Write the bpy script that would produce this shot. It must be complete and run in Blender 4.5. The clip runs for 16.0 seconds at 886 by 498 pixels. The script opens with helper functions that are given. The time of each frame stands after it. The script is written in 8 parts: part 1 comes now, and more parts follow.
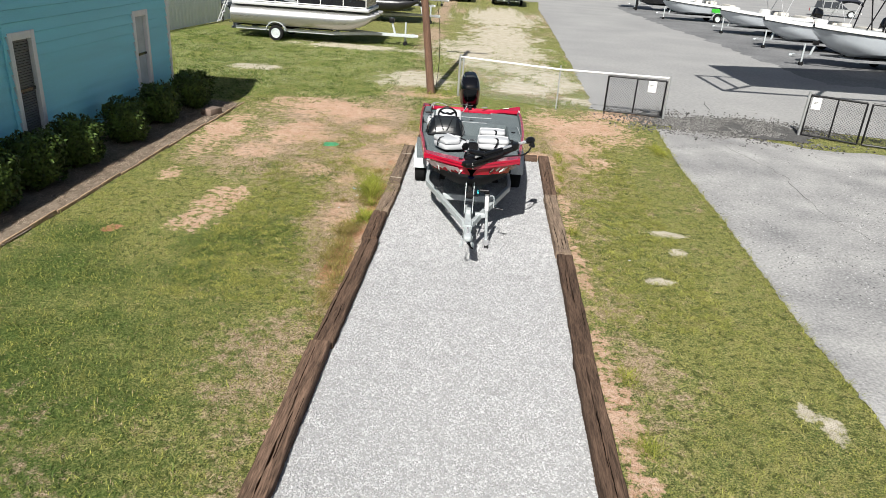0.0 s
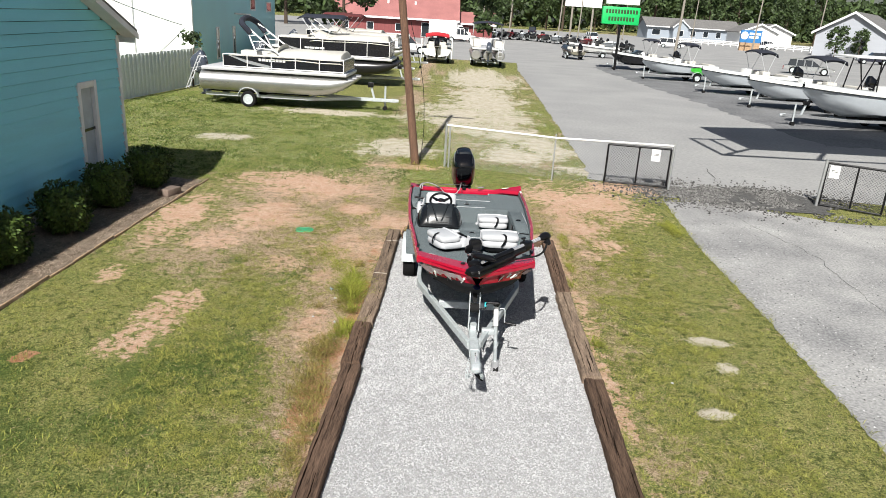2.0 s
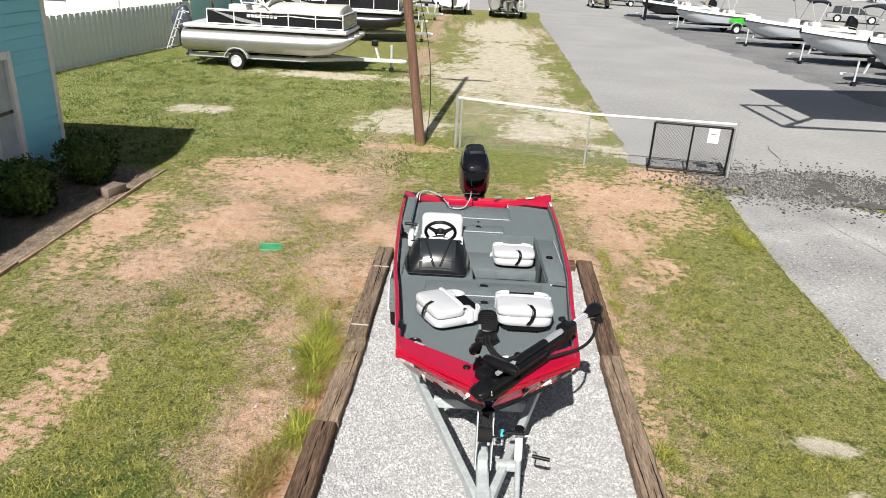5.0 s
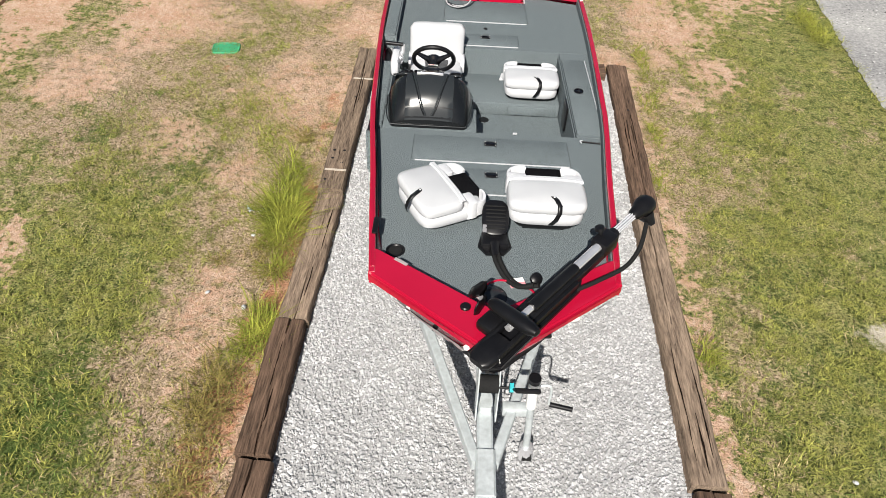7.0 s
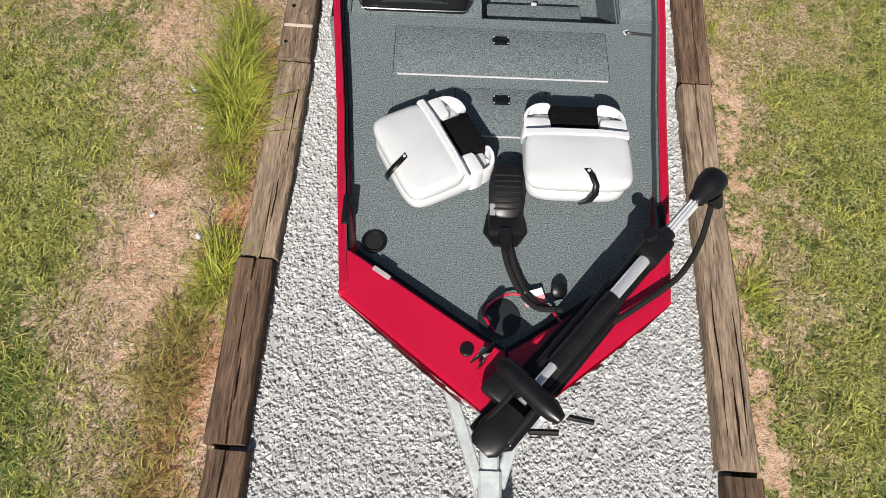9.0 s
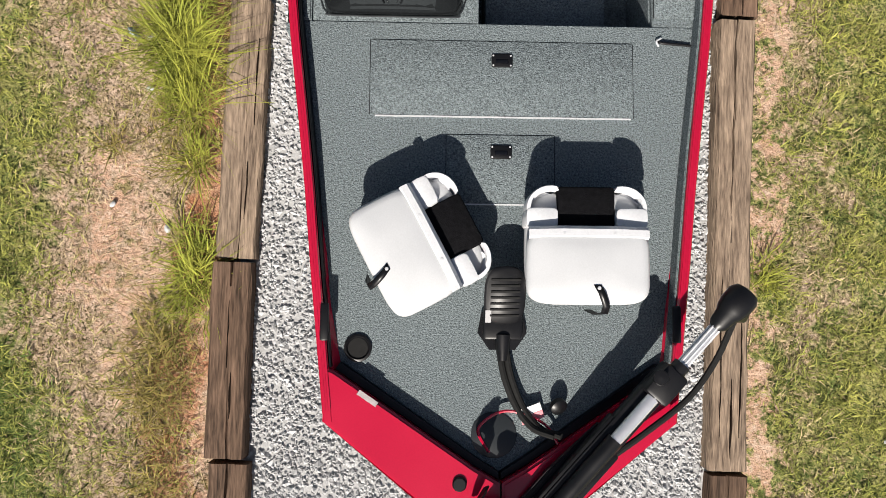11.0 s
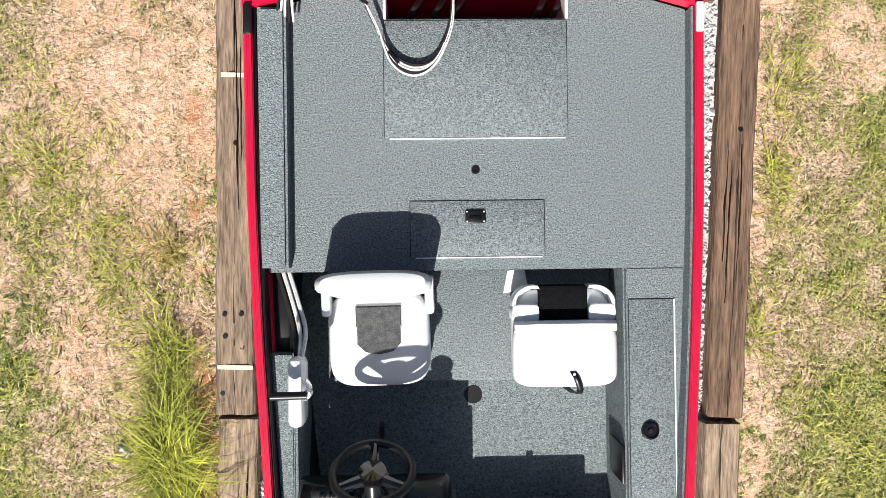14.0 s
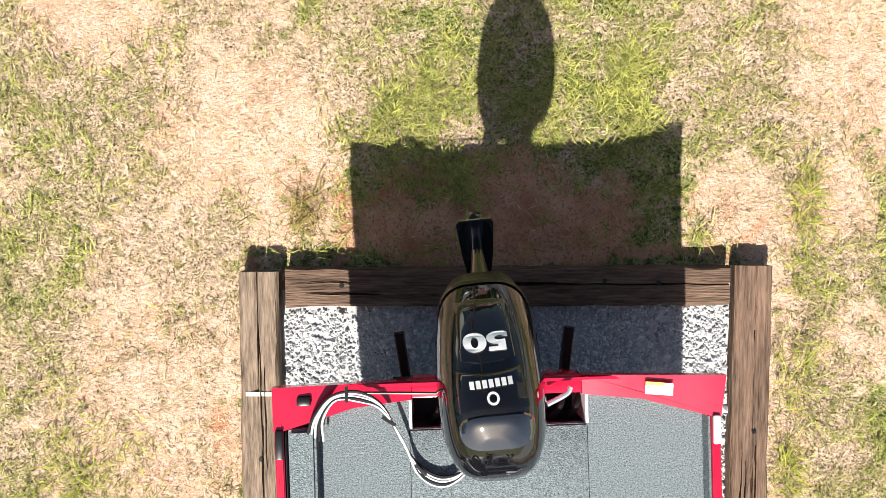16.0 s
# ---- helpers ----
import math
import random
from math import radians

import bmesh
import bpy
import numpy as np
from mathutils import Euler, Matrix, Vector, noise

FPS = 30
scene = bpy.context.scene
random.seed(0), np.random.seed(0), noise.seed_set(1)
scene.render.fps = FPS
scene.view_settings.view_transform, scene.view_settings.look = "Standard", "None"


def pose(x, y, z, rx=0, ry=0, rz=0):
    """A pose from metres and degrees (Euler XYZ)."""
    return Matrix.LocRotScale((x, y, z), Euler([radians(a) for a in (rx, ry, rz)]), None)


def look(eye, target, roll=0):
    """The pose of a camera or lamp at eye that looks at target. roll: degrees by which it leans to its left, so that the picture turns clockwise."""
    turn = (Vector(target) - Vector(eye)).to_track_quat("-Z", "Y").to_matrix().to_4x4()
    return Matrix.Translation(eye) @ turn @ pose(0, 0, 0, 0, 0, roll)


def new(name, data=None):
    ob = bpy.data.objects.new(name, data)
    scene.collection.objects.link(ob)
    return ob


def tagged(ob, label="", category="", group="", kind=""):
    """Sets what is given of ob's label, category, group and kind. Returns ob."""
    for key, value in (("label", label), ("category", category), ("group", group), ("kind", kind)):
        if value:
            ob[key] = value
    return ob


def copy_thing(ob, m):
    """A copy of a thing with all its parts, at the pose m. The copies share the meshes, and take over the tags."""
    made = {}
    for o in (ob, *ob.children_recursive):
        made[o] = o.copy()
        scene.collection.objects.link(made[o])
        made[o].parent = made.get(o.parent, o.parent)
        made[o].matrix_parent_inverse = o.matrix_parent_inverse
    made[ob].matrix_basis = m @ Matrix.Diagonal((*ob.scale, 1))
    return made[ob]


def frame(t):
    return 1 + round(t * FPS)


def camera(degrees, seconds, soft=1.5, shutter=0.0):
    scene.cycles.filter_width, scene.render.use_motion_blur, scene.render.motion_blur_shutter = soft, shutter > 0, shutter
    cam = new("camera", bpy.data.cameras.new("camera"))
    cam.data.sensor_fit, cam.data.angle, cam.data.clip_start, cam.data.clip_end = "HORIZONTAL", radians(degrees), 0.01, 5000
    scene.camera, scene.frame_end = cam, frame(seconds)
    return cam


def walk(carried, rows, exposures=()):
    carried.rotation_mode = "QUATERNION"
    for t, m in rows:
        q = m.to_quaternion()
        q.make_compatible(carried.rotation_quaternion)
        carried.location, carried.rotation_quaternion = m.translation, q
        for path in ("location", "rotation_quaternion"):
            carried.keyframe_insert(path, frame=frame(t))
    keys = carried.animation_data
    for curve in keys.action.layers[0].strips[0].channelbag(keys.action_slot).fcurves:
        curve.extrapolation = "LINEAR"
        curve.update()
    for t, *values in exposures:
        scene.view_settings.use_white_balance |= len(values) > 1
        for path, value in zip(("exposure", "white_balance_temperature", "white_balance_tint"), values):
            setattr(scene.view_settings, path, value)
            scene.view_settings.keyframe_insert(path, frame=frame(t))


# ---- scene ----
cam = camera(64.8, 16.0, soft=0.5)
METRES, EYE, TILT, LEAN, TURN = 14.31, 3.85, 0.0, 0.0, 0.7
ROWS = [
    (0.0, 0.0, 0.0, 0.0, 1.53, -23.29, -3.56),
    (0.5, -0.0186, 0.0144, -0.0007, -0.67, -21.52, -3.5),
    (1.0, -0.0242, 0.0542, -0.0013, -0.52, -19.76, -3.38),
    (1.5, -0.022, 0.0974, -0.0016, -0.7, -18.61, -3.27),
    (2.0, -0.018, 0.1384, -0.0009, -0.42, -18.68, -3.2),
    (2.5, -0.0135, 0.177, -0.0001, -0.61, -18.72, -3.12),
    (3.0, -0.0099, 0.2137, 0.0007, -1.32, -18.73, -3.08),
    (5.5, -0.0035, 0.3819, 0.0008, 1.36, -26.35, -2.59),
    (6.0, -0.0029, 0.4133, 0.001, 1.35, -32.06, -2.49),
    (6.5, -0.0014, 0.4444, 0.0007, 1.33, -37.74, -2.38),
    (7.0, -0.0006, 0.4758, 0.0006, 1.23, -43.44, -2.28),
    (7.5, -0.0015, 0.506, 0.0003, 1.14, -49.03, -2.17),
    (8.0, -0.0014, 0.5338, 0.0003, 1.02, -54.65, -2.07),
    (8.5, -0.001, 0.5606, 0.0004, 0.87, -60.31, -1.95),
    (11.0, 0.0017, 0.6937, 0.0016, -0.13, -88.11, -1.61),
    (11.5, 0.0038, 0.7219, 0.0023, -0.28, -91.97, -1.55),
    (12.0, 0.0059, 0.7518, 0.0029, -0.43, -92.06, -1.49),
    (12.5, 0.0072, 0.7819, 0.0032, -0.6, -92.12, -1.42),
    (13.0, 0.0079, 0.8108, 0.0036, -0.78, -92.06, -1.4),
    (13.5, 0.01, 0.8402, 0.0037, -1.05, -92.06, -1.36),
    (14.0, 0.0104, 0.87, 0.0042, -1.39, -92.01, -1.33),
    (14.5, 0.01, 0.9001, 0.0048, -1.69, -92.04, -1.3),
    (15.0, 0.0089, 0.93, 0.0058, -2.03, -92.02, -1.3),
    (15.5, 0.0075, 0.9593, 0.0061, -2.21, -91.97, -1.3),
    (16.0, 0.0071, 0.9892, 0.0063, -2.39, -91.94, -1.29),
]
walk(cam, [(t, pose(0, 0, EYE, TILT, LEAN, TURN) @ pose(METRES * x, METRES * y, METRES * z, 90 + pitch, roll, yaw)) for t, x, y, z, yaw, pitch, roll in ROWS],
     exposures=[(0.0, 0.48, 6350, 9), (3.0, 0.47, 6350, 9), (5.5, 0.58, 6500, 10), (8.5, 0.48, 6550, 10), (11.0, 0.62, 6700, 11), (12.0, 0.70, 6700, 11), (12.5, 0.87, 6650, 11), (14.0, 1.10, 6550, 10), (16.0, 1.36, 6550, 10)])

# ---- light ----
SUN_EL, SUN_AZ = 43.0, 12.4     # the sun stands behind the start of the path; light travels towards +y and a little +x
world = bpy.data.worlds.new("sky")
scene.world = world
world.use_nodes = True
wn = world.node_tree
sky = wn.nodes.new("ShaderNodeTexSky")
sky.sky_type, sky.sun_disc = "NISHITA", False
sky.sun_elevation, sky.sun_rotation = radians(SUN_EL), radians(180 + SUN_AZ)
sky.dust_density, sky.ozone_density = 2.2, 0.6
wn.links.new(sky.outputs[0], wn.nodes["Background"].inputs[0])
wn.nodes["Background"].inputs[1].default_value = 0.047
sun_data = bpy.data.lights.new("sun", "SUN")
sun_data.energy, sun_data.angle, sun_data.color = 5.45, radians(0.53), (1.0, 0.955, 0.885)
sun = new("sun", sun_data)
sun.matrix_basis = look((-10, -40, 40), (-10 + 40 * math.tan(radians(90 - SUN_EL)) * math.sin(radians(SUN_AZ)),
                                         -40 + 40 * math.tan(radians(90 - SUN_EL)) * math.cos(radians(SUN_AZ)), 0))


# ---- materials ----
def links(nt, a, b):
    nt.links.new(a, b)


def mat(name, colour, rough=0.6, metal=0.0, var=0.15, scale=6.0, fine=60.0, bump=0.1, bump_scale=None, coat=0.0, second=None,
        stretch=(1, 1, 1), island=0.0, each=0.0, spec=0.5, alpha=1.0, trans=0.0, emit=0.0):
    """A surface with two scales of variation (broad stains, fine grain), a bump, and wear in the roughness."""
    m = bpy.data.materials.new(name)
    m.use_nodes = True
    nt = m.node_tree
    b = nt.nodes["Principled BSDF"]
    tc = nt.nodes.new("ShaderNodeTexCoord")
    mp = nt.nodes.new("ShaderNodeMapping")
    mp.inputs["Scale"].default_value = stretch
    links(nt, tc.outputs["Object"], mp.inputs[0])
    n1 = nt.nodes.new("ShaderNodeTexNoise")
    n1.inputs["Scale"].default_value, n1.inputs["Detail"].default_value = scale, 5
    n2 = nt.nodes.new("ShaderNodeTexNoise")
    n2.inputs["Scale"].default_value, n2.inputs["Detail"].default_value = fine, 3
    links(nt, mp.outputs[0], n1.inputs["Vector"])
    links(nt, mp.outputs[0], n2.inputs["Vector"])
    mx = nt.nodes.new("ShaderNodeMix")
    mx.data_type = "RGBA"
    dark = second or tuple(c * (1 - 1.6 * var) for c in colour)
    light = colour if second else tuple(min(1, c * (1 + 1.2 * var)) for c in colour)
    mx.inputs[6].default_value, mx.inputs[7].default_value = (*dark, 1), (*light, 1)
    ad = nt.nodes.new("ShaderNodeMath")
    ad.operation = "MULTIPLY_ADD"
    ad.inputs[1].default_value = 0.5
    hf = nt.nodes.new("ShaderNodeMath")
    hf.operation = "MULTIPLY"
    hf.inputs[1].default_value = 0.5
    links(nt, n2.outputs[0], hf.inputs[0])
    links(nt, n1.outputs[0], ad.inputs[0])
    links(nt, hf.outputs[0], ad.inputs[2])
    rp = nt.nodes.new("ShaderNodeMapRange")
    rp.inputs[1].default_value, rp.inputs[2].default_value = 0.32, 0.68
    links(nt, ad.outputs[0], rp.inputs[0])
    links(nt, rp.outputs[0], mx.inputs[0])
    out = mx.outputs[2]
    for amount, kind in ((island, "island"), (each, "each")):
        if amount:
            src = nt.nodes.new("ShaderNodeNewGeometry").outputs["Random Per Island"] if kind == "island" else nt.nodes.new("ShaderNodeObjectInfo").outputs["Random"]
            r2 = nt.nodes.new("ShaderNodeMapRange")
            r2.inputs[3].default_value, r2.inputs[4].default_value = 1 - amount, 1 + amount
            links(nt, src, r2.inputs[0])
            mu = nt.nodes.new("ShaderNodeVectorMath")
            mu.operation = "SCALE"
            links(nt, out, mu.inputs[0])
            links(nt, r2.outputs[0], mu.inputs["Scale"])
            out = mu.outputs[0]
    links(nt, out, b.inputs["Base Color"])
    b.inputs["Metallic"].default_value = metal
    b.inputs["Specular IOR Level"].default_value = spec
    b.inputs["Coat Weight"].default_value = coat
    b.inputs["Coat Roughness"].default_value = 0.05
    b.inputs["Transmission Weight"].default_value = trans
    b.inputs["Alpha"].default_value = alpha
    r3 = nt.nodes.new("ShaderNodeMapRange")
    r3.inputs[3].default_value, r3.inputs[4].default_value = max(0.015, rough - 0.12 * min(1, rough * 3)), min(1, rough + 0.1 * min(1, rough * 3))
    links(nt, n1.outputs[0], r3.inputs[0])
    links(nt, r3.outputs[0], b.inputs["Roughness"])
    if emit:
        links(nt, out, b.inputs["Emission Color"])
        b.inputs["Emission Strength"].default_value = emit
    if bump:
        bp = nt.nodes.new("ShaderNodeBump")
        bp.inputs["Strength"].default_value, bp.inputs["Distance"].default_value = min(1, bump * 3), 0.01 * bump
        src = n2
        if bump_scale:
            src = nt.nodes.new("ShaderNodeTexNoise")
            src.inputs["Scale"].default_value, src.inputs["Detail"].default_value = bump_scale, 2
            links(nt, mp.outputs[0], src.inputs["Vector"])
        links(nt, src.outputs[0], bp.inputs["Height"])
        links(nt, bp.outputs[0], b.inputs["Normal"])
    return m


def ground_mat():
    m = bpy.data.materials.new("lawn_and_clay")
    m.use_nodes = True
    nt = m.node_tree
    b = nt.nodes["Principled BSDF"]
    tc = nt.nodes.new("ShaderNodeTexCoord")

    def noise_at(s, detail=5, rough=0.6):
        n = nt.nodes.new("ShaderNodeTexNoise")
        n.inputs["Scale"].default_value, n.inputs["Detail"].default_value, n.inputs["Roughness"].default_value = s, detail, rough
        links(nt, tc.outputs["Object"], n.inputs["Vector"])
        return n.outputs[0]

    def blend(f, a, c):
        x = nt.nodes.new("ShaderNodeMix")
        x.data_type = "RGBA"
        links(nt, f, x.inputs[0])
        for s, v in ((6, a), (7, c)):
            if isinstance(v, tuple):
                x.inputs[s].default_value = (*v, 1)
            else:
                links(nt, v, x.inputs[s])
        return x.outputs[2]

    def ramp(v, lo, hi):
        r = nt.nodes.new("ShaderNodeMapRange")
        r.inputs[1].default_value, r.inputs[2].default_value = lo, hi
        links(nt, v, r.inputs[0])
        return r.outputs[0]

    def edge(attr, s, lo, hi, amount=0.9):
        a = nt.nodes.new("ShaderNodeAttribute")
        a.attribute_name = attr
        k = nt.nodes.new("ShaderNodeMath")
        k.operation = "MULTIPLY_ADD"
        sub = nt.nodes.new("ShaderNodeMath")
        sub.operation = "SUBTRACT"
        sub.inputs[1].default_value = 0.5
        links(nt, noise_at(s, 8, 0.78), sub.inputs[0])
        links(nt, sub.outputs[0], k.inputs[0])
        k.inputs[1].default_value = amount
        links(nt, a.outputs["Fac"], k.inputs[2])
        return ramp(k.outputs[0], lo, hi)

    broad, mid, fine = noise_at(0.35, 3), noise_at(3.5, 6, 0.7), noise_at(38, 4, 0.75)
    clump, crumbs = noise_at(9.0, 5, 0.72), noise_at(24, 4, 0.7)
    green = blend(ramp(broad, 0.38, 0.6), (0.085, 0.122, 0.03), (0.155, 0.18, 0.05))
    green = blend(ramp(mid, 0.46, 0.60), green, (0.23, 0.215, 0.075))
    green = blend(ramp(fine, 0.44, 0.60), green, (0.37, 0.35, 0.13))
    green = blend(ramp(clump, 0.53, 0.60), green, (0.085, 0.10, 0.026))
    green = blend(ramp(noise_at(70, 3, 0.7), 0.53, 0.59), green, (0.03, 0.042, 0.012))
    straw = blend(ramp(fine, 0.38, 0.62), (0.27, 0.19, 0.12), (0.575, 0.435, 0.33))
    straw = blend(ramp(clump, 0.54, 0.60), straw, (0.24, 0.20, 0.09))
    straw = blend(ramp(noise_at(70, 3, 0.7), 0.53, 0.60), straw, (0.08, 0.06, 0.026))
    green = blend(edge("lush", 4.0, 0.25, 0.85, 1.2), green, blend(ramp(fine, 0.42, 0.66), (0.045, 0.075, 0.016), (0.145, 0.185, 0.05)))
    lawn = blend(edge("dry", 7.0, 0.38, 0.62, 1.7), green, straw)
    clay = blend(ramp(mid, 0.36, 0.64), (0.465, 0.272, 0.18), (0.56, 0.388, 0.285))
    clay = blend(ramp(crumbs, 0.50, 0.62), clay, (0.585, 0.44, 0.34))
    clay = blend(ramp(clump, 0.56, 0.64), clay, (0.45, 0.30, 0.18))
    clay = blend(ramp(noise_at(60, 4, 0.7), 0.55, 0.63), clay, (0.29, 0.17, 0.10))
    rust = blend(ramp(mid, 0.38, 0.62), (0.37, 0.16, 0.085), (0.53, 0.30, 0.19))
    rust = blend(ramp(noise_at(60, 4, 0.7), 0.52, 0.61), rust, (0.27, 0.135, 0.08))
    sand = blend(ramp(mid, 0.35, 0.65), (0.38, 0.335, 0.25), (0.57, 0.52, 0.43))
    sand = blend(ramp(crumbs, 0.55, 0.66), sand, (0.31, 0.28, 0.16))
    col = blend(edge("clay", 7.0, 0.47, 0.62, 2.6), lawn, clay)
    col = blend(edge("rust", 6.0, 0.42, 0.60, 1.5), col, rust)
    col = blend(edge("sand", 4.0, 0.46, 0.62, 1.7), col, sand)
    links(nt, col, b.inputs["Base Color"])
    b.inputs["Roughness"].default_value = 0.95
    b.inputs["Specular IOR Level"].default_value = 0.15
    bp = nt.nodes.new("ShaderNodeBump")
    bp.inputs["Strength"].default_value, bp.inputs["Distance"].default_value = 0.8, 0.03
    links(nt, noise_at(55, 5, 0.7), bp.inputs["Height"])
    links(nt, bp.outputs[0], b.inputs["Normal"])
    return m


GROUND = ground_mat()
BLADE = mat("grass_blade", (0.31, 0.305, 0.075), 0.8, var=0.3, scale=3.2, fine=13, bump=0, island=0.6, second=(0.12, 0.14, 0.033), spec=0.12)
DEEP = mat("dark_lush_blade", (0.115, 0.155, 0.037), 0.8, var=0.3, scale=3.0, fine=12, bump=0, island=0.6, second=(0.045, 0.075, 0.017), spec=0.12)
OLIVE = mat("olive_dry_blade", (0.27, 0.215, 0.07), 0.85, var=0.3, scale=2.5, fine=9, bump=0, island=0.5, second=(0.15, 0.12, 0.035), spec=0.1)
WEED = mat("tall_grass_blade", (0.30, 0.30, 0.05), 0.8, var=0.3, scale=2.5, fine=9, bump=0, island=0.5, second=(0.14, 0.165, 0.028), spec=0.1)
STRAW = mat("straw_blade", (0.485, 0.385, 0.255), 0.85, var=0.3, scale=5, fine=18, bump=0, island=0.6, spec=0.1, second=(0.21, 0.16, 0.065))
STONE = mat("crushed_granite", (0.385, 0.387, 0.392), 0.92, var=0.12, scale=5, fine=90, bump=0.12, island=0.27, spec=0.1)
GRIT = mat("gravel_bed", (0.40, 0.40, 0.40), 0.95, var=0.4, scale=14, fine=55, bump=0.5, spec=0.1, second=(0.26, 0.26, 0.26))
ASPHALT = mat("worn_asphalt", (0.345, 0.342, 0.333), 0.92, var=0.18, scale=0.30, fine=9, bump=0.35, bump_scale=60, spec=0.2, second=(0.235, 0.235, 0.235))
DRIVE = mat("pebbly_worn_asphalt", (0.43, 0.425, 0.41), 0.92, var=0.2, scale=0.8, fine=26, bump=1.0, bump_scale=40, spec=0.15, second=(0.15, 0.15, 0.155))
TAR = mat("dark_crushed_asphalt", (0.14, 0.137, 0.132), 0.95, var=0.5, scale=9, fine=40, bump=0.9, spec=0.1, second=(0.045, 0.045, 0.045))
TIE = mat("weathered_creosote_timber", (0.190, 0.122, 0.085), 0.92, var=0.5, scale=2.6, fine=11, bump=1.0, bump_scale=13, stretch=(9, 0.7, 9), each=0.3, second=(0.027, 0.018, 0.013), spec=0.15)
TIE_PALE = mat("bleached_timber", (0.32, 0.24, 0.175), 0.95, var=0.5, scale=2.6, fine=11, bump=1.0, bump_scale=13, stretch=(9, 0.9, 9), each=0.15, second=(0.06, 0.043, 0.033), spec=0.12)
CARPET = mat("grey_marine_carpet", (0.240, 0.282, 0.297), 1.0, var=0.3, scale=125, fine=240, bump=0.6, bump_scale=170, spec=0.03, second=(0.026, 0.032, 0.034))
RED = mat("red_gelcoat_paint", (0.385, 0.005, 0.030), 0.24, var=0.06, scale=4, fine=160, bump=0.0, coat=0.5)
SILVER = mat("silver_hull_graphic", (0.50, 0.46, 0.47), 0.4, 0.1, var=0.3, scale=9, fine=30, bump=0, second=(0.22, 0.10, 0.11))
BLACK = mat("black_plastic", (0.006, 0.006, 0.007), 0.38, var=0.2, scale=12, fine=150, bump=0.04, spec=0.3)
RUBBER = mat("black_rubber", (0.014, 0.014, 0.014), 0.85, var=0.2, scale=12, fine=90, bump=0.1, spec=0.12)
GLOSS = mat("gloss_black_cowling", (0.004, 0.004, 0.005), 0.04, var=0.1, scale=6, fine=60, bump=0, coat=0.15)
DOME = mat("clear_coated_black", (0.008, 0.010, 0.013), 0.03, var=0.1, scale=6, fine=60, bump=0, coat=1.0, spec=0.9)
SATIN = mat("satin_black_console", (0.008, 0.009, 0.010), 0.24, var=0.15, scale=5, fine=220, bump=0.03, coat=0.0, spec=0.4)
CHARCOAL = mat("grey_console_stripe", (0.020, 0.023, 0.025), 0.24, 0.0, var=0.1, scale=5, fine=120, bump=0.02, spec=0.45)
VINYL = mat("pale_grey_vinyl", (0.465, 0.475, 0.49), 0.42, var=0.05, scale=5, fine=220, bump=0.04)
SHELL = mat("white_moulded_plastic", (0.56, 0.57, 0.59), 0.3, var=0.05, scale=6, fine=120, bump=0.02)
MESHCLOTH = mat("charcoal_mesh_cloth", (0.05, 0.052, 0.055), 0.9, var=0.5, scale=50, fine=260, bump=0.3)
ALU = mat("aluminium_strip", (0.60, 0.61, 0.63), 0.4, 0.3, var=0.1, scale=20, fine=120, bump=0.0)
GALV = mat("galvanised_steel", (0.51, 0.55, 0.56), 0.5, 0.3, var=0.12, scale=14, fine=40, bump=0.05)
CHROME = mat("bright_metal", (0.75, 0.75, 0.77), 0.2, 0.7, var=0.05, bump=0)
WHITE = mat("white_paint", (0.80, 0.80, 0.79), 0.5, var=0.06, scale=3, fine=60, bump=0.03)
LABEL = mat("white_label", (0.82, 0.82, 0.80), 0.5, var=0.05, bump=0)
YELLOW = mat("yellow_label", (0.75, 0.55, 0.12), 0.5, var=0.05, bump=0)
CABLE = mat("pale_cable_sheath", (0.40, 0.40, 0.41), 0.4, var=0.1, bump=0)
BLUE = mat("blue_roller_rubber", (0.02, 0.035, 0.22), 0.6, var=0.1, bump=0)
GLASS = mat("dark_glass", (0.02, 0.025, 0.03), 0.06, var=0.1, bump=0, coat=0.5)
# pale blue colour holds the curtain and the reflection in the window
CURTAINPANE = mat("pale_curtain_pane", (0.46, 0.53, 0.57), 0.6, var=0.2, scale=3, fine=200, bump=0)
TEAL = mat("teal_painted_siding", (0.27, 0.70, 0.83), 0.6, var=0.07, scale=1.2, fine=50, bump=0.08, stretch=(1, 0.4, 4))
TRIM = mat("white_window_trim", (0.76, 0.77, 0.78), 0.5, var=0.08, scale=4, fine=50, bump=0.05)
SHINGLE = mat("grey_shingle", (0.16, 0.155, 0.15), 0.95, var=0.3, scale=3, fine=40, bump=0.4)
MULCH = mat("pine_straw_mulch", (0.30, 0.245, 0.19), 1.0, var=0.5, scale=5, fine=26, bump=1.0, spec=0.05, second=(0.10, 0.075, 0.055), stretch=(1.6, 0.6, 1))
EDGING = mat("terracotta_edging", (0.40, 0.27, 0.165), 0.9, var=0.3, scale=6, fine=40, bump=0.3)
GREYWOOD = mat("weathered_grey_pole_wood", (0.26, 0.235, 0.20), 0.9, var=0.25, scale=3, fine=20, bump=0.3, stretch=(4, 4, 0.3))
BARK = mat("creosoted_pole_wood", (0.135, 0.075, 0.048), 0.9, var=0.35, scale=6, fine=40, bump=0.4, stretch=(4, 4, 0.3))
BRANCH = mat("dark_branch", (0.07, 0.05, 0.035), 0.9, var=0.3, bump=0.2)
LEAF = mat("boxwood_leaf", (0.10, 0.15, 0.028), 0.6, var=0.3, scale=4, fine=20, bump=0, island=0.5, second=(0.016, 0.036, 0.008), spec=0.25)
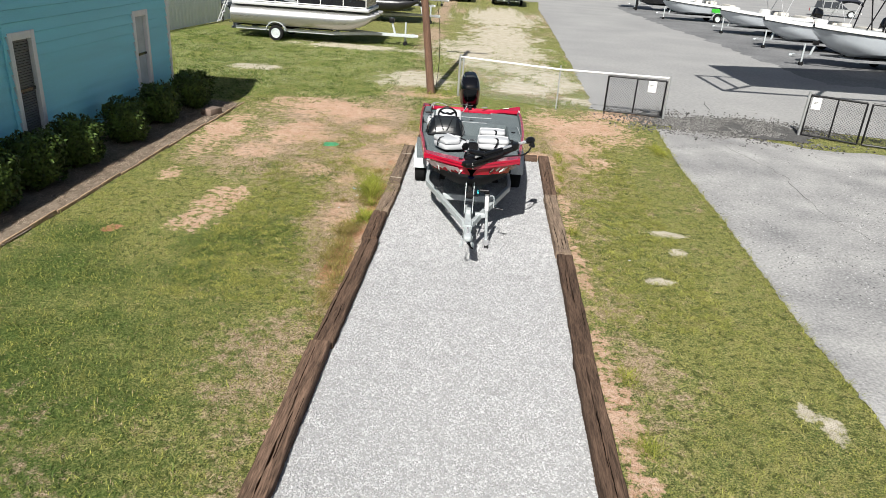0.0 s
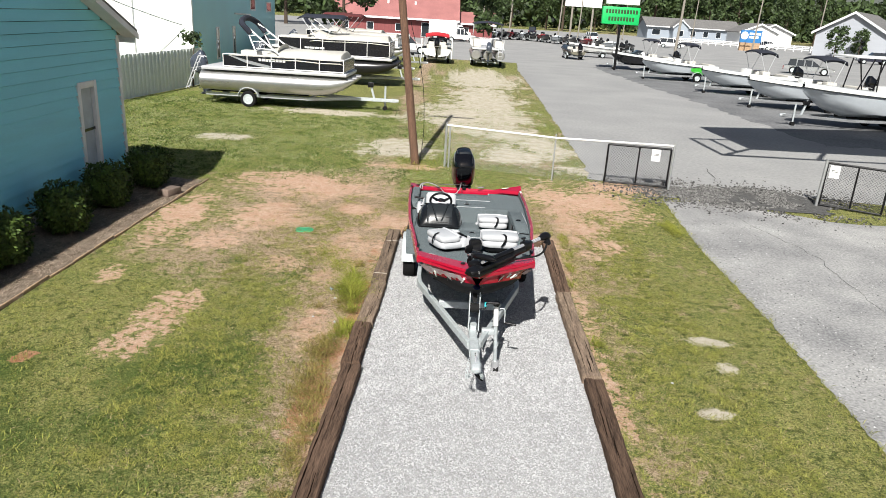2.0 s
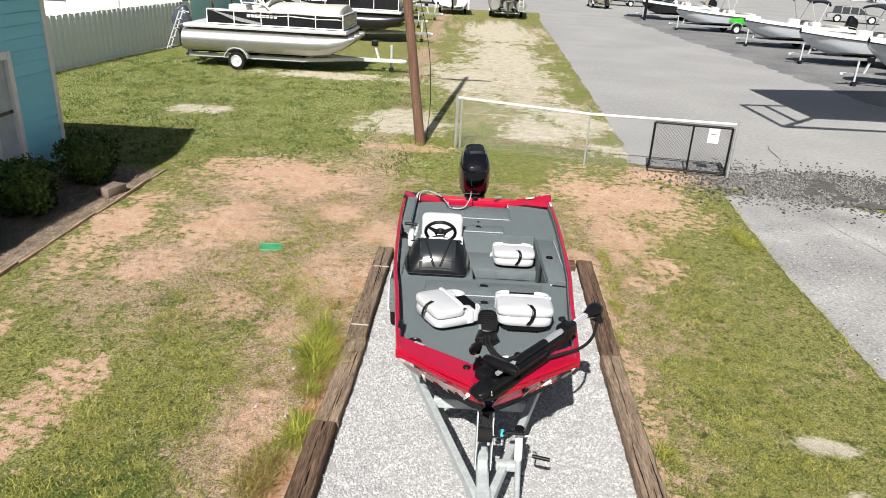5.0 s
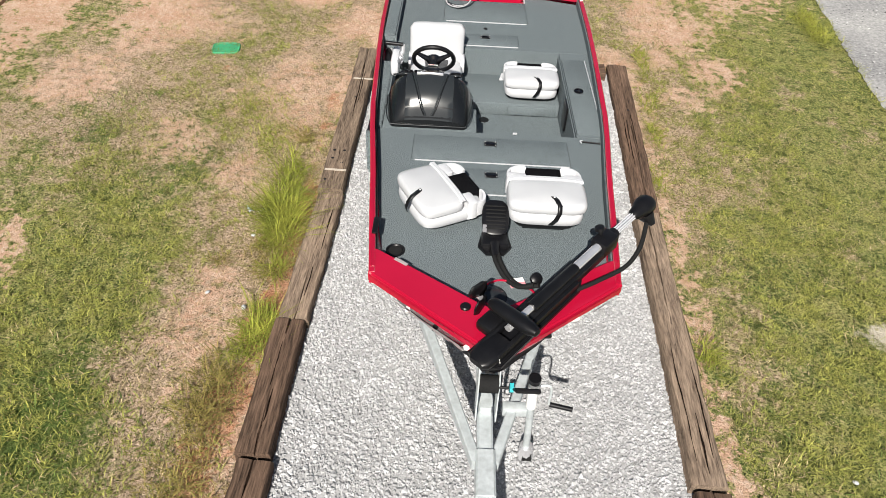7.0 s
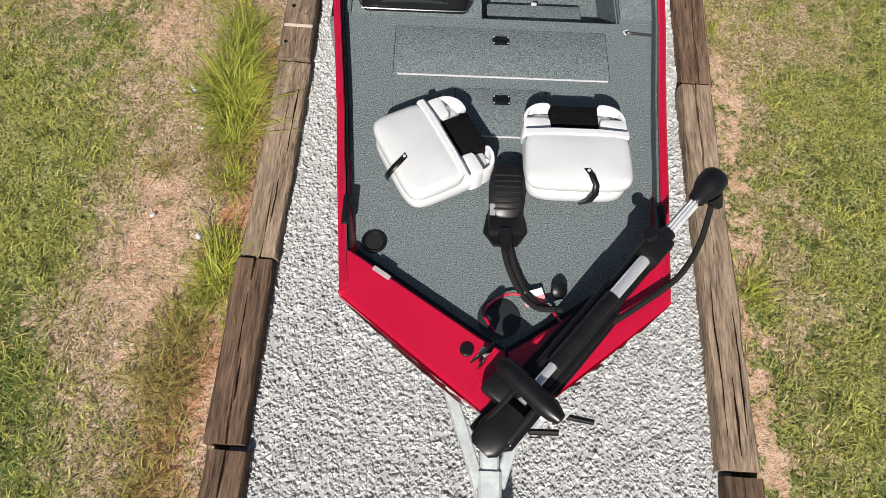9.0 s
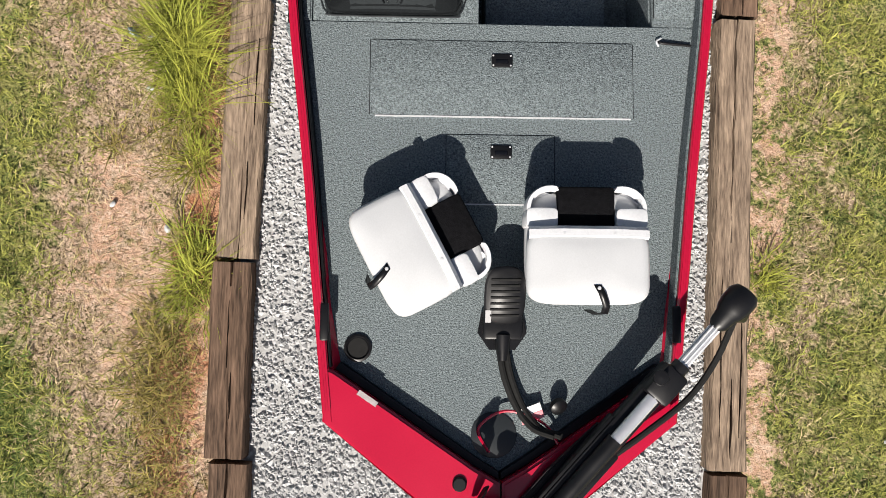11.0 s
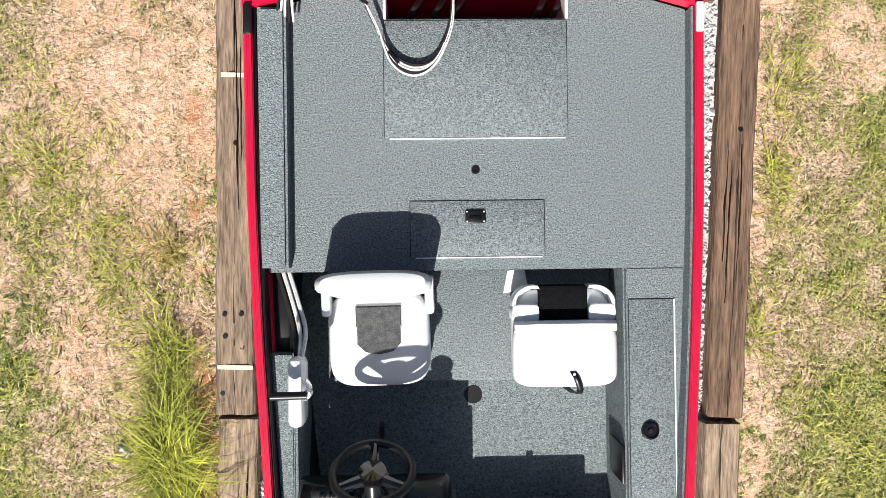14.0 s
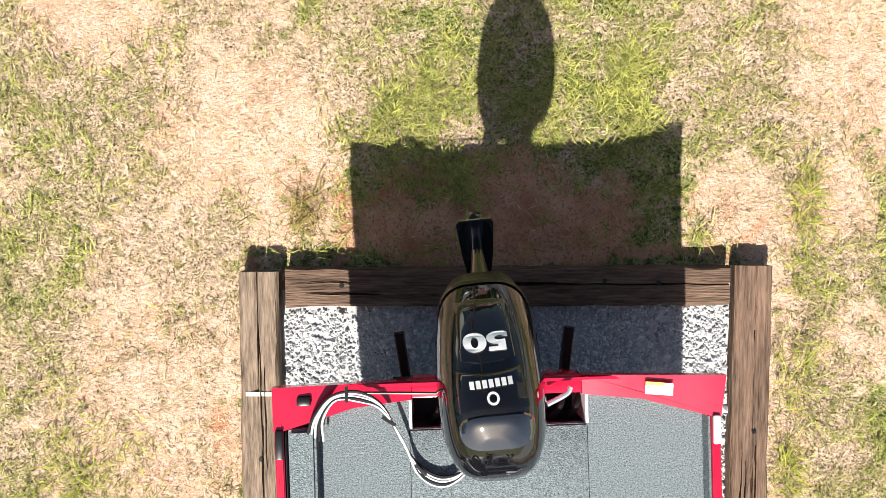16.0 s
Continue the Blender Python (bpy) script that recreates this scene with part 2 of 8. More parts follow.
TREELEAF = mat("tree_leaf", (0.06, 0.095, 0.026), 0.7, var=0.35, scale=0.5, fine=3, bump=0, island=0.5, second=(0.025, 0.045, 0.014))
TILE_RED = mat("red_roof_metal", (0.35, 0.15, 0.14), 0.6, var=0.15, scale=0.6, fine=8, bump=0.1)
GREENLID = mat("green_plastic_lid", (0.03, 0.30, 0.14), 0.5, var=0.15, bump=0.05)
WIRE = mat("galvanised_wire", (0.42, 0.43, 0.43), 0.5, 0.6, var=0.1, bump=0)
WIREBLACK = mat("black_coated_wire", (0.02, 0.02, 0.02), 0.6, var=0.1, bump=0)


# ---- builders ----
def bx(x0, x1, y0, y1, z0, z1, bev=0.0, bm=None, seg=2):
    bm = bm or bmesh.new()
    r = bmesh.ops.create_cube(bm, size=1.0)
    vs = r["verts"]
    bmesh.ops.scale(bm, vec=(x1 - x0, y1 - y0, z1 - z0), verts=vs)
    bmesh.ops.translate(bm, vec=((x0 + x1) / 2, (y0 + y1) / 2, (z0 + z1) / 2), verts=vs)
    if bev:
        es = list({e for v in vs for e in v.link_edges})
        bmesh.ops.bevel(bm, geom=es, offset=bev, segments=seg, affect="EDGES", profile=0.5)
    return bm


def loft(rings, bm=None, caps=True, closed=True):
    bm = bm or bmesh.new()
    vr = [[bm.verts.new(p) for p in ring] for ring in rings]
    n = len(vr[0])
    for a, b in zip(vr, vr[1:]):
        for i in range(n if closed else n - 1):
            j = (i + 1) % n
            bm.faces.new((a[i], a[j], b[j], b[i]))
    if caps and closed:
        bm.faces.new(vr[0][::-1])
        bm.faces.new(vr[-1])
    return bm


def tube(pts, r, seg=8, bm=None, caps=True):
    """A round bar along points; r is a number or one radius a point."""
    pts = [Vector(p) for p in pts]
    rs = [r] * len(pts) if isinstance(r, (int, float)) else list(r)
    rings, side = [], None
    for i, p in enumerate(pts):
        d = (pts[min(i + 1, len(pts) - 1)] - pts[max(i - 1, 0)]).normalized()
        if side is None:
            side = d.orthogonal().normalized()
        side = (side - d * side.dot(d)).normalized()
        up = d.cross(side)
        rings.append([p + rs[i] * (math.cos(a) * side + math.sin(a) * up) for a in [2 * math.pi * k / seg for k in range(seg)]])
    return loft(rings, bm, caps)


def curve(pts, n=8):
    """A smooth line through points."""
    P = [Vector(p) for p in pts]
    P = [2 * P[0] - P[1]] + P + [2 * P[-1] - P[-2]]
    out = []
    for i in range(1, len(P) - 2):
        a, b, c, d = P[i - 1:i + 3]
        for k in range(n):
            t = k / n
            out.append(0.5 * (2 * b + (c - a) * t + (2 * a - 5 * b + 4 * c - d) * t * t + (3 * b - a - 3 * c + d) * t ** 3))
    return out + [P[-2]]


def prism(poly, z0, z1, bm=None, bev=0.0):
    """A plate with the outline poly (x, y); z0 and z1 are numbers."""
    bm = bm or bmesh.new()
    a, b = [bm.verts.new((x, y, z0)) for x, y in poly], [bm.verts.new((x, y, z1)) for x, y in poly]
    n = len(poly)
    fs = [bm.faces.new(a[::-1]), bm.faces.new(b)] + [bm.faces.new((a[i], a[(i + 1) % n], b[(i + 1) % n], b[i])) for i in range(n)]
    bmesh.ops.recalc_face_normals(bm, faces=fs)
    if bev:
        bmesh.ops.bevel(bm, geom=list({e for v in b for e in v.link_edges if e.other_vert(v) in b}), offset=bev, segments=2, affect="EDGES")
    return bm


def lathe(profile, m=None, seg=20, bm=None):
    """A turned body from (radius, height) pairs."""
    rings = [[Vector((r * math.cos(2 * math.pi * k / seg), r * math.sin(2 * math.pi * k / seg), z)) for k in range(seg)] for r, z in profile]
    if m:
        rings = [[m @ p for p in ring] for ring in rings]
    return loft(rings, bm)


def sup(hx, hy, n=24, e=2.6):
    """A superellipse outline."""
    out = []
    for k in range(n):
        a = 2 * math.pi * k / n
        c, s = math.cos(a), math.sin(a)
        out.append((hx * math.copysign(abs(c) ** (2 / e), c), hy * math.copysign(abs(s) ** (2 / e), s)))
    return out


def link(name, bm, material, smooth=True):
    me = bpy.data.meshes.new(name)
    bmesh.ops.recalc_face_normals(bm, faces=bm.faces[:])
    bm.to_mesh(me)
    bm.free()
    me.materials.append(material)
    if smooth:
        me.polygons.foreach_set("use_smooth", [True] * len(me.polygons))
        me.set_sharp_from_angle(angle=radians(38))
    return new(name, me)


def part(name, bm, material, parent, label="", smooth=True):
    ob = link(name, bm, material, smooth)
    ob.parent = parent
    if label:
        ob["label"] = label
    return ob


def thing(name, label, category, m=None, group="", kind=""):
    ob = tagged(new(name), label, category, group, kind)
    ob.empty_display_size = 0.2
    if m is not None:
        ob.matrix_basis = m
    return ob


def solid(name, bm, material, label="", category="", group="", kind="", m=None, smooth=True):
    ob = tagged(link(name, bm, material, smooth), label, category, group, kind)
    if m is not None:
        ob.matrix_basis = m
    return ob


def raw(name, verts, faces, material, label, kind="stuff", category=""):
    """One object of many small pieces, straight from arrays."""
    me = bpy.data.meshes.new(name)
    me.from_pydata(verts, [], faces)
    me.materials.append(material)
    return tagged(new(name, me), label, category, "", kind)


def bars(parent, m, rows, material, thick=0.002, name="lettering"):
    """Unreadable writing: plain bars (x, y, width, height) in the plane of m."""
    bm = bmesh.new()
    for x, y, w, h in rows:
        bx(x, x + w, y, y + h, 0, thick, bm=bm)
    bm.transform(m)
    return part(name, bm, material, parent, smooth=False)


# ---- ground ----
rng = np.random.default_rng(5)


def vnoise(x, y, s, seed=0):
    """Smooth value noise on arrays, about 0 to 1."""
    x, y = x * s + seed * 17.3, y * s + seed * 9.1
    xi, yi = np.floor(x).astype(np.int64), np.floor(y).astype(np.int64)
    fx, fy = x - xi, y - yi
    fx, fy = fx * fx * (3 - 2 * fx), fy * fy * (3 - 2 * fy)

    def h(a, b):
        v = (a * 374761393 + b * 668265263 + seed * 974711) & 0x7FFFFFFF
        v = ((v ^ (v >> 13)) * 1274126177) & 0x7FFFFFFF
        return ((v ^ (v >> 16)) & 0xFFFF) / 65535.0

    return (h(xi, yi) * (1 - fx) + h(xi + 1, yi) * fx) * (1 - fy) + (h(xi, yi + 1) * (1 - fx) + h(xi + 1, yi + 1) * fx) * fy


LUSH = [(-2.9, 8.7, 0.8, 0.6), (-2.4, 11.9, 0.5, 0.5), (-3.3, 12.9, 0.4, 0.3), (-3.9, 5.0, 2.0, 2.2), (-3.5, 6.3, 1.0, 0.55), (-4.6, 7.4, 1.3, 0.7), (-3.0, 5.0, 0.9, 0.5), (-5.0, 8.6, 0.5, 0.4), (-3.2, 7.6, 0.6, 0.35), (-2.6, 9.0, 0.4, 0.6), (-3.6, 12.2, 0.4, 0.3), (-5.0, 5.6, 0.8, 0.4)]
RUST = [(0.45, 14.35, 0.7, 0.22), (-1.48, 8.3, 0.17, 0.8), (0.45, 14.2, 1.0, 0.3), (-1.25, 11.0, 0.08, 2.3), (-1.42, 9.35, 0.12, 0.4), (-1.22, 7.6, 0.06, 1.6), (-2.45, 13.55, 0.06, 0.1), (0.4, 13.99, 1.2, 0.06), (-1.3, 10.1, 0.16, 0.5), (-4.73, 8.86, 0.10, 0.12), (-1.08, 13.6, 0.05, 0.7)]
CLAY = [(-0.9, 14.55, 0.35, 0.8), (-1.2, 13.2, 0.3, 0.5), (2.5, 14.9, 0.3, 0.8), (1.6, 14.3, 0.4, 0.25), (0.45, 14.2, 0.95, 0.26), (-3.2, 17.4, 1.6, 1.3), (-3.5, 14.6, 0.9, 0.7), (-3.78, 9.5, 0.32, 0.55), (-3.6, 10.5, 0.30, 0.5), (-3.7, 9.95, 0.32, 0.5), (2.95, 17.0, 1.35, 1.7), (2.6, 14.8, 0.45, 0.7), (-4.95, 11.4, 0.18, 0.35), (-1.7, 13.0, 0.55, 0.9),
        (2.85, 14.0, 0.35, 0.6), (-5.0, 14.5, 0.5, 1.6), (-4.0, 13.2, 0.4, 0.6), (-0.9, 19.9, 0.9, 0.4), (-1.75, 9.95, 0.28, 0.6), (-1.36, 7.4, 0.09, 0.6), (-1.30, 10.5, 0.09, 3.0),
        (-1.40, 5.0, 0.08, 0.4), (-1.0, 14.7, 0.45, 0.6), (-1.9, 15.6, 0.5, 0.5), (1.68, 5.0, 0.16, 2.4), (1.76, 8.9, 0.13, 1.2), (1.88, 12.8, 0.22, 1.3), (-1.9, 11.7, 0.3, 0.5),
        (1.77, 10.6, 0.07, 1.6), (2.35, 15.2, 0.35, 0.9), (2.45, 13.4, 0.3, 0.35), (2.3, 14.3, 0.25, 0.3), (4.3, 18.7, 1.2, 0.6), (1.72, 14.13, 0.25, 0.15), (-1.09, 14.6, 0.5, 0.4), (1.85, 11.2, 0.13, 1.2), (-3.4, 15.3, 0.5, 0.7), (-2.6, 12.2, 0.4, 0.4)]
SAND = [(3.37, 10.2, 0.30, 0.14), (2.8, 8.4, 0.28, 0.12), (3.5, 5.7, 0.10, 0.22), (3.66, 5.4, 0.12, 0.2), (-6.65, 22.7, 0.9, 0.6), (-1.5, 22.6, 1.5, 1.4), (1.8, 34.0, 2.0, 11.0), (1.9, 22.2, 1.2, 1.4),
        (3.1, 24.0, 0.9, 2.5), (0.4, 30.0, 2.0, 4.0), (3.3, 9.4, 0.2, 0.25), (-4.5, 29.0, 3.0, 0.9), (3.6, 20.6, 0.8, 0.7), (2.0, 48.0, 2.6, 8.0)]


def mask(x, y, spots):
    v = np.zeros_like(x)
    for cx, cy, rx, ry in spots:
        wob = 0.55 * (vnoise(x, y, 1.3, 11) - 0.5) + 0.45 * (vnoise(x, y, 3.1, 12) - 0.5) + 0.5 * (vnoise(x, y, 7.0, 13) - 0.5)
        d = np.sqrt(((x - cx) / rx) ** 2 + ((y - cy) / ry) ** 2) + wob
        v = np.maximum(v, np.clip(1.05 - 0.6 * d, 0, 0.85))
    return v


def dryness(x, y):
    left = np.exp(-((x + 3.0) / 1.8) ** 2) * np.clip((y - 9.5) / 4, 0, 1) * np.clip((19.5 - y) / 3, 0, 1)
    left = np.maximum(left, 0.9 * np.exp(-((x + 1.6) / 0.75) ** 2) * np.clip((y - 7.6) / 2, 0, 1) * np.clip((17 - y) / 3, 0, 1))
    left = left - 0.55 * np.exp(-((x + 2.1) / 0.5) ** 2 - ((y - 14.3) / 0.8) ** 2)
    right = 0.9 * np.exp(-((x - 2.05) / 0.5) ** 2) * np.clip((y - 3) / 4, 0, 1) * np.clip((18 - y) / 3, 0, 1)
    side = np.exp(-((x + 1.65) / 0.5) ** 2) * (0.25 + 0.5 * np.clip((y - 7) / 2, 0, 1))
    far = np.clip((y - 18.0) / 5, 0, 0.15) * np.clip((x + 5.5) / 3, 0, 1) - 0.35 * np.clip((y - 18.5) / 3, 0, 1) * np.clip((-1.5 - x) / 2, 0, 1)
    return np.clip(0.15 + 0.74 * left + 0.5 * right + side * 0.6 + far + 0.32 * np.exp(-((x - 0.4) / 1.3) ** 2 - ((y - 14.8) / 0.7) ** 2) + 0.12 * np.exp(-((x - 0.2) / 2.6) ** 2 - ((y - 14.9) / 1.3) ** 2) + 0.5 * (vnoise(x, y, 0.45, 3) - 0.5) + 0.35 * (vnoise(x, y, 2.3, 19) - 0.5) + 0.35 * (vnoise(x, y, 5.5, 20) - 0.5), 0, 1)


gx = np.concatenate([[-700, -350, -180, -100, -60, -40, -28, -20, -15, -12, -10], np.arange(-8.5, 6.01, 0.12), [7, 8.5, 10, 13, 17, 22, 30, 45, 70, 110, 180, 350, 700]])
gy = np.concatenate([[-300, -100, -40, -15, -6], np.arange(-2, 20.01, 0.12), np.arange(20.4, 45, 0.5), [47, 50, 54, 60, 68, 80, 100, 130, 180, 260, 400, 900]])
GX, GY = np.meshgrid(gx, gy)
relief = 0.035 * (vnoise(GX, GY, 0.9, 7) - 0.5) + 0.02 * (vnoise(GX, GY, 2.6, 8) - 0.5)
calm = np.clip(np.minimum(np.maximum(np.abs(GX - 0.27) - 1.75, GY - 14.1), 1), 0, 1) * np.clip((4.1 - GX) / 0.5, 0, 1) * np.clip((20 - GY) / 2, 0, 1)
GZ = relief * calm - 0.006 + 0.006 * calm
me = bpy.data.meshes.new("ground")
nx, ny = len(gx), len(gy)
me.from_pydata(np.stack([GX, GY, GZ], -1).reshape(-1, 3).tolist(), [],
               [(j * nx + i, j * nx + i + 1, (j + 1) * nx + i + 1, (j + 1) * nx + i) for j in range(ny - 1) for i in range(nx - 1)])
for key, val in (("clay", np.minimum(mask(GX, GY, CLAY), np.clip(0.62 + 0.25 * (GY - 13.8), 0.62, 0.85))), ("sand", mask(GX, GY, SAND)), ("dry", dryness(GX, GY)), ("rust", mask(GX, GY, RUST)), ("lush", mask(GX, GY, LUSH))):
    at = me.attributes.new(key, "FLOAT", "POINT")
    at.data.foreach_set("value", val.astype(np.float32).ravel())
me.materials.append(GROUND)
me.polygons.foreach_set("use_smooth", [True] * len(me.polygons))
tagged(new("ground", me), "patchy green lawn with bare red clay and pale sand", "ground", "", "structure")


def ground_z(x, y):
    c = np.clip(np.minimum(np.maximum(np.abs(x - 0.27) - 1.75, y - 14.1), 1), 0, 1) * np.clip((4.1 - x) / 0.5, 0, 1) * np.clip((20 - y) / 2, 0, 1)
    return (0.035 * (vnoise(x, y, 0.9, 7) - 0.5) + 0.02 * (vnoise(x, y, 2.6, 8) - 0.5)) * c - 0.006 + 0.006 * c


def sheet(name, poly, z, material, label, category):
    bm = bmesh.new()
    bm.faces.new([bm.verts.new((x, y, z)) for x, y in poly])
    bmesh.ops.triangulate(bm, faces=bm.faces[:])
    return solid(name, bm, material, label, category, kind="structure", smooth=False)


def ragged(pts, amp, step, seed):
    """A broken edge line between points."""
    r = random.Random(seed)
    out = []
    for (x0, y0), (x1, y1) in zip(pts, pts[1:]):
        n = max(1, int(math.hypot(x1 - x0, y1 - y0) / step))
        for k in range(n):
            t = k / n
            out.append((x0 + (x1 - x0) * t + r.uniform(-amp, amp), y0 + (y1 - y0) * t + r.uniform(-amp, amp)))
    return out + [pts[-1]]


drive_edge = ragged([(3.95, -6), (4.2, 7.3), (4.47, 11), (4.58, 13.9), (4.95, 17.6)], 0.022, 0.07, 1)
sheet("driveway", drive_edge + ragged([(4.95, 17.6), (6.2, 17.9), (8.2, 16.6), (9.8, 16.5), (14, 15.4), (30, 14)], 0.08, 0.4, 2) + [(30, -6)], 0.006, DRIVE,
      "worn pale grey asphalt driveway with a ragged grass edge", "driveway")
lot_edge = ragged([(3.6, 19.6), (3.75, 20.4), (4.1, 27.3), (4.75, 40.4), (5.4, 57), (6.2, 66)], 0.07, 0.3, 3)
sheet("parking_lot", lot_edge + [(-60, 67), (-60, 260), (160, 260), (160, 17)] + ragged([(30, 17), (12, 18.2), (8.8, 18.9), (5.9, 18.9), (3.6, 19.6)], 0.06, 0.4, 4), 0.005, ASPHALT,
      "broad worn grey asphalt parking lot with cracks", "parking lot")
# darker asphalt, with the shade under the boats painted into its colour
sheet("shaded_dark_asphalt", ragged([(13.9, 27.5), (13.7, 33), (13.6, 42), (13.2, 52), (13.0, 66), (14.5, 69)], 0.25, 0.5, 7) + [(27, 69)] + ragged([(27, 27.5), (13.9, 27.5)], 0.2, 0.5, 9), 0.0085,
      mat("dark_asphalt_with_shade", (0.235, 0.237, 0.24), 0.9, var=0.3, scale=0.45, fine=8, bump=0.35, bump_scale=60, spec=0.2, second=(0.10, 0.102, 0.106)), "darker asphalt under the row of boats, their shade painted in", "asphalt")
sheet("asphalt_patch", ragged([(5.3, 18.5), (6.0, 19.2), (7.4, 19.6), (8.7, 19.3), (9.2, 18.2), (8.7, 17.2), (7.6, 17.1), (6.4, 17.6), (5.3, 18.5)], 0.16, 0.16, 5), 0.011, TAR,
      "dark crumbled asphalt at the gateway", "asphalt")
OCTA = np.array([(1, 0, 0), (0, 1, 0), (-1, 0, 0), (0, -1, 0), (0, 0, 0.8), (0, 0, -0.7)], float)
OCTA_F = np.array([(0, 1, 4), (1, 2, 4), (2, 3, 4), (3, 0, 4), (1, 0, 5), (2, 1, 5), (3, 2, 5), (0, 3, 5)])


def crumbs(name, x, y, z, size, material, label, seed, category):
    """Loose angular stones at the given places, as one object."""
    g = np.random.default_rng(seed)
    k = len(x)
    v = OCTA[None] * (0.6 + 0.8 * g.random((k, 6, 1))) * size[:, None, None]
    a = g.random(k)[:, None] * 6.283
    v = np.stack([v[..., 0] * np.cos(a) - v[..., 1] * np.sin(a) + x[:, None], v[..., 0] * np.sin(a) + v[..., 1] * np.cos(a) + y[:, None], v[..., 2] + z], -1)
    return raw(name, v.reshape(-1, 3).tolist(), (OCTA_F[None] + 6 * np.arange(k)[:, None, None]).reshape(-1, 3).tolist(), material, label, category=category)


cg = np.random.default_rng(91)
cx_, cy_ = 7.2 + 1.15 * cg.normal(size=14000), cg.normal(size=14000)
cy_ = 18.35 - 0.10 * (cx_ - 7.2) + 0.62 * cy_
ck = vnoise(cx_, cy_, 1.6, 61) + 0.5 * vnoise(cx_, cy_, 5.0, 62) + 0.5 * np.clip(5.4 - cx_, -1, 0) > 0.05 + 0.35 * cg.random(14000)
crumbs("asphalt_crumbs", cx_[ck], cy_[ck], 0.014, 0.012 + 0.022 * cg.random(int(ck.sum())), mat("broken_asphalt", (0.125, 0.122, 0.118), 0.95, var=0.2, bump=0.1, island=0.75, spec=0.1), "loose dark crumbs of broken asphalt", 92, "asphalt")


dx_, dy_ = 4.3 + 4.5 * cg.random(16000), 3.6 + 12.5 * cg.random(16000)
dk = (dx_ > np.interp(dy_, [3.0, 7.3, 11.0, 13.9, 17.6], [4.12, 4.2, 4.47, 4.58, 4.95]) + 0.04) & (vnoise(dx_, dy_, 0.7, 63) + 0.6 * vnoise(dx_, dy_, 3.0, 64) > 0.45 + 0.7 * cg.random(16000))
crumbs("loose_aggregate", dx_[dk], dy_[dk], 0.008, 0.006 + 0.009 * cg.random(int(dk.sum())), mat("asphalt_aggregate", (0.27, 0.27, 0.27), 0.95, var=0.2, bump=0.1, island=0.8, spec=0.1), "loose grey aggregate on the worn driveway", 93, "gravel")


def crack(pts, w, seed):
    """A dark jagged crack in the asphalt."""
    r = random.Random(seed)
    line = ragged(pts, 0.05, 0.22, seed)
    bm = bmesh.new()
    prev = None
    for i, (x, y) in enumerate(line):
        q = w * r.uniform(0.3, 1.0) * (0.2 if i in (0, len(line) - 1) else 1)
        now = (bm.verts.new((x - q, y, 0.0095)), bm.verts.new((x + q, y + q * 0.4, 0.0095)))
        if prev:
            bm.faces.new((prev[0], prev[1], now[1], now[0]))
        prev = now
    solid("crack", bm, TAR, "dark jagged crack in the worn asphalt", "crack", "cracks in the asphalt", "structure", smooth=False)


for k, (pts, w) in enumerate(([[(7.1, 20.1), (7.3, 21.0), (7.5, 22.0)], 0.022], [[(5.0, 20.3), (6.6, 20.9), (9.5, 21.1), (13.0, 20.6)], 0.012],
                               [[(7.2, 9.0), (6.4, 11.5), (6.7, 14.0), (6.2, 16.6)], 0.008])):
    crack(pts, w, 300 + k)


# ---- the timber-edged gravel pad ----
def left_x(y):
    return -1.06 + 0.033 * (y - 11.4)


def right_x(y):
    return 1.64 + 0.035 * (y - 11.4)


sheet("gravel_bed", [(left_x(-6) + 0.05, -6), (right_x(-6) - 0.05, -6), (right_x(13.8), 13.82), (left_x(13.8), 13.82)], 0.019, GRIT, "fine pale grit under the gravel", "gravel")
N = 150000
sx_, sy_ = rng.random(N), rng.random(N)
yy = 1.5 + sy_ * 12.2
xx = (left_x(yy) + 0.1) + sx_ * ((right_x(yy) - 0.1) - (left_x(yy) + 0.1))
near = ((yy > 2.6))
xx, yy = xx[near], yy[near]
n = len(xx)
octa = np.array([(1, 0, 0), (0, 1, 0), (-1, 0, 0), (0, -1, 0), (0, 0, 0.8), (0, 0, -0.7)], float)
size = np.clip(rng.lognormal(math.log(0.0112), 0.30, n), 0.006, 0.025) * np.where(yy < 8.5, 0.82, 1.0)
ang = rng.random(n) * 6.283
V = octa[None] * (0.65 + 0.7 * rng.random((n, 6, 1))) + 0.25 * (rng.random((n, 6, 3)) - 0.5)
V *= size[:, None, None] * np.stack([np.ones(n), 0.6 + 0.5 * rng.random(n), 0.6 + 0.5 * rng.random(n)], -1)[:, None, :]
ca, sa = np.cos(ang)[:, None], np.sin(ang)[:, None]
tilt = (rng.random(n) - 0.5)[:, None] * 1.0
V = np.stack([V[..., 0], V[..., 1] * np.cos(tilt) - V[..., 2] * np.sin(tilt), V[..., 1] * np.sin(tilt) + V[..., 2] * np.cos(tilt)], -1)
V = np.stack([V[..., 0] * ca - V[..., 1] * sa + xx[:, None], V[..., 0] * sa + V[..., 1] * ca + yy[:, None], V[..., 2] + (0.016 + 0.014 * rng.random(n))[:, None]], -1)
F = np.array([(0, 1, 4), (1, 2, 4), (2, 3, 4), (3, 0, 4), (1, 0, 5), (2, 1, 5), (3, 2, 5), (0, 3, 5)])
raw("gravel", V.reshape(-1, 3).tolist(), (F[None] + 6 * np.arange(n)[:, None, None]).reshape(-1, 3).tolist(), STONE, "loose angular pale grey crushed gravel", category="gravel")


SPLIT = mat("dark_split_wood", (0.012, 0.008, 0.006), 0.95, var=0.3, bump=0, spec=0.02)


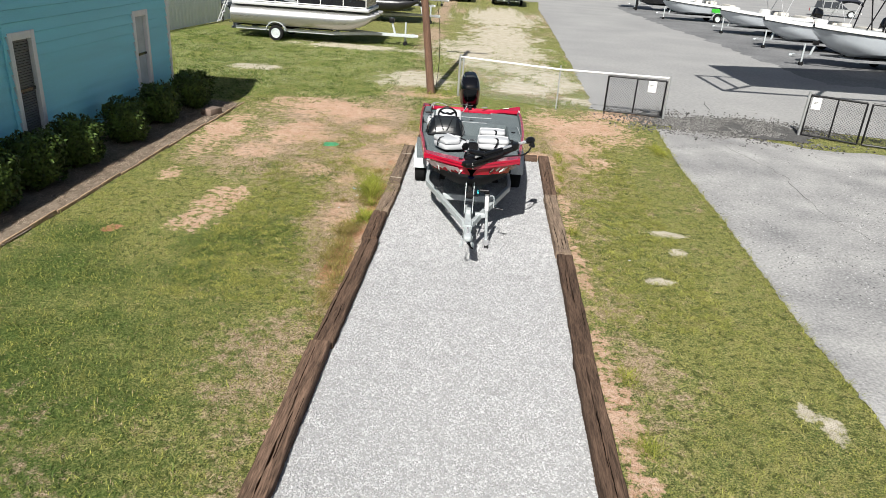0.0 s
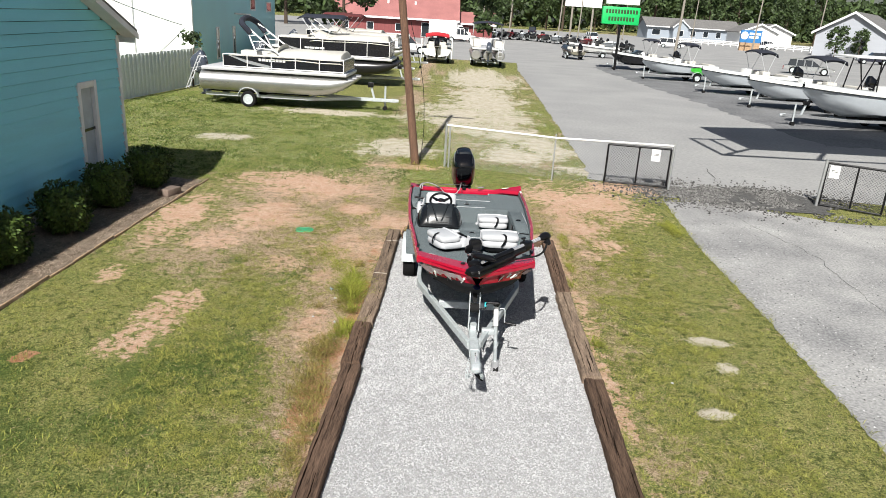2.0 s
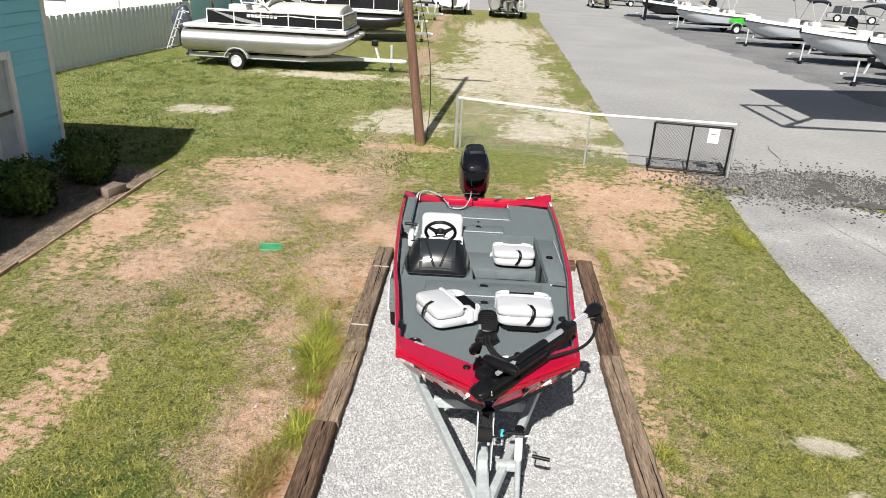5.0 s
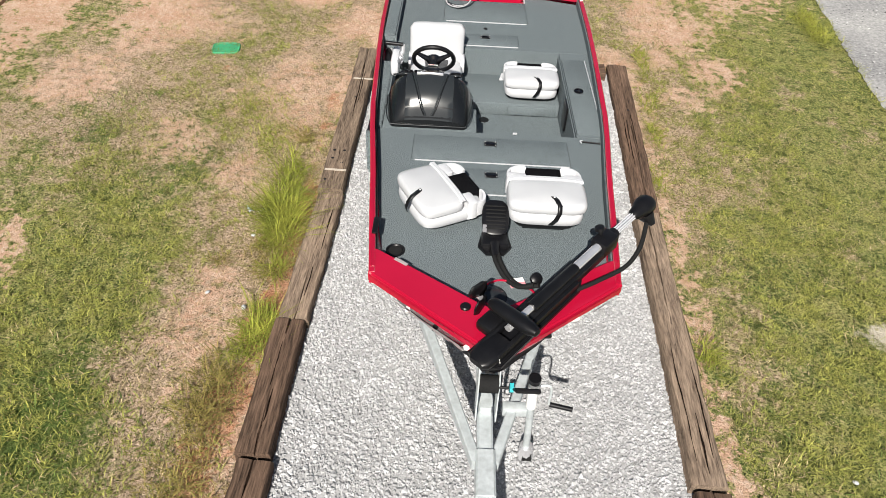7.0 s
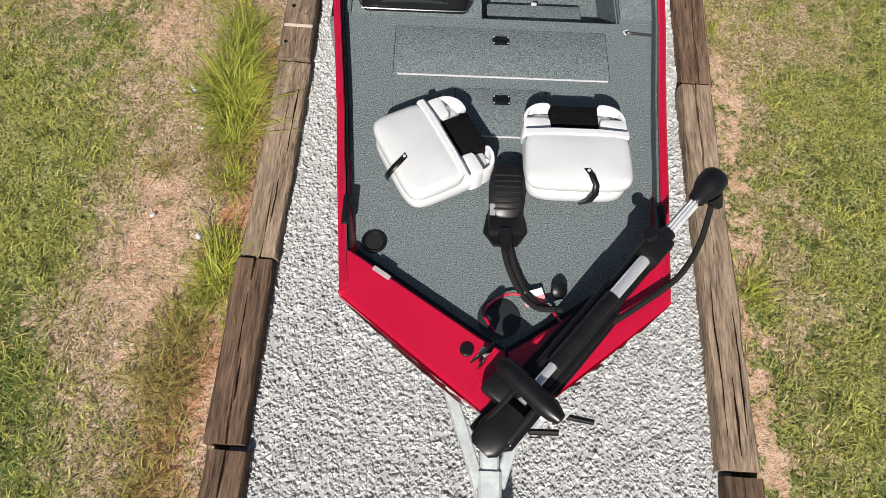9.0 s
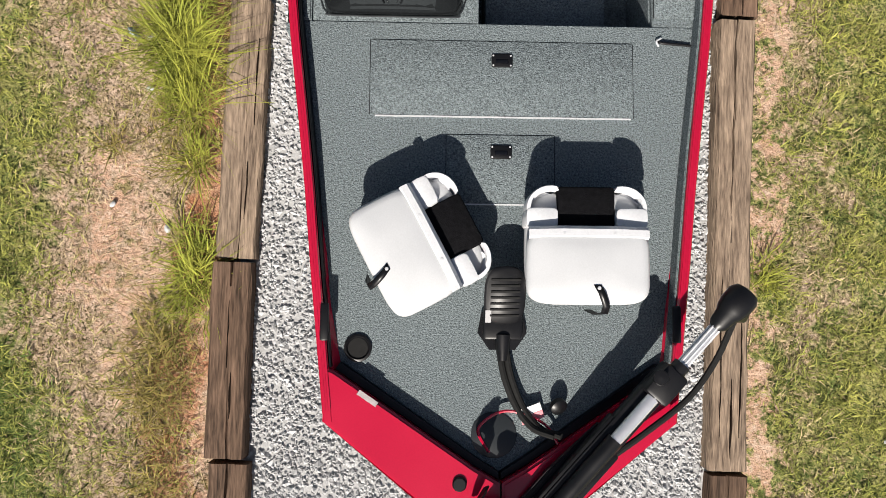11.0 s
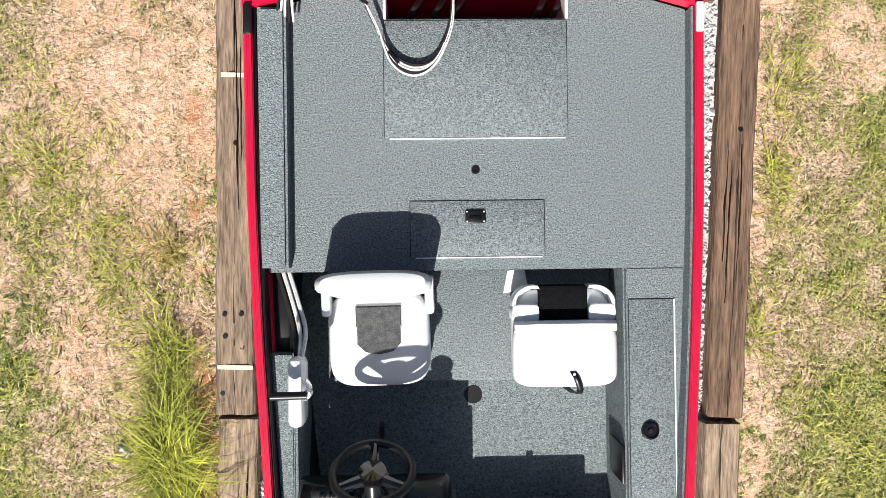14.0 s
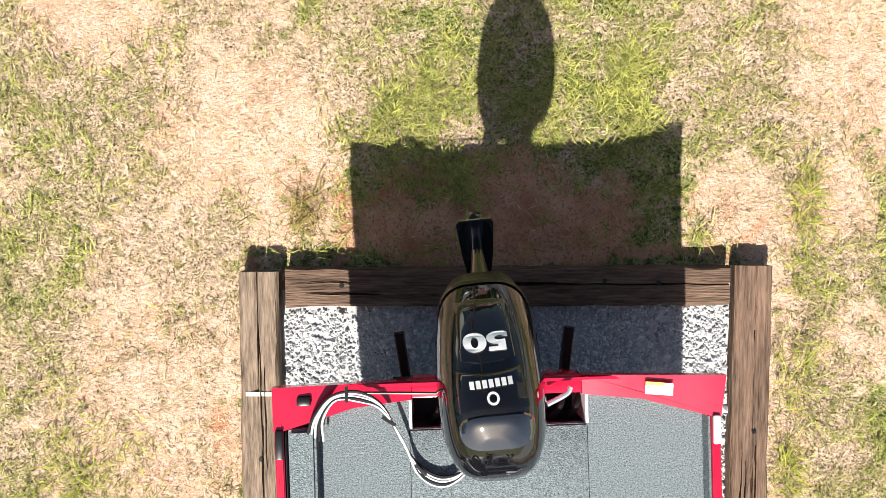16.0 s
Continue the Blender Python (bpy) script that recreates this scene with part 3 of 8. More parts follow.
def tie(name, x, y0, y1, w, h, seed, wood=None, label="weathered dark brown railway timber edging the gravel"):
    """A railway timber: sawn faces worn uneven, splits along the grain."""
    r = random.Random(seed)
    L, n, m = y1 - y0, max(6, int((y1 - y0) / 0.12)), 8
    rings = []
    wob = r.uniform(0, 9)
    for i in range(n + 1):
        t = i / n
        ring = []
        cr = 0.12 * math.sin(wob) + 0.06 * math.sin(wob + 3 * t)
        for k, (cx, cz) in enumerate(((-1, 0), (-1, 0.86), (-0.86, 1), (-0.4, 1), (cr - 0.05, 1), (cr, 1), (cr + 0.05, 1), (0.45, 1), (0.86, 1), (1, 0.86), (1, 0))):
            dz = r.uniform(-0.010, 0.004) if cz else 0
            if k == 5:
                dz -= 0.05 * max(0.0, math.sin(wob + 4.5 * t)) ** 0.7
            ring.append((cx * w / 2 + r.uniform(-0.006, 0.006), t * L - (0.004 if i in (0, n) else 0) * 0, cz * h + dz - 0.02))
        rings.append(ring)
    bm = loft(rings)
    ob = solid(name, bm, wood or TIE, label, "timber", "timbers round the gravel pad", m=pose(x, y0, 0))
    for k in range(3 if L > 1.6 else 2):
        start, run, cx = r.uniform(0.0, 0.6) * L, r.uniform(0.12, 0.38) * L, r.uniform(-0.38, 0.38) * w
        steps = max(5, int(run / 0.06))
        strip = []
        for i in range(steps + 1):
            t = i / steps
            q = 0.0034 * math.sin(math.pi * t) ** 0.6 * r.uniform(0.4, 1.3) + 0.0004
            cx += r.uniform(-0.003, 0.003)
            y = min(start + run * t, L - 0.01)
            strip.append([(cx - q, y, h - 0.030), (cx - q, y, h - 0.0165), (cx + q, y, h - 0.0165), (cx + q, y, h - 0.030)])
        part("split", loft(strip), SPLIT, ob, "dark split along the grain", smooth=False)
    return ob


for k, (a, b) in enumerate(((-3.2, -0.9), (-0.88, 1.4), (1.42, 3.75), (3.77, 6.1), (6.12, 8.9), (8.93, 9.97), (9.99, 11.40), (11.43, 13.93))):
    y = (a + b) / 2
    o = tie("railway_timber", left_x(a), a, b, 0.215, 0.13 + 0.02 * (k % 2), 40 + k, *((TIE_PALE, "bleached grey-brown railway timber edging the gravel") if k in (6, 7) else ()))
    o.matrix_basis = pose(left_x(a), a, 0, 0, 0, -math.degrees(math.atan(0.033)) + (0.6 if k % 2 else -0.5))
for k, (a, b) in enumerate(((-3.2, -0.9), (-0.88, 1.4), (1.42, 3.8), (3.82, 6.2), (6.22, 8.84), (8.87, 11.33), (11.36, 13.88))):
    o = tie("railway_timber", right_x(a), a, b, 0.21, 0.13 + 0.02 * (k % 2), 60 + k, *((TIE_PALE, "bleached grey-brown railway timber edging the gravel") if k == 5 else ()))
    o.matrix_basis = pose(right_x(a), a, 0, 0, 0, -math.degrees(math.atan(0.035)) + (0.5 if k % 2 else -0.4))
o = tie("railway_timber", 13.8, -0.86, 1.60, 0.22, 0.13, 81)
o.matrix_basis = pose(-0.86, 13.84, 0, 0, 0, -91.6)


# marks on the timbers: pale saw cuts and old spike holes
for x, y, w in ((-1.05, 11.69, 0.19), (-0.99, 13.26, 0.2)):
    solid("saw_mark", bx(-w / 2, w / 2, -0.012, 0.012, 0, 0.003), mat("fresh_sawn_wood", (0.46, 0.40, 0.33), 0.9), "pale saw mark across a timber", "mark", m=pose(x, y, 0.129, 0, 0, -2))
for x, y in ((-1.10, 11.98), (-1.01, 11.98), (-1.10, 11.86), (-1.01, 11.80), (-1.02, 12.9), (1.72, 12.95), (-0.55, 13.84), (0.9, 13.82), (1.2, 13.80), (-1.12, 11.55)):
    solid("spike_hole", lathe([(0, 0), (0.012, 0), (0.014, 0.002), (0, 0.002)], None, 8), BLACK, "old spike hole in a timber", "hole", "spike holes", m=pose(x, y, 0.130 if x < -0.9 else 0.110))


# ---- the boat on its trailer ----
SLOPE = -2.405
BOAT_M = pose(0.2, 13.5, 0.995, SLOPE, 0, 0)
boat = thing("bass_boat", "red aluminium bass boat with grey carpeted decks, standing on a trailer", "boat", BOAT_M)


def B(y):
    """Distance along the boat from its transom, from the place along the pad."""
    return y - 13.5


HALF = [(13.5, 0.925), (12.6, 0.915), (12.05, 0.895), (11.0, 0.838), (10.3, 0.755), (10.0, 0.728), (9.35, 0.66)]


def half(y):
    """Half width at the gunwale."""
    for (a, wa), (b, wb) in zip(HALF, HALF[1:]):
        if y >= b:
            return wb + (wa - wb) * (y - b) / (a - b)
    return 0.66 * max(0.0, (y - 8.84) / 0.51) + 0.02


# the shade under the hull is put into this near-black bottom colour
HULLSHADE = mat("shade_dark_hull_bottom", (0.014, 0.014, 0.016), 0.75, 0.0, spec=0.15, var=0.3, scale=3, fine=30, bump=0.05)
# the hull: rim, chine and keel lines, closed below
stations = [(13.5, 0.80, -0.34, -0.50), (12.6, 0.79, -0.34, -0.51), (12.05, 0.775, -0.34, -0.52), (11.0, 0.70, -0.33, -0.52), (10.3, 0.61, -0.30, -0.50), (9.8, 0.54, -0.26, -0.45),
            (9.35, 0.42, -0.20, -0.36), (9.1, 0.22, -0.15, -0.24), (8.9, 0.05, -0.10, -0.13)]
rings = []
for y, c, cz, kz in stations:
    w, v = half(y), B(y)
    flare = {9.8: 0.62, 9.35: 0.535, 9.1: 0.255, 8.9: 0.03}.get(y, w * 0.94)      # the bow side leans in below the rail
    ring = [(-w, v, 0.06), (-flare, v, -0.04), (-min((w + c) / 2 - 0.03, flare - 0.01), v, (cz - 0.04) / 2), (-c, v, cz), (-c * 0.5, v, (cz + 2 * kz) / 3), (0, v, kz)]
    rings.append(ring + [(-x, q, z) for x, q, z in ring[-2::-1]])
rings[0] = [(x, v + 0.26 * (z - 0.06), z) for x, v, z in rings[0]]      # the transom leans forward below the rail
hull = part("hull", loft([r[2:9] for r in rings], caps=False, closed=False), HULLSHADE, boat, "hull bottom, near black with the shade under the bow")
part("topside", loft([r[:3] for r in rings], caps=False, closed=False), RED, hull, "red painted hull side")
part("topside", loft([r[8:] for r in rings], caps=False, closed=False), RED, hull, "red painted hull side")
part("transom", loft([[(p[0], p[1] - 0.012, p[2]) for p in rings[0]], rings[0]], caps=True), RED, hull)


def side_strip(name, y0, y1, outer, inner, z0, z1, material, parent, sgn, label="", n=14):
    r = []
    for i in range(n + 1):
        y = y0 + (y1 - y0) * i / n
        w = half(y)
        r.append([(sgn * (w + outer), B(y), z0), (sgn * (w + outer), B(y), z1 - 0.006), (sgn * (w + outer - 0.006), B(y), z1), (sgn * (w - inner + 0.006), B(y), z1),
                  (sgn * (w - inner), B(y), z1 - 0.006), (sgn * (w - inner), B(y), z0)])
    return part(name, loft(r), material, parent, label)


for s in (-1, 1):
    gunwale = side_strip("gunwale", 9.36, 13.46, 0.003, 0.034, 0.0, 0.085, RED, boat, s, "ribbed red gunwale rail")
    for k in (0.008, 0.017, 0.026):
        side_strip("rib", 9.4, 13.3, -k + 0.002, k + 0.002, 0.084, 0.0885, RED, gunwale, s)
    # strip along the rail: black on the left, carpet grey on the right
    side_strip("inner_rail_strip", 9.56, 13.32, -0.0345, 0.044, -0.05, 0.070, BLACK if s < 0 else CARPET, boat, s, "narrow strip inside the rail")
    # the bow cap: broad red plates that meet at the stem
    cap = [(s * 0.668, B(9.36)), (s * 0.004, B(8.83)), (s * 0.004, B(9.135)), (s * 0.10, B(9.19)), (s * 0.625, B(9.545)), (s * 0.66, B(9.56))]
    bow = part("bow_cap", prism(cap, 0.02, 0.082, bev=0.010), RED, boat, "broad red bow plate")
    part("cap_lip", prism([(s * 0.628, B(9.55)), (s * 0.10, B(9.195)), (s * 0.004, B(9.14)), (s * 0.004, B(9.165)), (s * 0.095, B(9.222)), (s * 0.61, B(9.575))], -0.02, 0.03), BLACK, bow)
    # the red corner plates over the transom
    zc = 0.10 if s < 0 else 0.15
    cap = [(s * 0.928, B(13.505), zc), (s * 0.36, B(13.505), 0.034), (s * 0.36, B(13.425), 0.034), (s * 0.60, B(13.405), 0.05 + (zc - 0.05) * 0.3), (s * 0.885, B(13.325), 0.085), (s * 0.928, B(13.325), 0.085)]
    part("stern_cap", loft([[(x, y, z - 0.055) for x, y, z in cap], cap]), RED, boat, "red corner plate over the transom")
    part("cleat", bx(s * 0.905 - 0.016, s * 0.905 + 0.016, B(13.21), B(13.33), 0.083, 0.10, 0.006), BLACK if s < 0 else ALU, boat, "folding deck cleat")
    part("bow_cleat", bx(s * 0.665 - 0.016, s * 0.665 + 0.016, B(9.66), B(9.80), 0.083, 0.10, 0.006), BLACK, boat, "folding deck cleat")
part("transom_rail", bx(-0.36, 0.36, B(13.43), B(13.505), -0.12, 0.03, 0.006), RED, boat)
BAND = ((9.35, 0.655, 0.525, -0.122), (9.1, 0.358, 0.271, -0.10), (8.95, 0.17, 0.112, -0.08))


def on_bow(s, u, v):
    """A place on the slanting bow side: u from the corner to the stem, v from the rail down."""
    k = min(1, int(u * 2))
    (ya, aa, ba, za), (yb, ab, bb, zb) = BAND[k:k + 2]
    t = u * 2 - k
    y, a, b, z = ya + (yb - ya) * t, aa + (ab - aa) * t, ba + (bb - ba) * t, za + (zb - za) * t
    return (s * (a + (b - a) * v), B(y) - 0.011 + 0.004 * v, 0.012 + (z - 0.012) * v)


for s, shards in ((-1, ((0.0, 0.26, 0.9), (0.20, 0.46, 0.75), (0.42, 0.60, 1.0), (0.58, 0.80, 0.8), (0.78, 0.95, 0.9))), (1, ((0.0, 0.16, 0.6), (0.24, 0.30, 0.8), (0.42, 0.48, 0.7), (0.62, 0.68, 0.9)))):
    for u0, u1, deep in shards:
        q = [(u0, 0.12), (u1, 0.05), (u1 + 0.02, deep * 0.55), ((u0 + 2 * u1) / 3, deep * 0.7), ((u0 + u1) / 2, deep), (u0 + 0.03, deep * 0.75)]
        bm = bmesh.new()
        bm.faces.new([bm.verts.new(on_bow(s, min(1.0, u), v)) for u, v in q])
        part("hull_graphic", bm, SILVER, hull, "jagged silver splash graphic", smooth=False)
for x in (-0.45, -0.30, -0.14, 0.28, 0.45):
    part("graphic_stripe", tube([(x, B(8.84 + abs(x) * 0.775) + 0.026, -0.035), (x * 0.93 - 0.03, B(8.86 + abs(x) * 0.74) + 0.04, -0.08), (x * 0.86 - 0.05, B(8.93 + abs(x) * 0.68) + 0.04, -0.13)], [0.016, 0.010, 0.003], 6), BLACK if x in (-0.30, 0.28) else WHITE, hull)
part("bow_light", lathe([(0.0, 0), (0.027, 0), (0.027, 0.008), (0.022, 0.013), (0.0, 0.013)], pose(-0.155, B(9.135), 0.082), 18), BLACK, boat, "round black bow light socket")
part("warning_label", bx(-0.042, 0.042, -0.010, 0.010, 0, 0.002), mat("dull_foil_label", (0.34, 0.31, 0.31), 0.4, bump=0), boat).matrix_basis = pose(-0.50, B(9.447), 0.083, 0, 0, -34)
sl = part("warning_label", bx(-0.055, 0.055, -0.025, 0.025, 0, 0.002), LABEL, boat, "white and yellow warning label")
sl.matrix_basis = pose(0.665, B(13.45), 0.104, 0, -11, -4)
part("label_band", bx(-0.055, 0.02, 0.012, 0.026, 0.002, 0.0035), YELLOW, sl)
part("stern_socket", bx(-0.83, -0.77, B(13.425), B(13.465), 0.075, 0.097, 0.01), BLACK, boat)


def outline(y0, y1, inset, n=12):
    return [half(y0 + (y1 - y0) * i / n) - inset for i in range(n + 1)], [B(y0 + (y1 - y0) * i / n) for i in range(n + 1)]


# decks: the bow deck, the side deck, the stern deck with its motor well
ws, vs_ = outline(9.57, 10.925, 0.045)
deck_poly = [(w, v) for w, v in zip(ws, vs_)] + [(-w, v) for w, v in list(zip(ws, vs_))[::-1]] + [(-0.60, B(9.57)), (-0.09, B(9.215)), (0.0, B(9.16)), (0.09, B(9.215)), (0.60, B(9.57))][0:5]
part("bow_deck", prism(deck_poly, -0.03, 0.0, bev=0.004), CARPET, boat, "grey carpeted bow deck")
ws, vs_ = outline(10.925, 12.26, 0.044)
part("side_deck", prism([(w, v) for w, v in zip(ws, vs_)] + [(0.618, B(12.26)), (0.618, B(10.925))], -0.03, 0.0, bev=0.004), CARPET, boat, "carpeted side deck")
ws, vs_ = outline(12.26, 13.33, 0.044)
stern_poly = [(w, v) for w, v in zip(ws, vs_)] + [(0.62, B(13.405)), (0.385, B(13.43)), (0.385, B(13.294)), (-0.36, B(13.294)), (-0.36, B(13.43)), (-0.62, B(13.40)), (-0.868, B(13.33)), (-0.85, B(12.26))]
part("stern_deck", prism(stern_poly, -0.03, 0.0), CARPET, boat, "grey carpeted stern deck")
part("side_ledge", prism([(-half(10.925) + 0.044, B(10.925)), (-0.752, B(10.925)), (-0.752, B(11.93)), (-half(11.93) + 0.044, B(11.93))], -0.05, 0.012, bev=0.006), CARPET, boat, "carpeted ledge beside the helm")
part("stern_pod", prism([(-0.865, B(12.28)), (-0.757, B(12.28)), (-0.757, B(13.325)), (-0.872, B(13.325))], 0.0, 0.078, bev=0.012), CARPET, boat, "raised carpeted side pod")

# cockpit: floor, walls, seat platform and step box
part("cockpit_floor", bx(-0.85, 0.66, B(10.9), B(12.3), -0.37, -0.34), CARPET, boat, "sunken carpeted cockpit floor")
part("cockpit_wall", bx(-0.86, 0.64, B(10.895), B(10.925), -0.34, -0.031), CARPET, boat)
part("cockpit_wall", bx(0.612, 0.64, B(10.926), B(12.26), -0.34, -0.031), CARPET, boat)
part("cockpit_wall", bx(-0.86, 0.64, B(12.262), B(12.29), -0.34, -0.031), CARPET, boat)
part("cockpit_wall", bx(-0.86, -0.83, B(10.926), B(12.26), -0.34, -0.06), BLACK, boat)
# block added to blacken the recess left of the driver's seat
part("cockpit_liner", bx(-0.855, -0.775, B(11.93), B(12.262), -0.339, -0.045, 0.01), BLACK, boat, "black block filling the dark recess beside the driver's seat")
part("seat_platform", bx(-0.62, 0.611, B(11.765), B(12.26), -0.339, -0.225, 0.012), CARPET, boat, "low carpeted seat platform")
part("compartment_lid", bx(0.19, 0.53, B(11.752), B(11.768), -0.325, -0.245, 0.006), CARPET, boat, "carpeted lid below the passenger seat")
part("step_box", bx(-0.045, 0.472, B(10.926), B(11.21), -0.339, -0.17, 0.012), CARPET, boat, "carpeted step box in the cockpit")
part("box_latch", bx(0.20, 0.23, B(11.205), B(11.222), -0.19, -0.165, 0.003), ALU, boat)
part("console_base", bx(-0.75, -0.085, B(10.926), B(11.25), -0.339, -0.002, 0.006), CARPET, boat, "carpeted block under the helm console")
part("helm_wall", bx(-0.752, -0.74, B(11.26), B(11.93), -0.339, 0.0), CARPET, boat)
part("well_wall", bx(-0.36, 0.385, B(13.26), B(13.292), -0.30, -0.031), BLACK, boat)
part("well_floor", bx(-0.37, 0.39, B(13.29), B(13.43), -0.30, -0.28), BLACK, boat)
part("well_side", bx(-0.372, -0.361, B(13.295), B(13.42), -0.28, 0.004), ALU, boat)
part("well_side", bx(0.378, 0.39, B(13.295), B(13.42), -0.28, 0.004), ALU, boat)
for x in (-0.28, -0.18, -0.10, 0.25, 0.32):
    part("hose", tube(curve([(x, B(13.30), -0.1), (x + 0.03, B(13.35), -0.06), (x + 0.06, B(13.41), -0.11)]), 0.014, 8), RUBBER, boat)


def hatch(x0, x1, y0, y1, latch=None, bright="", line=True):
    """A carpeted lid set flush in the deck, with its seam and metal edge strips."""
    lid = part("hatch_lid", bx(x0, x1, B(y0), B(y1), -0.003, 0.0055, 0.003), CARPET, boat, "carpeted hatch lid")
    for a, b, c, d in ((x0 - 0.003, x0 - 0.0005, y0, y1), (x1 + 0.0005, x1 + 0.003, y0, y1), (x0, x1, y1 + 0.0005, y1 + 0.003)):
        part("seam", bx(a, b, B(c), B(d), -0.001, 0.001), BLACK, lid)
    if "f" in bright:
        part("edge_strip", bx(x0 + 0.02, x1 - 0.01, B(y0) - 0.006, B(y0) - 0.001, 0, 0.007), ALU, lid, "bright metal edge strip")
    if "r" in bright:
        part("edge_strip", bx(x1 + 0.001, x1 + 0.007, B(y0), B(y1), 0, 0.006), ALU, lid, "bright metal edge strip")
    if latch:
        la = part("latch", bx(latch[0] - 0.042, latch[0] + 0.042, B(latch[1]) - 0.027, B(latch[1]) + 0.027, 0.005, 0.013, 0.006), BLACK, lid, "black flush pull latch")
        part("latch_pull", bx(latch[0] - 0.026, latch[0] + 0.026, B(latch[1]) - 0.014, B(latch[1]) + 0.004, 0.011, 0.016, 0.004), GLOSS, lid)
        for sx in (-1, 1):
            for sy in (-1, 1):
                part("screw", lathe([(0.0, 0), (0.004, 0), (0.003, 0.002), (0, 0.002)], pose(latch[0] + sx * 0.035, B(latch[1]) + sy * 0.02, 0.013), 8), ALU, lid)


hatch(-0.516, 0.535, 10.545, 10.85, (0.008, 10.77), "f")
hatch(-0.211, 0.217, 10.195, 10.469, (0.005, 10.40), "f")
hatch(-0.27, 0.281, 12.315, 12.545, (-0.003, 12.48), "f")
hatch(-0.371, 0.383, 12.805, 13.288, None, "f")
hatch(0.626, 0.81, 10.96, 12.13, None, "r")
part("seat_socket", lathe([(0, 0), (0.018, 0), (0.016, 0.006), (0.008, 0.006), (0.008, 0.001), (0, 0.001)], pose(0.0, B(12.672), 0.0), 16), BLACK, boat)
cup = part("push_latch", lathe([(0, 0), (0.038, 0), (0.036, 0.008), (0.03, 0.011), (0.027, 0.004), (0, 0.004)], pose(0.706, B(11.589), 0.007), 24), GLOSS, boat, "round black locking latch")
part("keyhole", lathe([(0, 0), (0.012, 0), (0.01, 0.006), (0, 0.006)], pose(0.706, B(11.589), 0.011), 12), BLACK, cup)
holder = part("cup_holder", lathe([(0.046, 0.0), (0.054, 0.001), (0.054, 0.007), (0.045, 0.010), (0.041, 0.004), (0.039, 0.0015), (0, 0.0015)], pose(-0.546, B(9.628), 0.0), 28), BLACK, boat, "round black cup holder in the deck")
part("cup_bottom", lathe([(0, 0), (0.038, 0), (0.038, 0.001), (0, 0.001)], pose(-0.546, B(9.628), 0.002), 20), RUBBER, holder)
part("seat_base_plate", lathe([(0, 0), (0.088, 0), (0.088, 0.004), (0.082, 0.006), (0, 0.006)], pose(-0.02, B(9.30), 0), 32), CHARCOAL, boat, "round seat base plate")
part("rod_strap", tube(curve([(0.64, B(10.86), 0.006), (0.66, B(10.853), 0.012), (0.77, B(10.846), 0.008)]), 0.006, 6), BLACK, boat, "black rod holder strap")
part("strap_ring", tube(curve([(0.64, B(10.84), 0.01), (0.63, B(10.86), 0.014), (0.65, B(10.875), 0.01)]), 0.004, 6), ALU, boat)
part("drain", lathe([(0, 0), (0.042, 0), (0.04, 0.004), (0, 0.004)], pose(0.0, B(11.68), -0.34), 20), BLACK, boat, "round floor drain grille")
part("speaker", bx(0.595, 0.611, B(11.36), B(11.52), -0.22, -0.02, 0.006), BLACK, boat, "black side pocket")
part("helm_pole", tube([(-0.42, B(11.50), -0.33), (-0.40, B(11.62), -0.06)], 0.012, 8), BLACK, boat)


# ---- helm console ----
CONSOLE = [(10.945, 0.25, 0.03), (10.958, 0.265, 0.075), (10.99, 0.275, 0.145), (11.04, 0.285, 0.208), (11.10, 0.295, 0.25), (11.16, 0.303, 0.275), (11.195, 0.307, 0.284), (11.215, 0.309, 0.284), (11.24, 0.311, 0.265),
           (11.30, 0.313, 0.215), (11.37, 0.312, 0.165), (11.415, 0.305, 0.13), (11.43, 0.29, 0.09)]
CX = -0.428


ARCH = [(0.0, 1.03), (0.35, 1.0), (0.58, 0.94), (0.77, 0.80), (0.91, 0.56), (0.98, 0.28), (1.0, 0.0)]     # the skin across: share of the half width, share of the height


def console_at(y, x):
    """Height of the console's skin at a place, x from its middle."""
    for (ya, wa, za), (yb, wb, zb) in zip(CONSOLE, CONSOLE[1:]):
        if y <= yb:
            t = max(0.0, (y - ya) / (yb - ya))
            w, z = wa + (wb - wa) * t, za + (zb - za) * t
            f = min(1.0, abs(x) / w)
            for (fa, ka), (fb, kb) in zip(ARCH, ARCH[1:]):
                if f <= fb:
                    return z * (ka + (kb - ka) * (f - fa) / (fb - fa))
    return CONSOLE[-1][2]


section = [(-f, k) for f, k in ARCH[::-1]] + ARCH[1:]
console = part("helm_console", loft([[(CX + f * w, B(y), max(-0.002, k * z)) for f, k in section] for y, w, z in CONSOLE]), SATIN, boat, "moulded black helm console")
trim = [(CX - 0.316, B(11.34), 0.03), (CX - 0.305, B(11.10), 0.03), (CX - 0.283, B(10.99), 0.028), (CX - 0.262, B(10.95), 0.026), (CX - 0.22, B(10.938), 0.025)]
part("console_trim", tube(curve(trim + [(2 * CX - x, y, z) for x, y, z in trim[::-1]], 5), 0.004, 6), CHARCOAL, console)
# the sky's sheen on the hood is painted as a greyer centre panel
hood = []
for k in range(11):
    y = 10.952 + (11.205 - 10.952) * k / 10
    hood.append([(CX + 0.170 * q, B(y), console_at(y, 0.170 * q) + 0.005 - (0.006 if abs(q) == 1 else 0)) for q in (-1, -0.97, -0.75, -0.5, -0.25, 0, 0.25, 0.5, 0.75, 0.97, 1)])
part("hood_panel", loft(hood, caps=False, closed=False), CHARCOAL, console, "raised hood panel, charcoal grey for the sky's sheen")
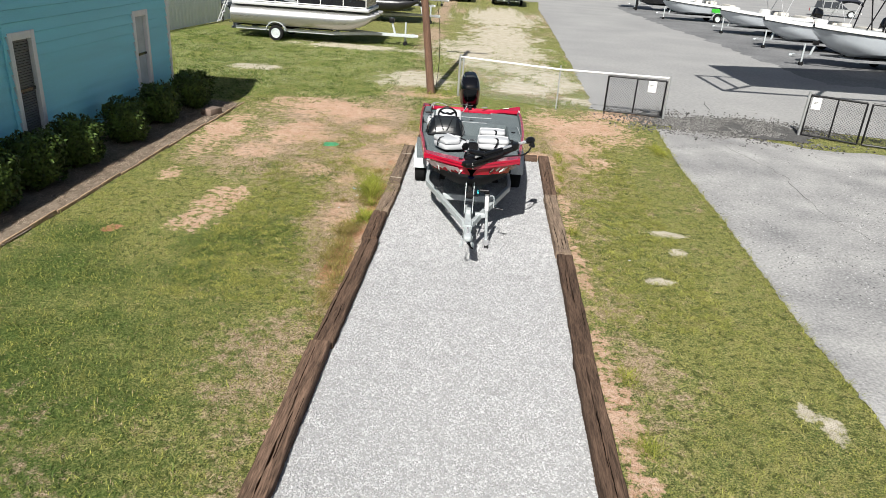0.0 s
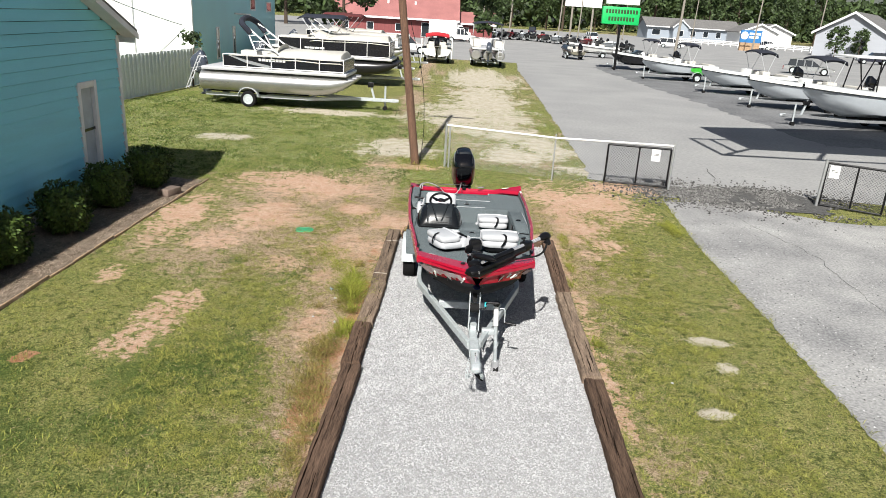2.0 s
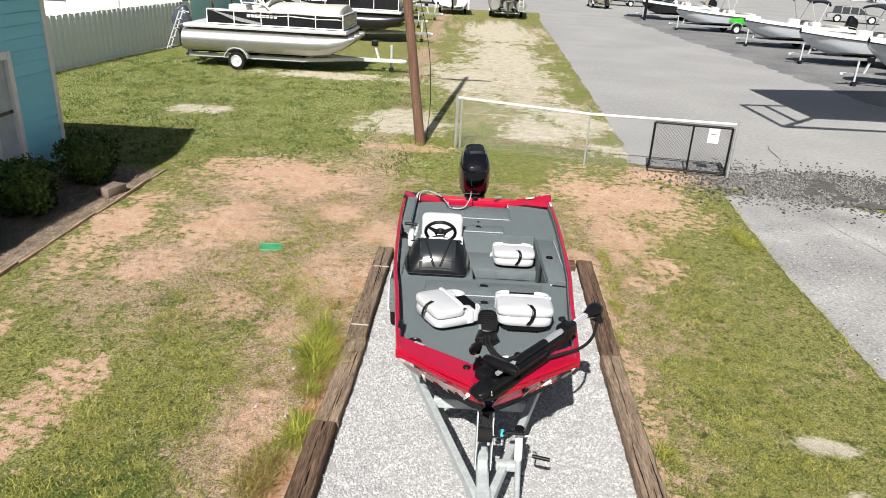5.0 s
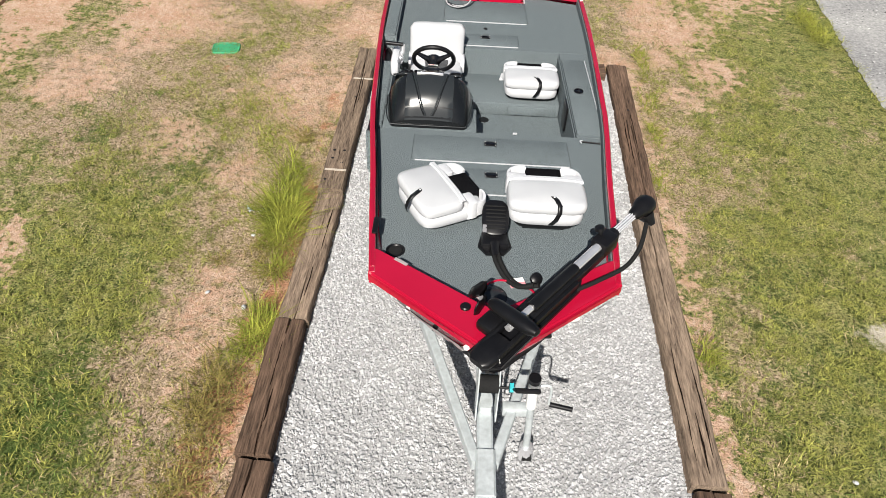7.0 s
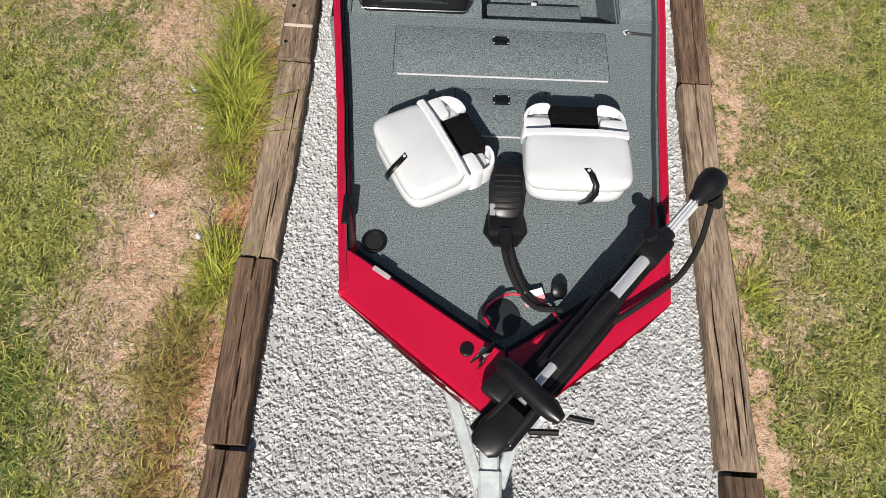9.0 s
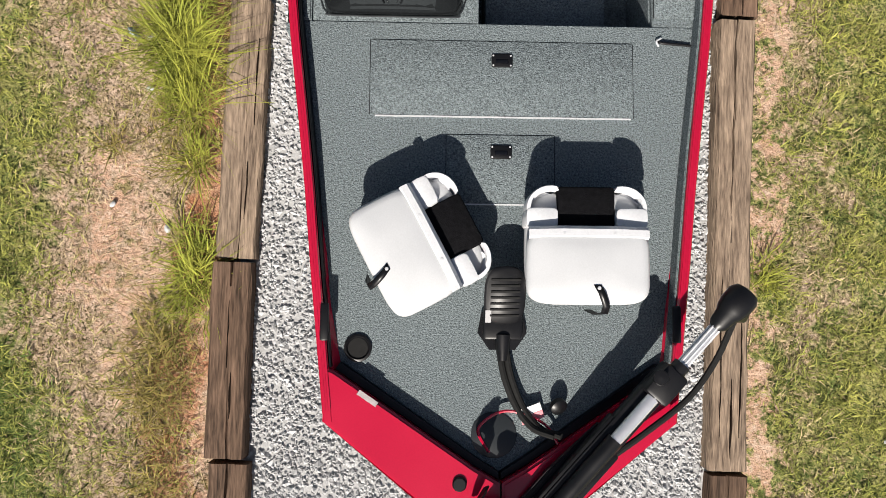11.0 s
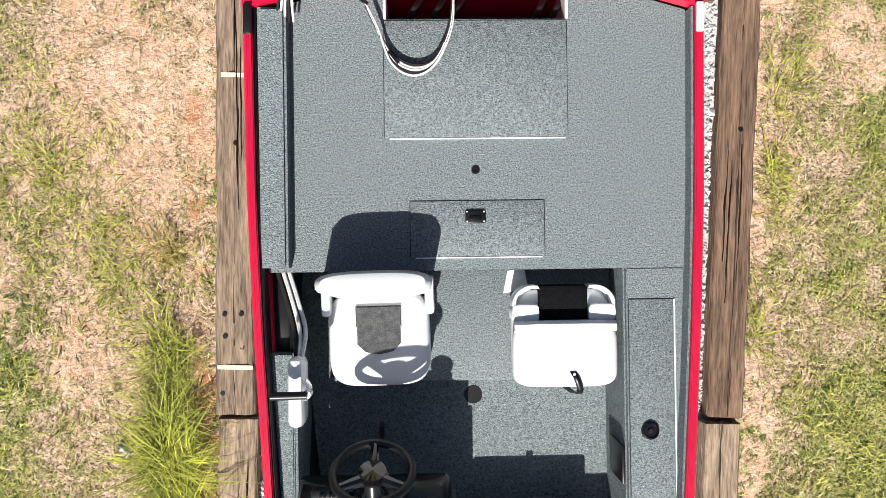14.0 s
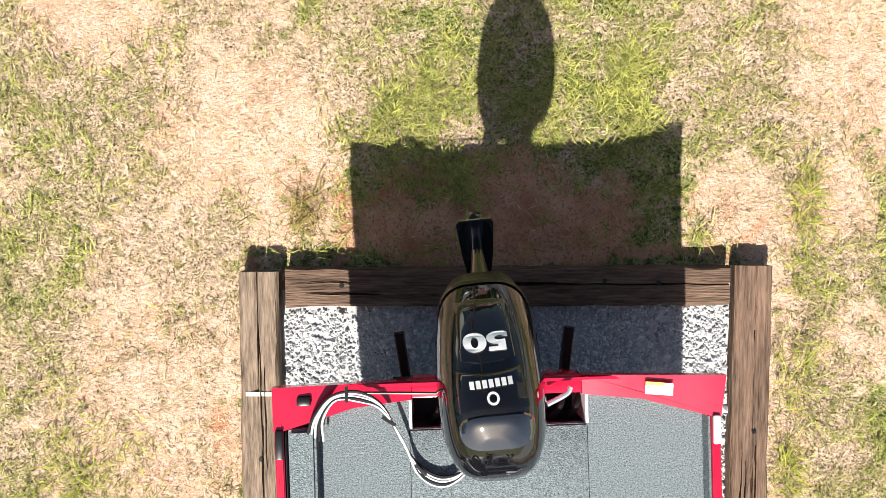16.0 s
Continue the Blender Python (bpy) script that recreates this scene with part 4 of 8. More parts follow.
for s in (-1, 1):
    for off, rad, tone in ((0.0, 0.006, CHARCOAL), (0.012, 0.004, SATIN)):
        rib = []
        for k in range(13):
            t = k / 12
            y = 10.962 + 0.235 * t
            x = s * (0.020 + off + 0.098 * t ** 0.62)
            rib.append((CX + x, B(y), console_at(y, x) + 0.006))
        part("hood_rib", tube(rib, rad, 8), tone, console)
part("binnacle", loft([[(CX + x * w, B(11.345) + y * l, z) for x, y in sup(1, 1, 20, 3)] for z, w, l in ((0.15, 0.10, 0.085), (0.21, 0.085, 0.075), (0.245, 0.07, 0.055), (0.255, 0.05, 0.035))]), SATIN, console, "raised column housing")
part("dash_tray", tube(curve([(CX - 0.27, B(11.30), 0.218), (CX - 0.20, B(11.335), 0.205), (CX - 0.10, B(11.345), 0.20)]), 0.006, 6), CHARCOAL, console)
DIAL = mat("pale_grey_dial", (0.42, 0.43, 0.44), 0.5, bump=0)
for x, y, r in ((-0.60, 11.236, 0.036), (-0.558, 11.203, 0.024), (-0.251, 11.236, 0.036)):
    gm = pose(x, B(y), 0.258, -28)
    part("gauge", lathe([(0, 0), (r, 0), (r, 0.006), (r * 0.94, 0.009), (r * 0.86, 0.007), (r * 0.85, 0.004), (0, 0.004)], gm, 24), CHARCOAL, console, "round dark-rimmed gauge")
    part("dial", lathe([(0, 0), (r * 0.82, 0), (r * 0.82, 0.001), (0, 0.001)], gm @ pose(0, 0, 0.0045), 20), DIAL, console, "pale grey dial")
    for k in range(9):
        part("tick", bx(-0.001, 0.001, r * 0.55, r * 0.74, 0, 0.0008), BLACK, console).matrix_basis = gm @ pose(0, 0, 0.0056, 0, 0, -120 + 30 * k)
    part("needle", bx(-0.0012, 0.0012, -0.004, r * 0.6, 0, 0.001), BLACK, console).matrix_basis = gm @ pose(0, 0, 0.0065, 0, 0, 70)
fd = part("fish_finder", bx(-0.095, 0.095, -0.045, 0.045, 0, 0.022, 0.008), BLACK, console, "silver-faced fish finder unit")
fd.matrix_basis = pose(-0.43, B(11.226), 0.268, -16)
part("finder_face", bx(-0.092, 0.092, -0.050, -0.034, 0.004, 0.024, 0.002), CHROME, console).matrix_basis = fd.matrix_basis.copy()
part("finder_display", bx(-0.050, 0.080, -0.028, 0.038, 0.0221, 0.0235, 0.0005), GLOSS, console).matrix_basis = fd.matrix_basis.copy()
for k in range(3):
    part("switch", bx(-0.625 + 0.035 * k, -0.60 + 0.035 * k, B(11.405), B(11.422), 0.185, 0.20, 0.003), GLOSS, console, "rocker switch")
part("switch_panel", bx(-0.66, -0.52, B(11.385), B(11.43), 0.13, 0.187, 0.008), BLACK, console)
part("drink_holder", lathe([(0.036, 0), (0.048, 0), (0.05, 0.012), (0.042, 0.018), (0.034, 0.012), (0.034, 0.002), (0, 0.002)], pose(-0.25, B(11.335), 0.207, -14), 26), BLACK, console, "round black drink holder")
part("column", lathe([(0, 0), (0.072, 0), (0.068, 0.05), (0.055, 0.10), (0.035, 0.13), (0.03, 0.20), (0, 0.20)], pose(-0.418, B(11.33), 0.155, -60), 20), SATIN, console)
part("column_label", bx(-0.035, 0.035, -0.012, 0.012, 0, 0.003), LABEL, console, "white and red warning label").matrix_basis = pose(-0.418, B(11.40), 0.255, -22)
part("label_stripe", bx(-0.033, 0.005, -0.010, -0.003, 0.003, 0.0045), RED, console).matrix_basis = pose(-0.418, B(11.40), 0.255, -22)
WH = pose(-0.418, B(11.515), 0.245, -60)
part("steering_wheel", tube([WH @ Vector((0.148 * math.cos(a), 0.148 * math.sin(a), 0)) for a in [2 * math.pi * k / 36 for k in range(37)]], 0.0165, 10), BLACK, console, "black three-spoke steering wheel")
for a in (90, 210, 330):
    part("spoke", tube([WH @ Vector((0.02 * math.cos(radians(a)), 0.02 * math.sin(radians(a)), -0.02)), WH @ Vector((0.145 * math.cos(radians(a)), 0.145 * math.sin(radians(a)), 0))], [0.026, 0.013], 8), GLOSS, console)
part("hub", lathe([(0, -0.035), (0.045, -0.035), (0.060, -0.01), (0.052, 0.008), (0, 0.014)], WH, 24), GLOSS, console)

# ---- throttle and its cables ----
throttle = part("throttle", bx(-0.755, -0.69, B(11.655), B(11.93), 0.012, 0.155, 0.03), SHELL, boat, "pale grey throttle control with a black grip")
part("lever", tube([(-0.69, B(11.80), 0.11), (-0.665, B(11.80), 0.16), (-0.665, B(11.80), 0.215)], 0.015, 8), ALU, throttle)
part("grip", tube([(-0.665, B(11.80), 0.215), (-0.80, B(11.80), 0.225)], 0.016, 10), BLACK, throttle)
part("pivot", lathe([(0, 0), (0.045, 0), (0.045, 0.012), (0.02, 0.03), (0, 0.03)], pose(-0.695, B(11.80), 0.10, 0, 90), 20), CHROME, throttle)
for k, dx in enumerate((-0.035, -0.012, 0.012)):
    part("cable", tube(curve([(-0.715 + dx * 0.5, B(11.92), 0.06), (-0.72 + dx, B(12.02), -0.02), (-0.75 + dx, B(12.14), -0.03), (-0.79 + dx, B(12.27), -0.04)]), 0.009, 6), CABLE if k else RUBBER, boat)
for k in range(5):
    d = 0.011 * k
    part("control_cable", tube(curve([(-0.80 + d * 1.6, B(13.27), 0.05), (-0.765 + d, B(13.37), 0.11), (-0.69 + d * 0.6, B(13.465 - d * 0.3), 0.125), (-0.58 + d * 0.3, B(13.485 - d), 0.115), (-0.48, B(13.42 - d * 0.5), 0.09),
                                      (-0.41 + d * 0.3, B(13.27 - d * 0.3), 0.06), (-0.34, B(13.155 - d), 0.03), (-0.25, B(13.10 - d), 0.03), (-0.16, B(13.12 - d * 0.5), 0.05), (-0.105 + d * 0.2, B(13.22), 0.13), (-0.09, B(13.36), 0.18)]), 0.0052, 6),
         CABLE if k % 3 else RUBBER, boat, "looped control cable")
for x, y, z, turn in ((-0.455, 13.35, 0.078, 55), (-0.33, 13.13, 0.03, 40), (-0.62, 13.475, 0.122, 0)):
    part("cable_tie", bx(-0.006, 0.006, -0.032, 0.032, -0.008, 0.009), BLACK, boat, "black cable tie").matrix_basis = pose(x, B(y), z, 0, 0, turn)
part("steering_tube", tube([(-0.55, B(13.475), 0.105), (0.03, B(13.455), 0.12)], 0.006, 8), BLACK, boat)
part("steering_rod", tube(curve([(0.20, B(13.40), 0.10), (0.28, B(13.44), 0.10), (0.30, B(13.47), 0.10)]), 0.011, 8), CHROME, boat)


# ---- seats ----
# mesh cloth blackened to hold the shade between the hinge arms
SHADEMESH = mat("shade_black_mesh_cloth", (0.007, 0.007, 0.008), 1.0, var=0.4, scale=60, fine=260, bump=0.3, spec=0.02)

def cushion(hx, hy, z0, z1, e=4.5, notch=0.0, crown=0.02):
    """A padded slab with a crowned top; notch cuts the hinge gap out of the back edge."""
    rings = []
    for t, s in ((0, 0.93), (0.15, 0.985), (0.45, 1.0), (0.75, 0.985), (0.93, 0.93), (1.0, 0.84)):
        rings.append([(x * s * hx, y * s * hy, z0 + (z1 - z0) * t) for x, y in sup(1, 1, 36, e)])
    rings.append([(x * 0.45 * hx, y * 0.45 * hy, z1 + crown) for x, y in sup(1, 1, 36, 3)])
    return loft(rings)


def folded_seat(m, label, low=0.0):
    """A fishing seat folded shut: cushion below, the back laid on it, hinge arms either side of the gap, and a strap."""
    # shell coloured black as the thin shadow below the cushion
    seat = part("boat_seat", cushion(0.185, 0.172, 0.035 - low, 0.07), BLACK, boat, label)
    seat.matrix_basis = BOAT_M.inverted() @ m
    part("pedestal", bx(-0.12, 0.12, -0.12, 0.12, 0.0 - low, 0.04), BLACK, seat)
    part("cushion", cushion(0.217, 0.206, 0.045, 0.128, 5.0), VINYL, seat, "pale grey vinyl cushion")
    bk = cushion(0.222, 0.137, 0.128, 0.195, 5.5, crown=0.012)
    bk.transform(pose(0, -0.068, 0))
    part("backrest", bk, VINYL, seat, "pale grey padded back folded down")
    part("welt", loft([[(-0.214, y, z), (-0.1, y + 0.003, z + 0.008), (0.1, y + 0.003, z + 0.008), (0.214, y, z)] for y, z in ((0.028, 0.185), (0.036, 0.199), (0.060, 0.197), (0.072, 0.182), (0.072, 0.13))], caps=False, closed=False), SHELL, seat, "raised white moulded hem")
    part("mesh_panel", bx(-0.105, 0.105, 0.06, 0.222, 0.06, 0.154, 0.014), SHADEMESH, seat, "dark mesh lumbar panel, blackened for the shade between the arms")
    for s in (-1, 1):
        arm = part("hinge_arm", loft([[(s * x * 0.5 + s * 0.162, 0.106 + y, z) for x, y in sup(0.118 * q, 0.037 * q, 16, 5)] for z, q in ((0.06, 1.0), (0.155, 1.0), (0.166, 0.95), (0.168, 0.85))]), SHELL, seat, "white moulded hinge arm")
        hoop = [(s * (0.130 + 0.089 * math.sin(a)), 0.142 + 0.082 * math.cos(a)) for a in [radians(v) for v in range(95, -21, -12)]]
        part("hoop", loft([[(x * 1.0, y, 0.07), (x * 1.0, y, 0.158), (x * 0.992, y - 0.002, 0.163), (0.93 * x, y - 0.014 * (1 if i > 3 else 0.2), 0.163), (0.925 * x, y - 0.016 * (1 if i > 3 else 0.2), 0.156), (0.925 * x, y - 0.016 * (1 if i > 3 else 0.2), 0.07)] for i, (x, y) in enumerate(hoop)]), SHELL, arm, "thin curved rim of the arm")
        part("inner_plate", prism([(s * 0.108, 0.10), (s * 0.205, 0.13), (s * 0.195, 0.185), (s * 0.15, 0.212), (s * 0.11, 0.19)], 0.085, 0.112, bev=0.004), SHELL, arm)
        part("screw", lathe([(0, 0), (0.006, 0), (0.005, 0.003), (0, 0.003)], pose(s * 0.09, 0.048, 0.204), 8), ALU, seat)
    st = part("strap", loft([[(0.045 + dx + sh, y, z) for dx in (-0.013, 0.013)] for y, z, sh in ((-0.135, 0.210, -0.02), (-0.165, 0.212, -0.004), (-0.21, 0.203, 0.012), (-0.235, 0.17, 0.012), (-0.24, 0.12, -0.004), (-0.225, 0.075, -0.026))], caps=False, closed=False), BLACK, seat, "black retaining strap")
    sm = st.modifiers.new("thickness", "SOLIDIFY")
    sm.thickness = 0.004
    part("snap", lathe([(0, 0), (0.007, 0), (0.005, 0.004), (0, 0.004)], pose(0.03, -0.145, 0.212), 10), ALU, seat)
    return seat


def on_deck(u, y, h, turn=0):
    return BOAT_M @ pose(u, B(y), h, 0, 0, turn)


folded_seat(on_deck(0.30, 10.01, 0.042) @ Matrix.Diagonal((1.02, 1.02, 1, 1)), "pale grey vinyl boat seat folded shut on the bow deck", 0.041)
folded_seat(on_deck(-0.315, 10.02, 0.001, -62), "pale grey vinyl boat seat folded shut, turned askew")
folded_seat(on_deck(0.37, 11.968, -0.224, 0), "pale grey vinyl passenger seat folded shut in the cockpit")
helm = part("boat_seat", cushion(0.215, 0.20, 0.01, 0.10), SHELL, boat, "open pale grey vinyl driver's seat with a dark mesh centre")
helm.matrix_basis = pose(-0.408, B(11.975), -0.215, 0, 0, 1)
part("pedestal", bx(-0.12, 0.12, -0.12, 0.12, -0.012, 0.03), BLACK, helm)
part("cushion", cushion(0.213, 0.20, 0.085, 0.155, crown=0.012), VINYL, helm, "pale grey vinyl cushion")
part("mesh_panel", prism([(-0.095, 0.14), (0.095, 0.14), (0.095, -0.02), (0.06, -0.055), (0.0, -0.067), (-0.06, -0.055), (-0.095, -0.02)], 0.158, 0.1715, bev=0.005), MESHCLOTH, helm, "dark mesh centre panel")
hb = loft([[(x * (0.225 if t else 0.21), 0.215 + y * 0.05 + t * 0.03, 0.10 + t * 0.32) for x, y in sup(1, 1, 30, 3)] for t in (0.0, 0.25, 0.55, 0.8, 0.93)]
          + [[(x * 0.20, 0.243 + y * 0.04, 0.432) for x, y in sup(1, 1, 30, 3)], [(x * 0.15, 0.244 + y * 0.02, 0.44) for x, y in sup(1, 1, 30, 3)]])
part("backrest", hb, VINYL, helm, "upright padded back")
for s in (-1, 1):
    part("hinge_arm", bx(s * 0.215 - 0.02, s * 0.215 + 0.02, 0.10, 0.26, 0.07, 0.19, 0.015), SHELL, helm)
# added pale plate, standing for the lit hinge arm of the seat
part("pale_hinge_piece", prism([(0.13, B(12.15)), (0.24, B(12.17)), (0.225, B(12.26)), (0.15, B(12.25))], -0.224, -0.205), SHELL, boat, "pale grey piece standing for the passenger seat's lit hinge arm")


# ---- trolling motor, foot pedal ----
pedal = thing("foot_pedal", "black ribbed trolling motor foot pedal on the bow deck", "pedal", on_deck(0.01, 9.74, 0.001))
part("base", bx(-0.075, 0.075, -0.075, 0.05, 0, 0.05, 0.012), BLACK, pedal)
part("base_wing", prism([(-0.095, -0.05), (-0.05, -0.115), (0.05, -0.115), (0.095, -0.05), (0.08, 0.03), (-0.08, 0.03)], 0, 0.022, bev=0.005), BLACK, pedal)
tr = part("treadle", loft([[(x * 0.078, 0.125 + y * 0.115, z) for x, y in sup(1, 1, 28, 3)] for z in (0.0, 0.012)] + [[(x * 0.070, 0.125 + y * 0.107, 0.018) for x, y in sup(1, 1, 28, 3)]]), BLACK, pedal, "tilted ribbed foot plate")
tr.matrix_basis = pose(0, -0.02, 0.055, 22)
for k in range(7):
    part("rib", bx(-0.055, 0.055, 0.045 + 0.024 * k, 0.054 + 0.024 * k, 0.017, 0.022, 0.002), RUBBER, tr)
part("side_label", bx(-0.072, -0.05, 0.02, 0.07, 0.0175, 0.020), mat("grey_decal", (0.2, 0.2, 0.21), 0.4, bump=0), tr)
part("cable_boot", lathe([(0, 0), (0.034, 0), (0.028, 0.05), (0.018, 0.10), (0, 0.10)], pose(0.0, -0.055, 0.03, 90), 14), BLACK, pedal)
for dx in (-0.012, 0.014):
    part("cable", tube(curve([(dx, -0.12, 0.03), (dx + 0.02, -0.22, 0.03), (dx + 0.065, -0.33, 0.03), (dx + 0.125, -0.405, 0.05), (dx + 0.20, -0.43, 0.09)]), 0.013, 8), RUBBER, pedal)

A, Cc = Vector((0.16, 8.84, 1.33)), Vector((1.04, 9.85, 1.39))      # mount foot over the stem, head outboard
ax = (Cc - A).normalized()
sd = Vector((ax.y, -ax.x, 0)).normalized()
TM = Matrix.Translation(A) @ Matrix((sd, ax, sd.cross(ax))).transposed().to_4x4() @ Matrix.Diagonal((1, 1, 0.84, 1))       # local y runs along the shaft
troll = thing("trolling_motor", "black bow-mounted trolling motor stowed across the bow", "trolling motor", TM)
part("mount_plate", prism([(-0.085, -0.06), (0.03, -0.09), (0.085, -0.02), (0.075, 0.62), (0.03, 0.70), (-0.06, 0.66), (-0.085, 0.4)], -0.085, -0.055, bev=0.006), BLACK, troll)
part("mount_rail", bx(-0.06, -0.035, -0.02, 0.72, -0.06, 0.0, 0.008), BLACK, troll)
part("mount_rail", bx(0.04, 0.065, -0.02, 0.62, -0.06, 0.0, 0.008), BLACK, troll)
part("mount_nose", loft([[(x * w, yy + 0.0, z * h - 0.03) for x, z in sup(1, 1, 18, 3)] for yy, w, h in ((-0.10, 0.04, 0.02), (-0.08, 0.06, 0.03), (-0.02, 0.07, 0.036), (0.09, 0.06, 0.03))]), BLACK, troll, "moulded black mount end")
bars(troll, pose(0.072, -0.02, -0.012, 0, 80, 90), [(0.0, 0, 0.045, 0.016), (0.055, 0, 0.05, 0.016)], LABEL)
part("shaft", tube([(0, 0.12, 0.03), (0, 1.28, 0.03)], 0.0185, 12), CHROME, troll, "bright steel shaft")
for a in range(8):
    part("shaft_rib", tube([(0.019 * math.cos(a * 0.785), 0.99, 0.03 + 0.019 * math.sin(a * 0.785)), (0.019 * math.cos(a * 0.785), 1.2, 0.03 + 0.019 * math.sin(a * 0.785))], 0.0045, 5), ALU, troll)
part("shaft_sleeve", tube([(0, 0.30, 0.03), (0, 0.66, 0.03)], 0.031, 12), BLACK, troll)
part("arm", bx(-0.05, 0.045, 0.22, 0.95, -0.055, 0.012, 0.014), BLACK, troll, "black gator arm")
clamp = part("clamp", bx(-0.05, 0.05, 0.86, 0.99, -0.04, 0.07, 0.016), BLACK, troll, "black depth collar with a knob")
part("collar", tube([(0, 0.98, 0.03), (0, 1.02, 0.03)], 0.032, 14), BLACK, clamp)
part("sleeve", tube([(0, 0.66, 0.034), (0, 0.87, 0.034)], 0.0245, 14), CHROME, clamp, "bright ribbed sleeve")
part("knob", lathe([(0, 0), (0.012, 0), (0.012, 0.03), (0.028, 0.035), (0.026, 0.055), (0, 0.058)], pose(-0.03, 0.93, 0.06, 0, -20), 12), BLACK, clamp)
head = part("head", loft([[(x * w, yy, z * w + 0.03) for x, z in sup(1, 1, 20, 2.2)] for yy, w in ((1.19, 0.02), (1.21, 0.034), (1.25, 0.04), (1.27, 0.05), (1.30, 0.057), (1.345, 0.057), (1.365, 0.045), (1.372, 0.02))]), BLACK, troll, "rounded black motor head")
part("head_bell", lathe([(0, 0), (0.05, 0), (0.03, 0.045), (0.018, 0.07), (0, 0.07)], pose(0.03, 1.30, -0.02, 0, 130), 14), BLACK, head)
part("coil_cord", tube(curve([(0.06, 1.27, -0.05), (0.12, 1.12, -0.09), (0.14, 0.95, -0.10), (0.10, 0.75, -0.08), (0.06, 0.6, -0.06)]), 0.0125, 8), RUBBER, troll, "thick black power cord")
lower = part("lower_unit", lathe([(0, -0.17), (0.015, -0.167), (0.032, -0.15), (0.039, -0.11), (0.041, 0.06), (0.036, 0.10), (0.022, 0.135), (0, 0.14)], pose(0.01, 0.16, 0.09) @ pose(0, 0, 0, 0, 82, -4), 20), BLACK, troll, "torpedo-shaped black motor")
part("hub_nut", lathe([(0, 0), (0.016, 0), (0.013, 0.03), (0, 0.035)], pose(-0.20, 0.16, 0.065) @ pose(0, 0, 0, 0, -98, -4), 10), CHROME, lower)
for a in (20, 200):
    bl = part("blade", loft([[(c * w, r, 0.012 * c * (1 - r * 4)) for c in (-1, -0.4, 0.4, 1)] for r, w in ((0.015, 0.02), (0.05, 0.05), (0.10, 0.058), (0.135, 0.028))], caps=False, closed=False), BLACK, lower)
    bl.matrix_basis = pose(-0.205, 0.155, 0.065, 0, 90, 0) @ pose(0, 0, 0, 0, 0, a + 80)
    bl.modifiers.new("thickness", "SOLIDIFY").thickness = 0.006
part("bracket", bx(-0.15, -0.05, 0.06, 0.20, -0.06, 0.02, 0.02), BLACK, troll)
wl = part("power_lead", tube(curve([(0.16, 9.24, 1.18), (0.12, 9.33, 1.185), (0.22, 9.40, 1.20), (0.36, 9.36, 1.21), (0.42, 9.28, 1.22)]), 0.006, 6), RED, boat, "red power lead")
wl.matrix_parent_inverse = BOAT_M.inverted()
tag = part("tag", bx(-0.045, 0.045, -0.03, 0.03, 0, 0.003), LABEL, boat, "pink and white tag")
tag.matrix_basis = pose(0.12, B(9.385), 0.03, 10, 5, 20)
part("tag_stripe", bx(-0.045, 0.045, -0.03, 0.0, 0.003, 0.0045), mat("pink_print", (0.75, 0.25, 0.28), 0.6, bump=0), tag)
part("plug", lathe([(0, 0), (0.032, 0), (0.034, 0.02), (0.02, 0.03), (0, 0.03)], pose(0.22, B(9.42), 0.03, 30, 20), 14), BLACK, boat)

# ---- outboard ----
MO = pose(0.157, 13.70, 1.04, 0, 0, 4)
motor = thing("outboard_motor", "gloss black outboard engine tilted up on the transom", "outboard motor", MO)
TILT_M = pose(0, 0.02, 0.0, 38, -4)


def cowl_ring(s, hw, hl, shift=0.0, e=3.4):
    return [TILT_M @ Vector((x * hw * 1.17 * (1.0 - 0.17 * max(0, y) - 0.07 * max(0, -y)), 0.12 + shift + y * hl * (0.95 if y > 0 else 0.82), s)) for x, y in sup(1, 1, 36, e)]


cowl = part("cowl", loft([cowl_ring(0.165, 0.165, 0.315), cowl_ring(0.30, 0.172, 0.316, -0.008), cowl_ring(0.42, 0.170, 0.302, -0.022), cowl_ring(0.52, 0.162, 0.283, -0.036), cowl_ring(0.575, 0.152, 0.266, -0.043),
                          cowl_ring(0.625, 0.134, 0.238, -0.047), cowl_ring(0.655, 0.11, 0.20, -0.048), cowl_ring(0.672, 0.07, 0.13, -0.048), cowl_ring(0.676, 0.03, 0.05, -0.048)]), GLOSS, motor, "gloss black engine cowl")
part("cowl_seam", loft([cowl_ring(0.155, 0.168, 0.319), cowl_ring(0.175, 0.170, 0.321)], caps=False), BLACK, cowl)
part("lower_cowl", loft([cowl_ring(-0.06, 0.07, 0.12), cowl_ring(0.0, 0.10, 0.19), cowl_ring(0.05, 0.115, 0.24), cowl_ring(0.08, 0.145, 0.285), cowl_ring(0.165, 0.165, 0.315)]), BLACK, motor, "matt black lower cowl")
part("midsection", loft([[TILT_M @ Vector((x * w, 0.10 + y * l + sh, s)) for x, y in sup(1, 1, 20, 2.4)] for s, w, l, sh in ((0.0, 0.066, 0.12, 0.04), (-0.12, 0.040, 0.10, 0.06), (-0.26, 0.026, 0.085, 0.07), (-0.34, 0.022, 0.085, 0.07))]), GLOSS, motor, "black drive leg")
part("anti_vent_plate", prism([(-0.072, 0.225), (0.072, 0.225), (0.080, 0.205), (0.066, 0.04), (0.045, -0.09), (-0.045, -0.09), (-0.066, 0.04), (-0.080, 0.205)], -0.01, 0.004, bev=0.003), DOME, motor, "gloss black flared plate").matrix_basis = TILT_M @ pose(0, 0.11, -0.28, -8)
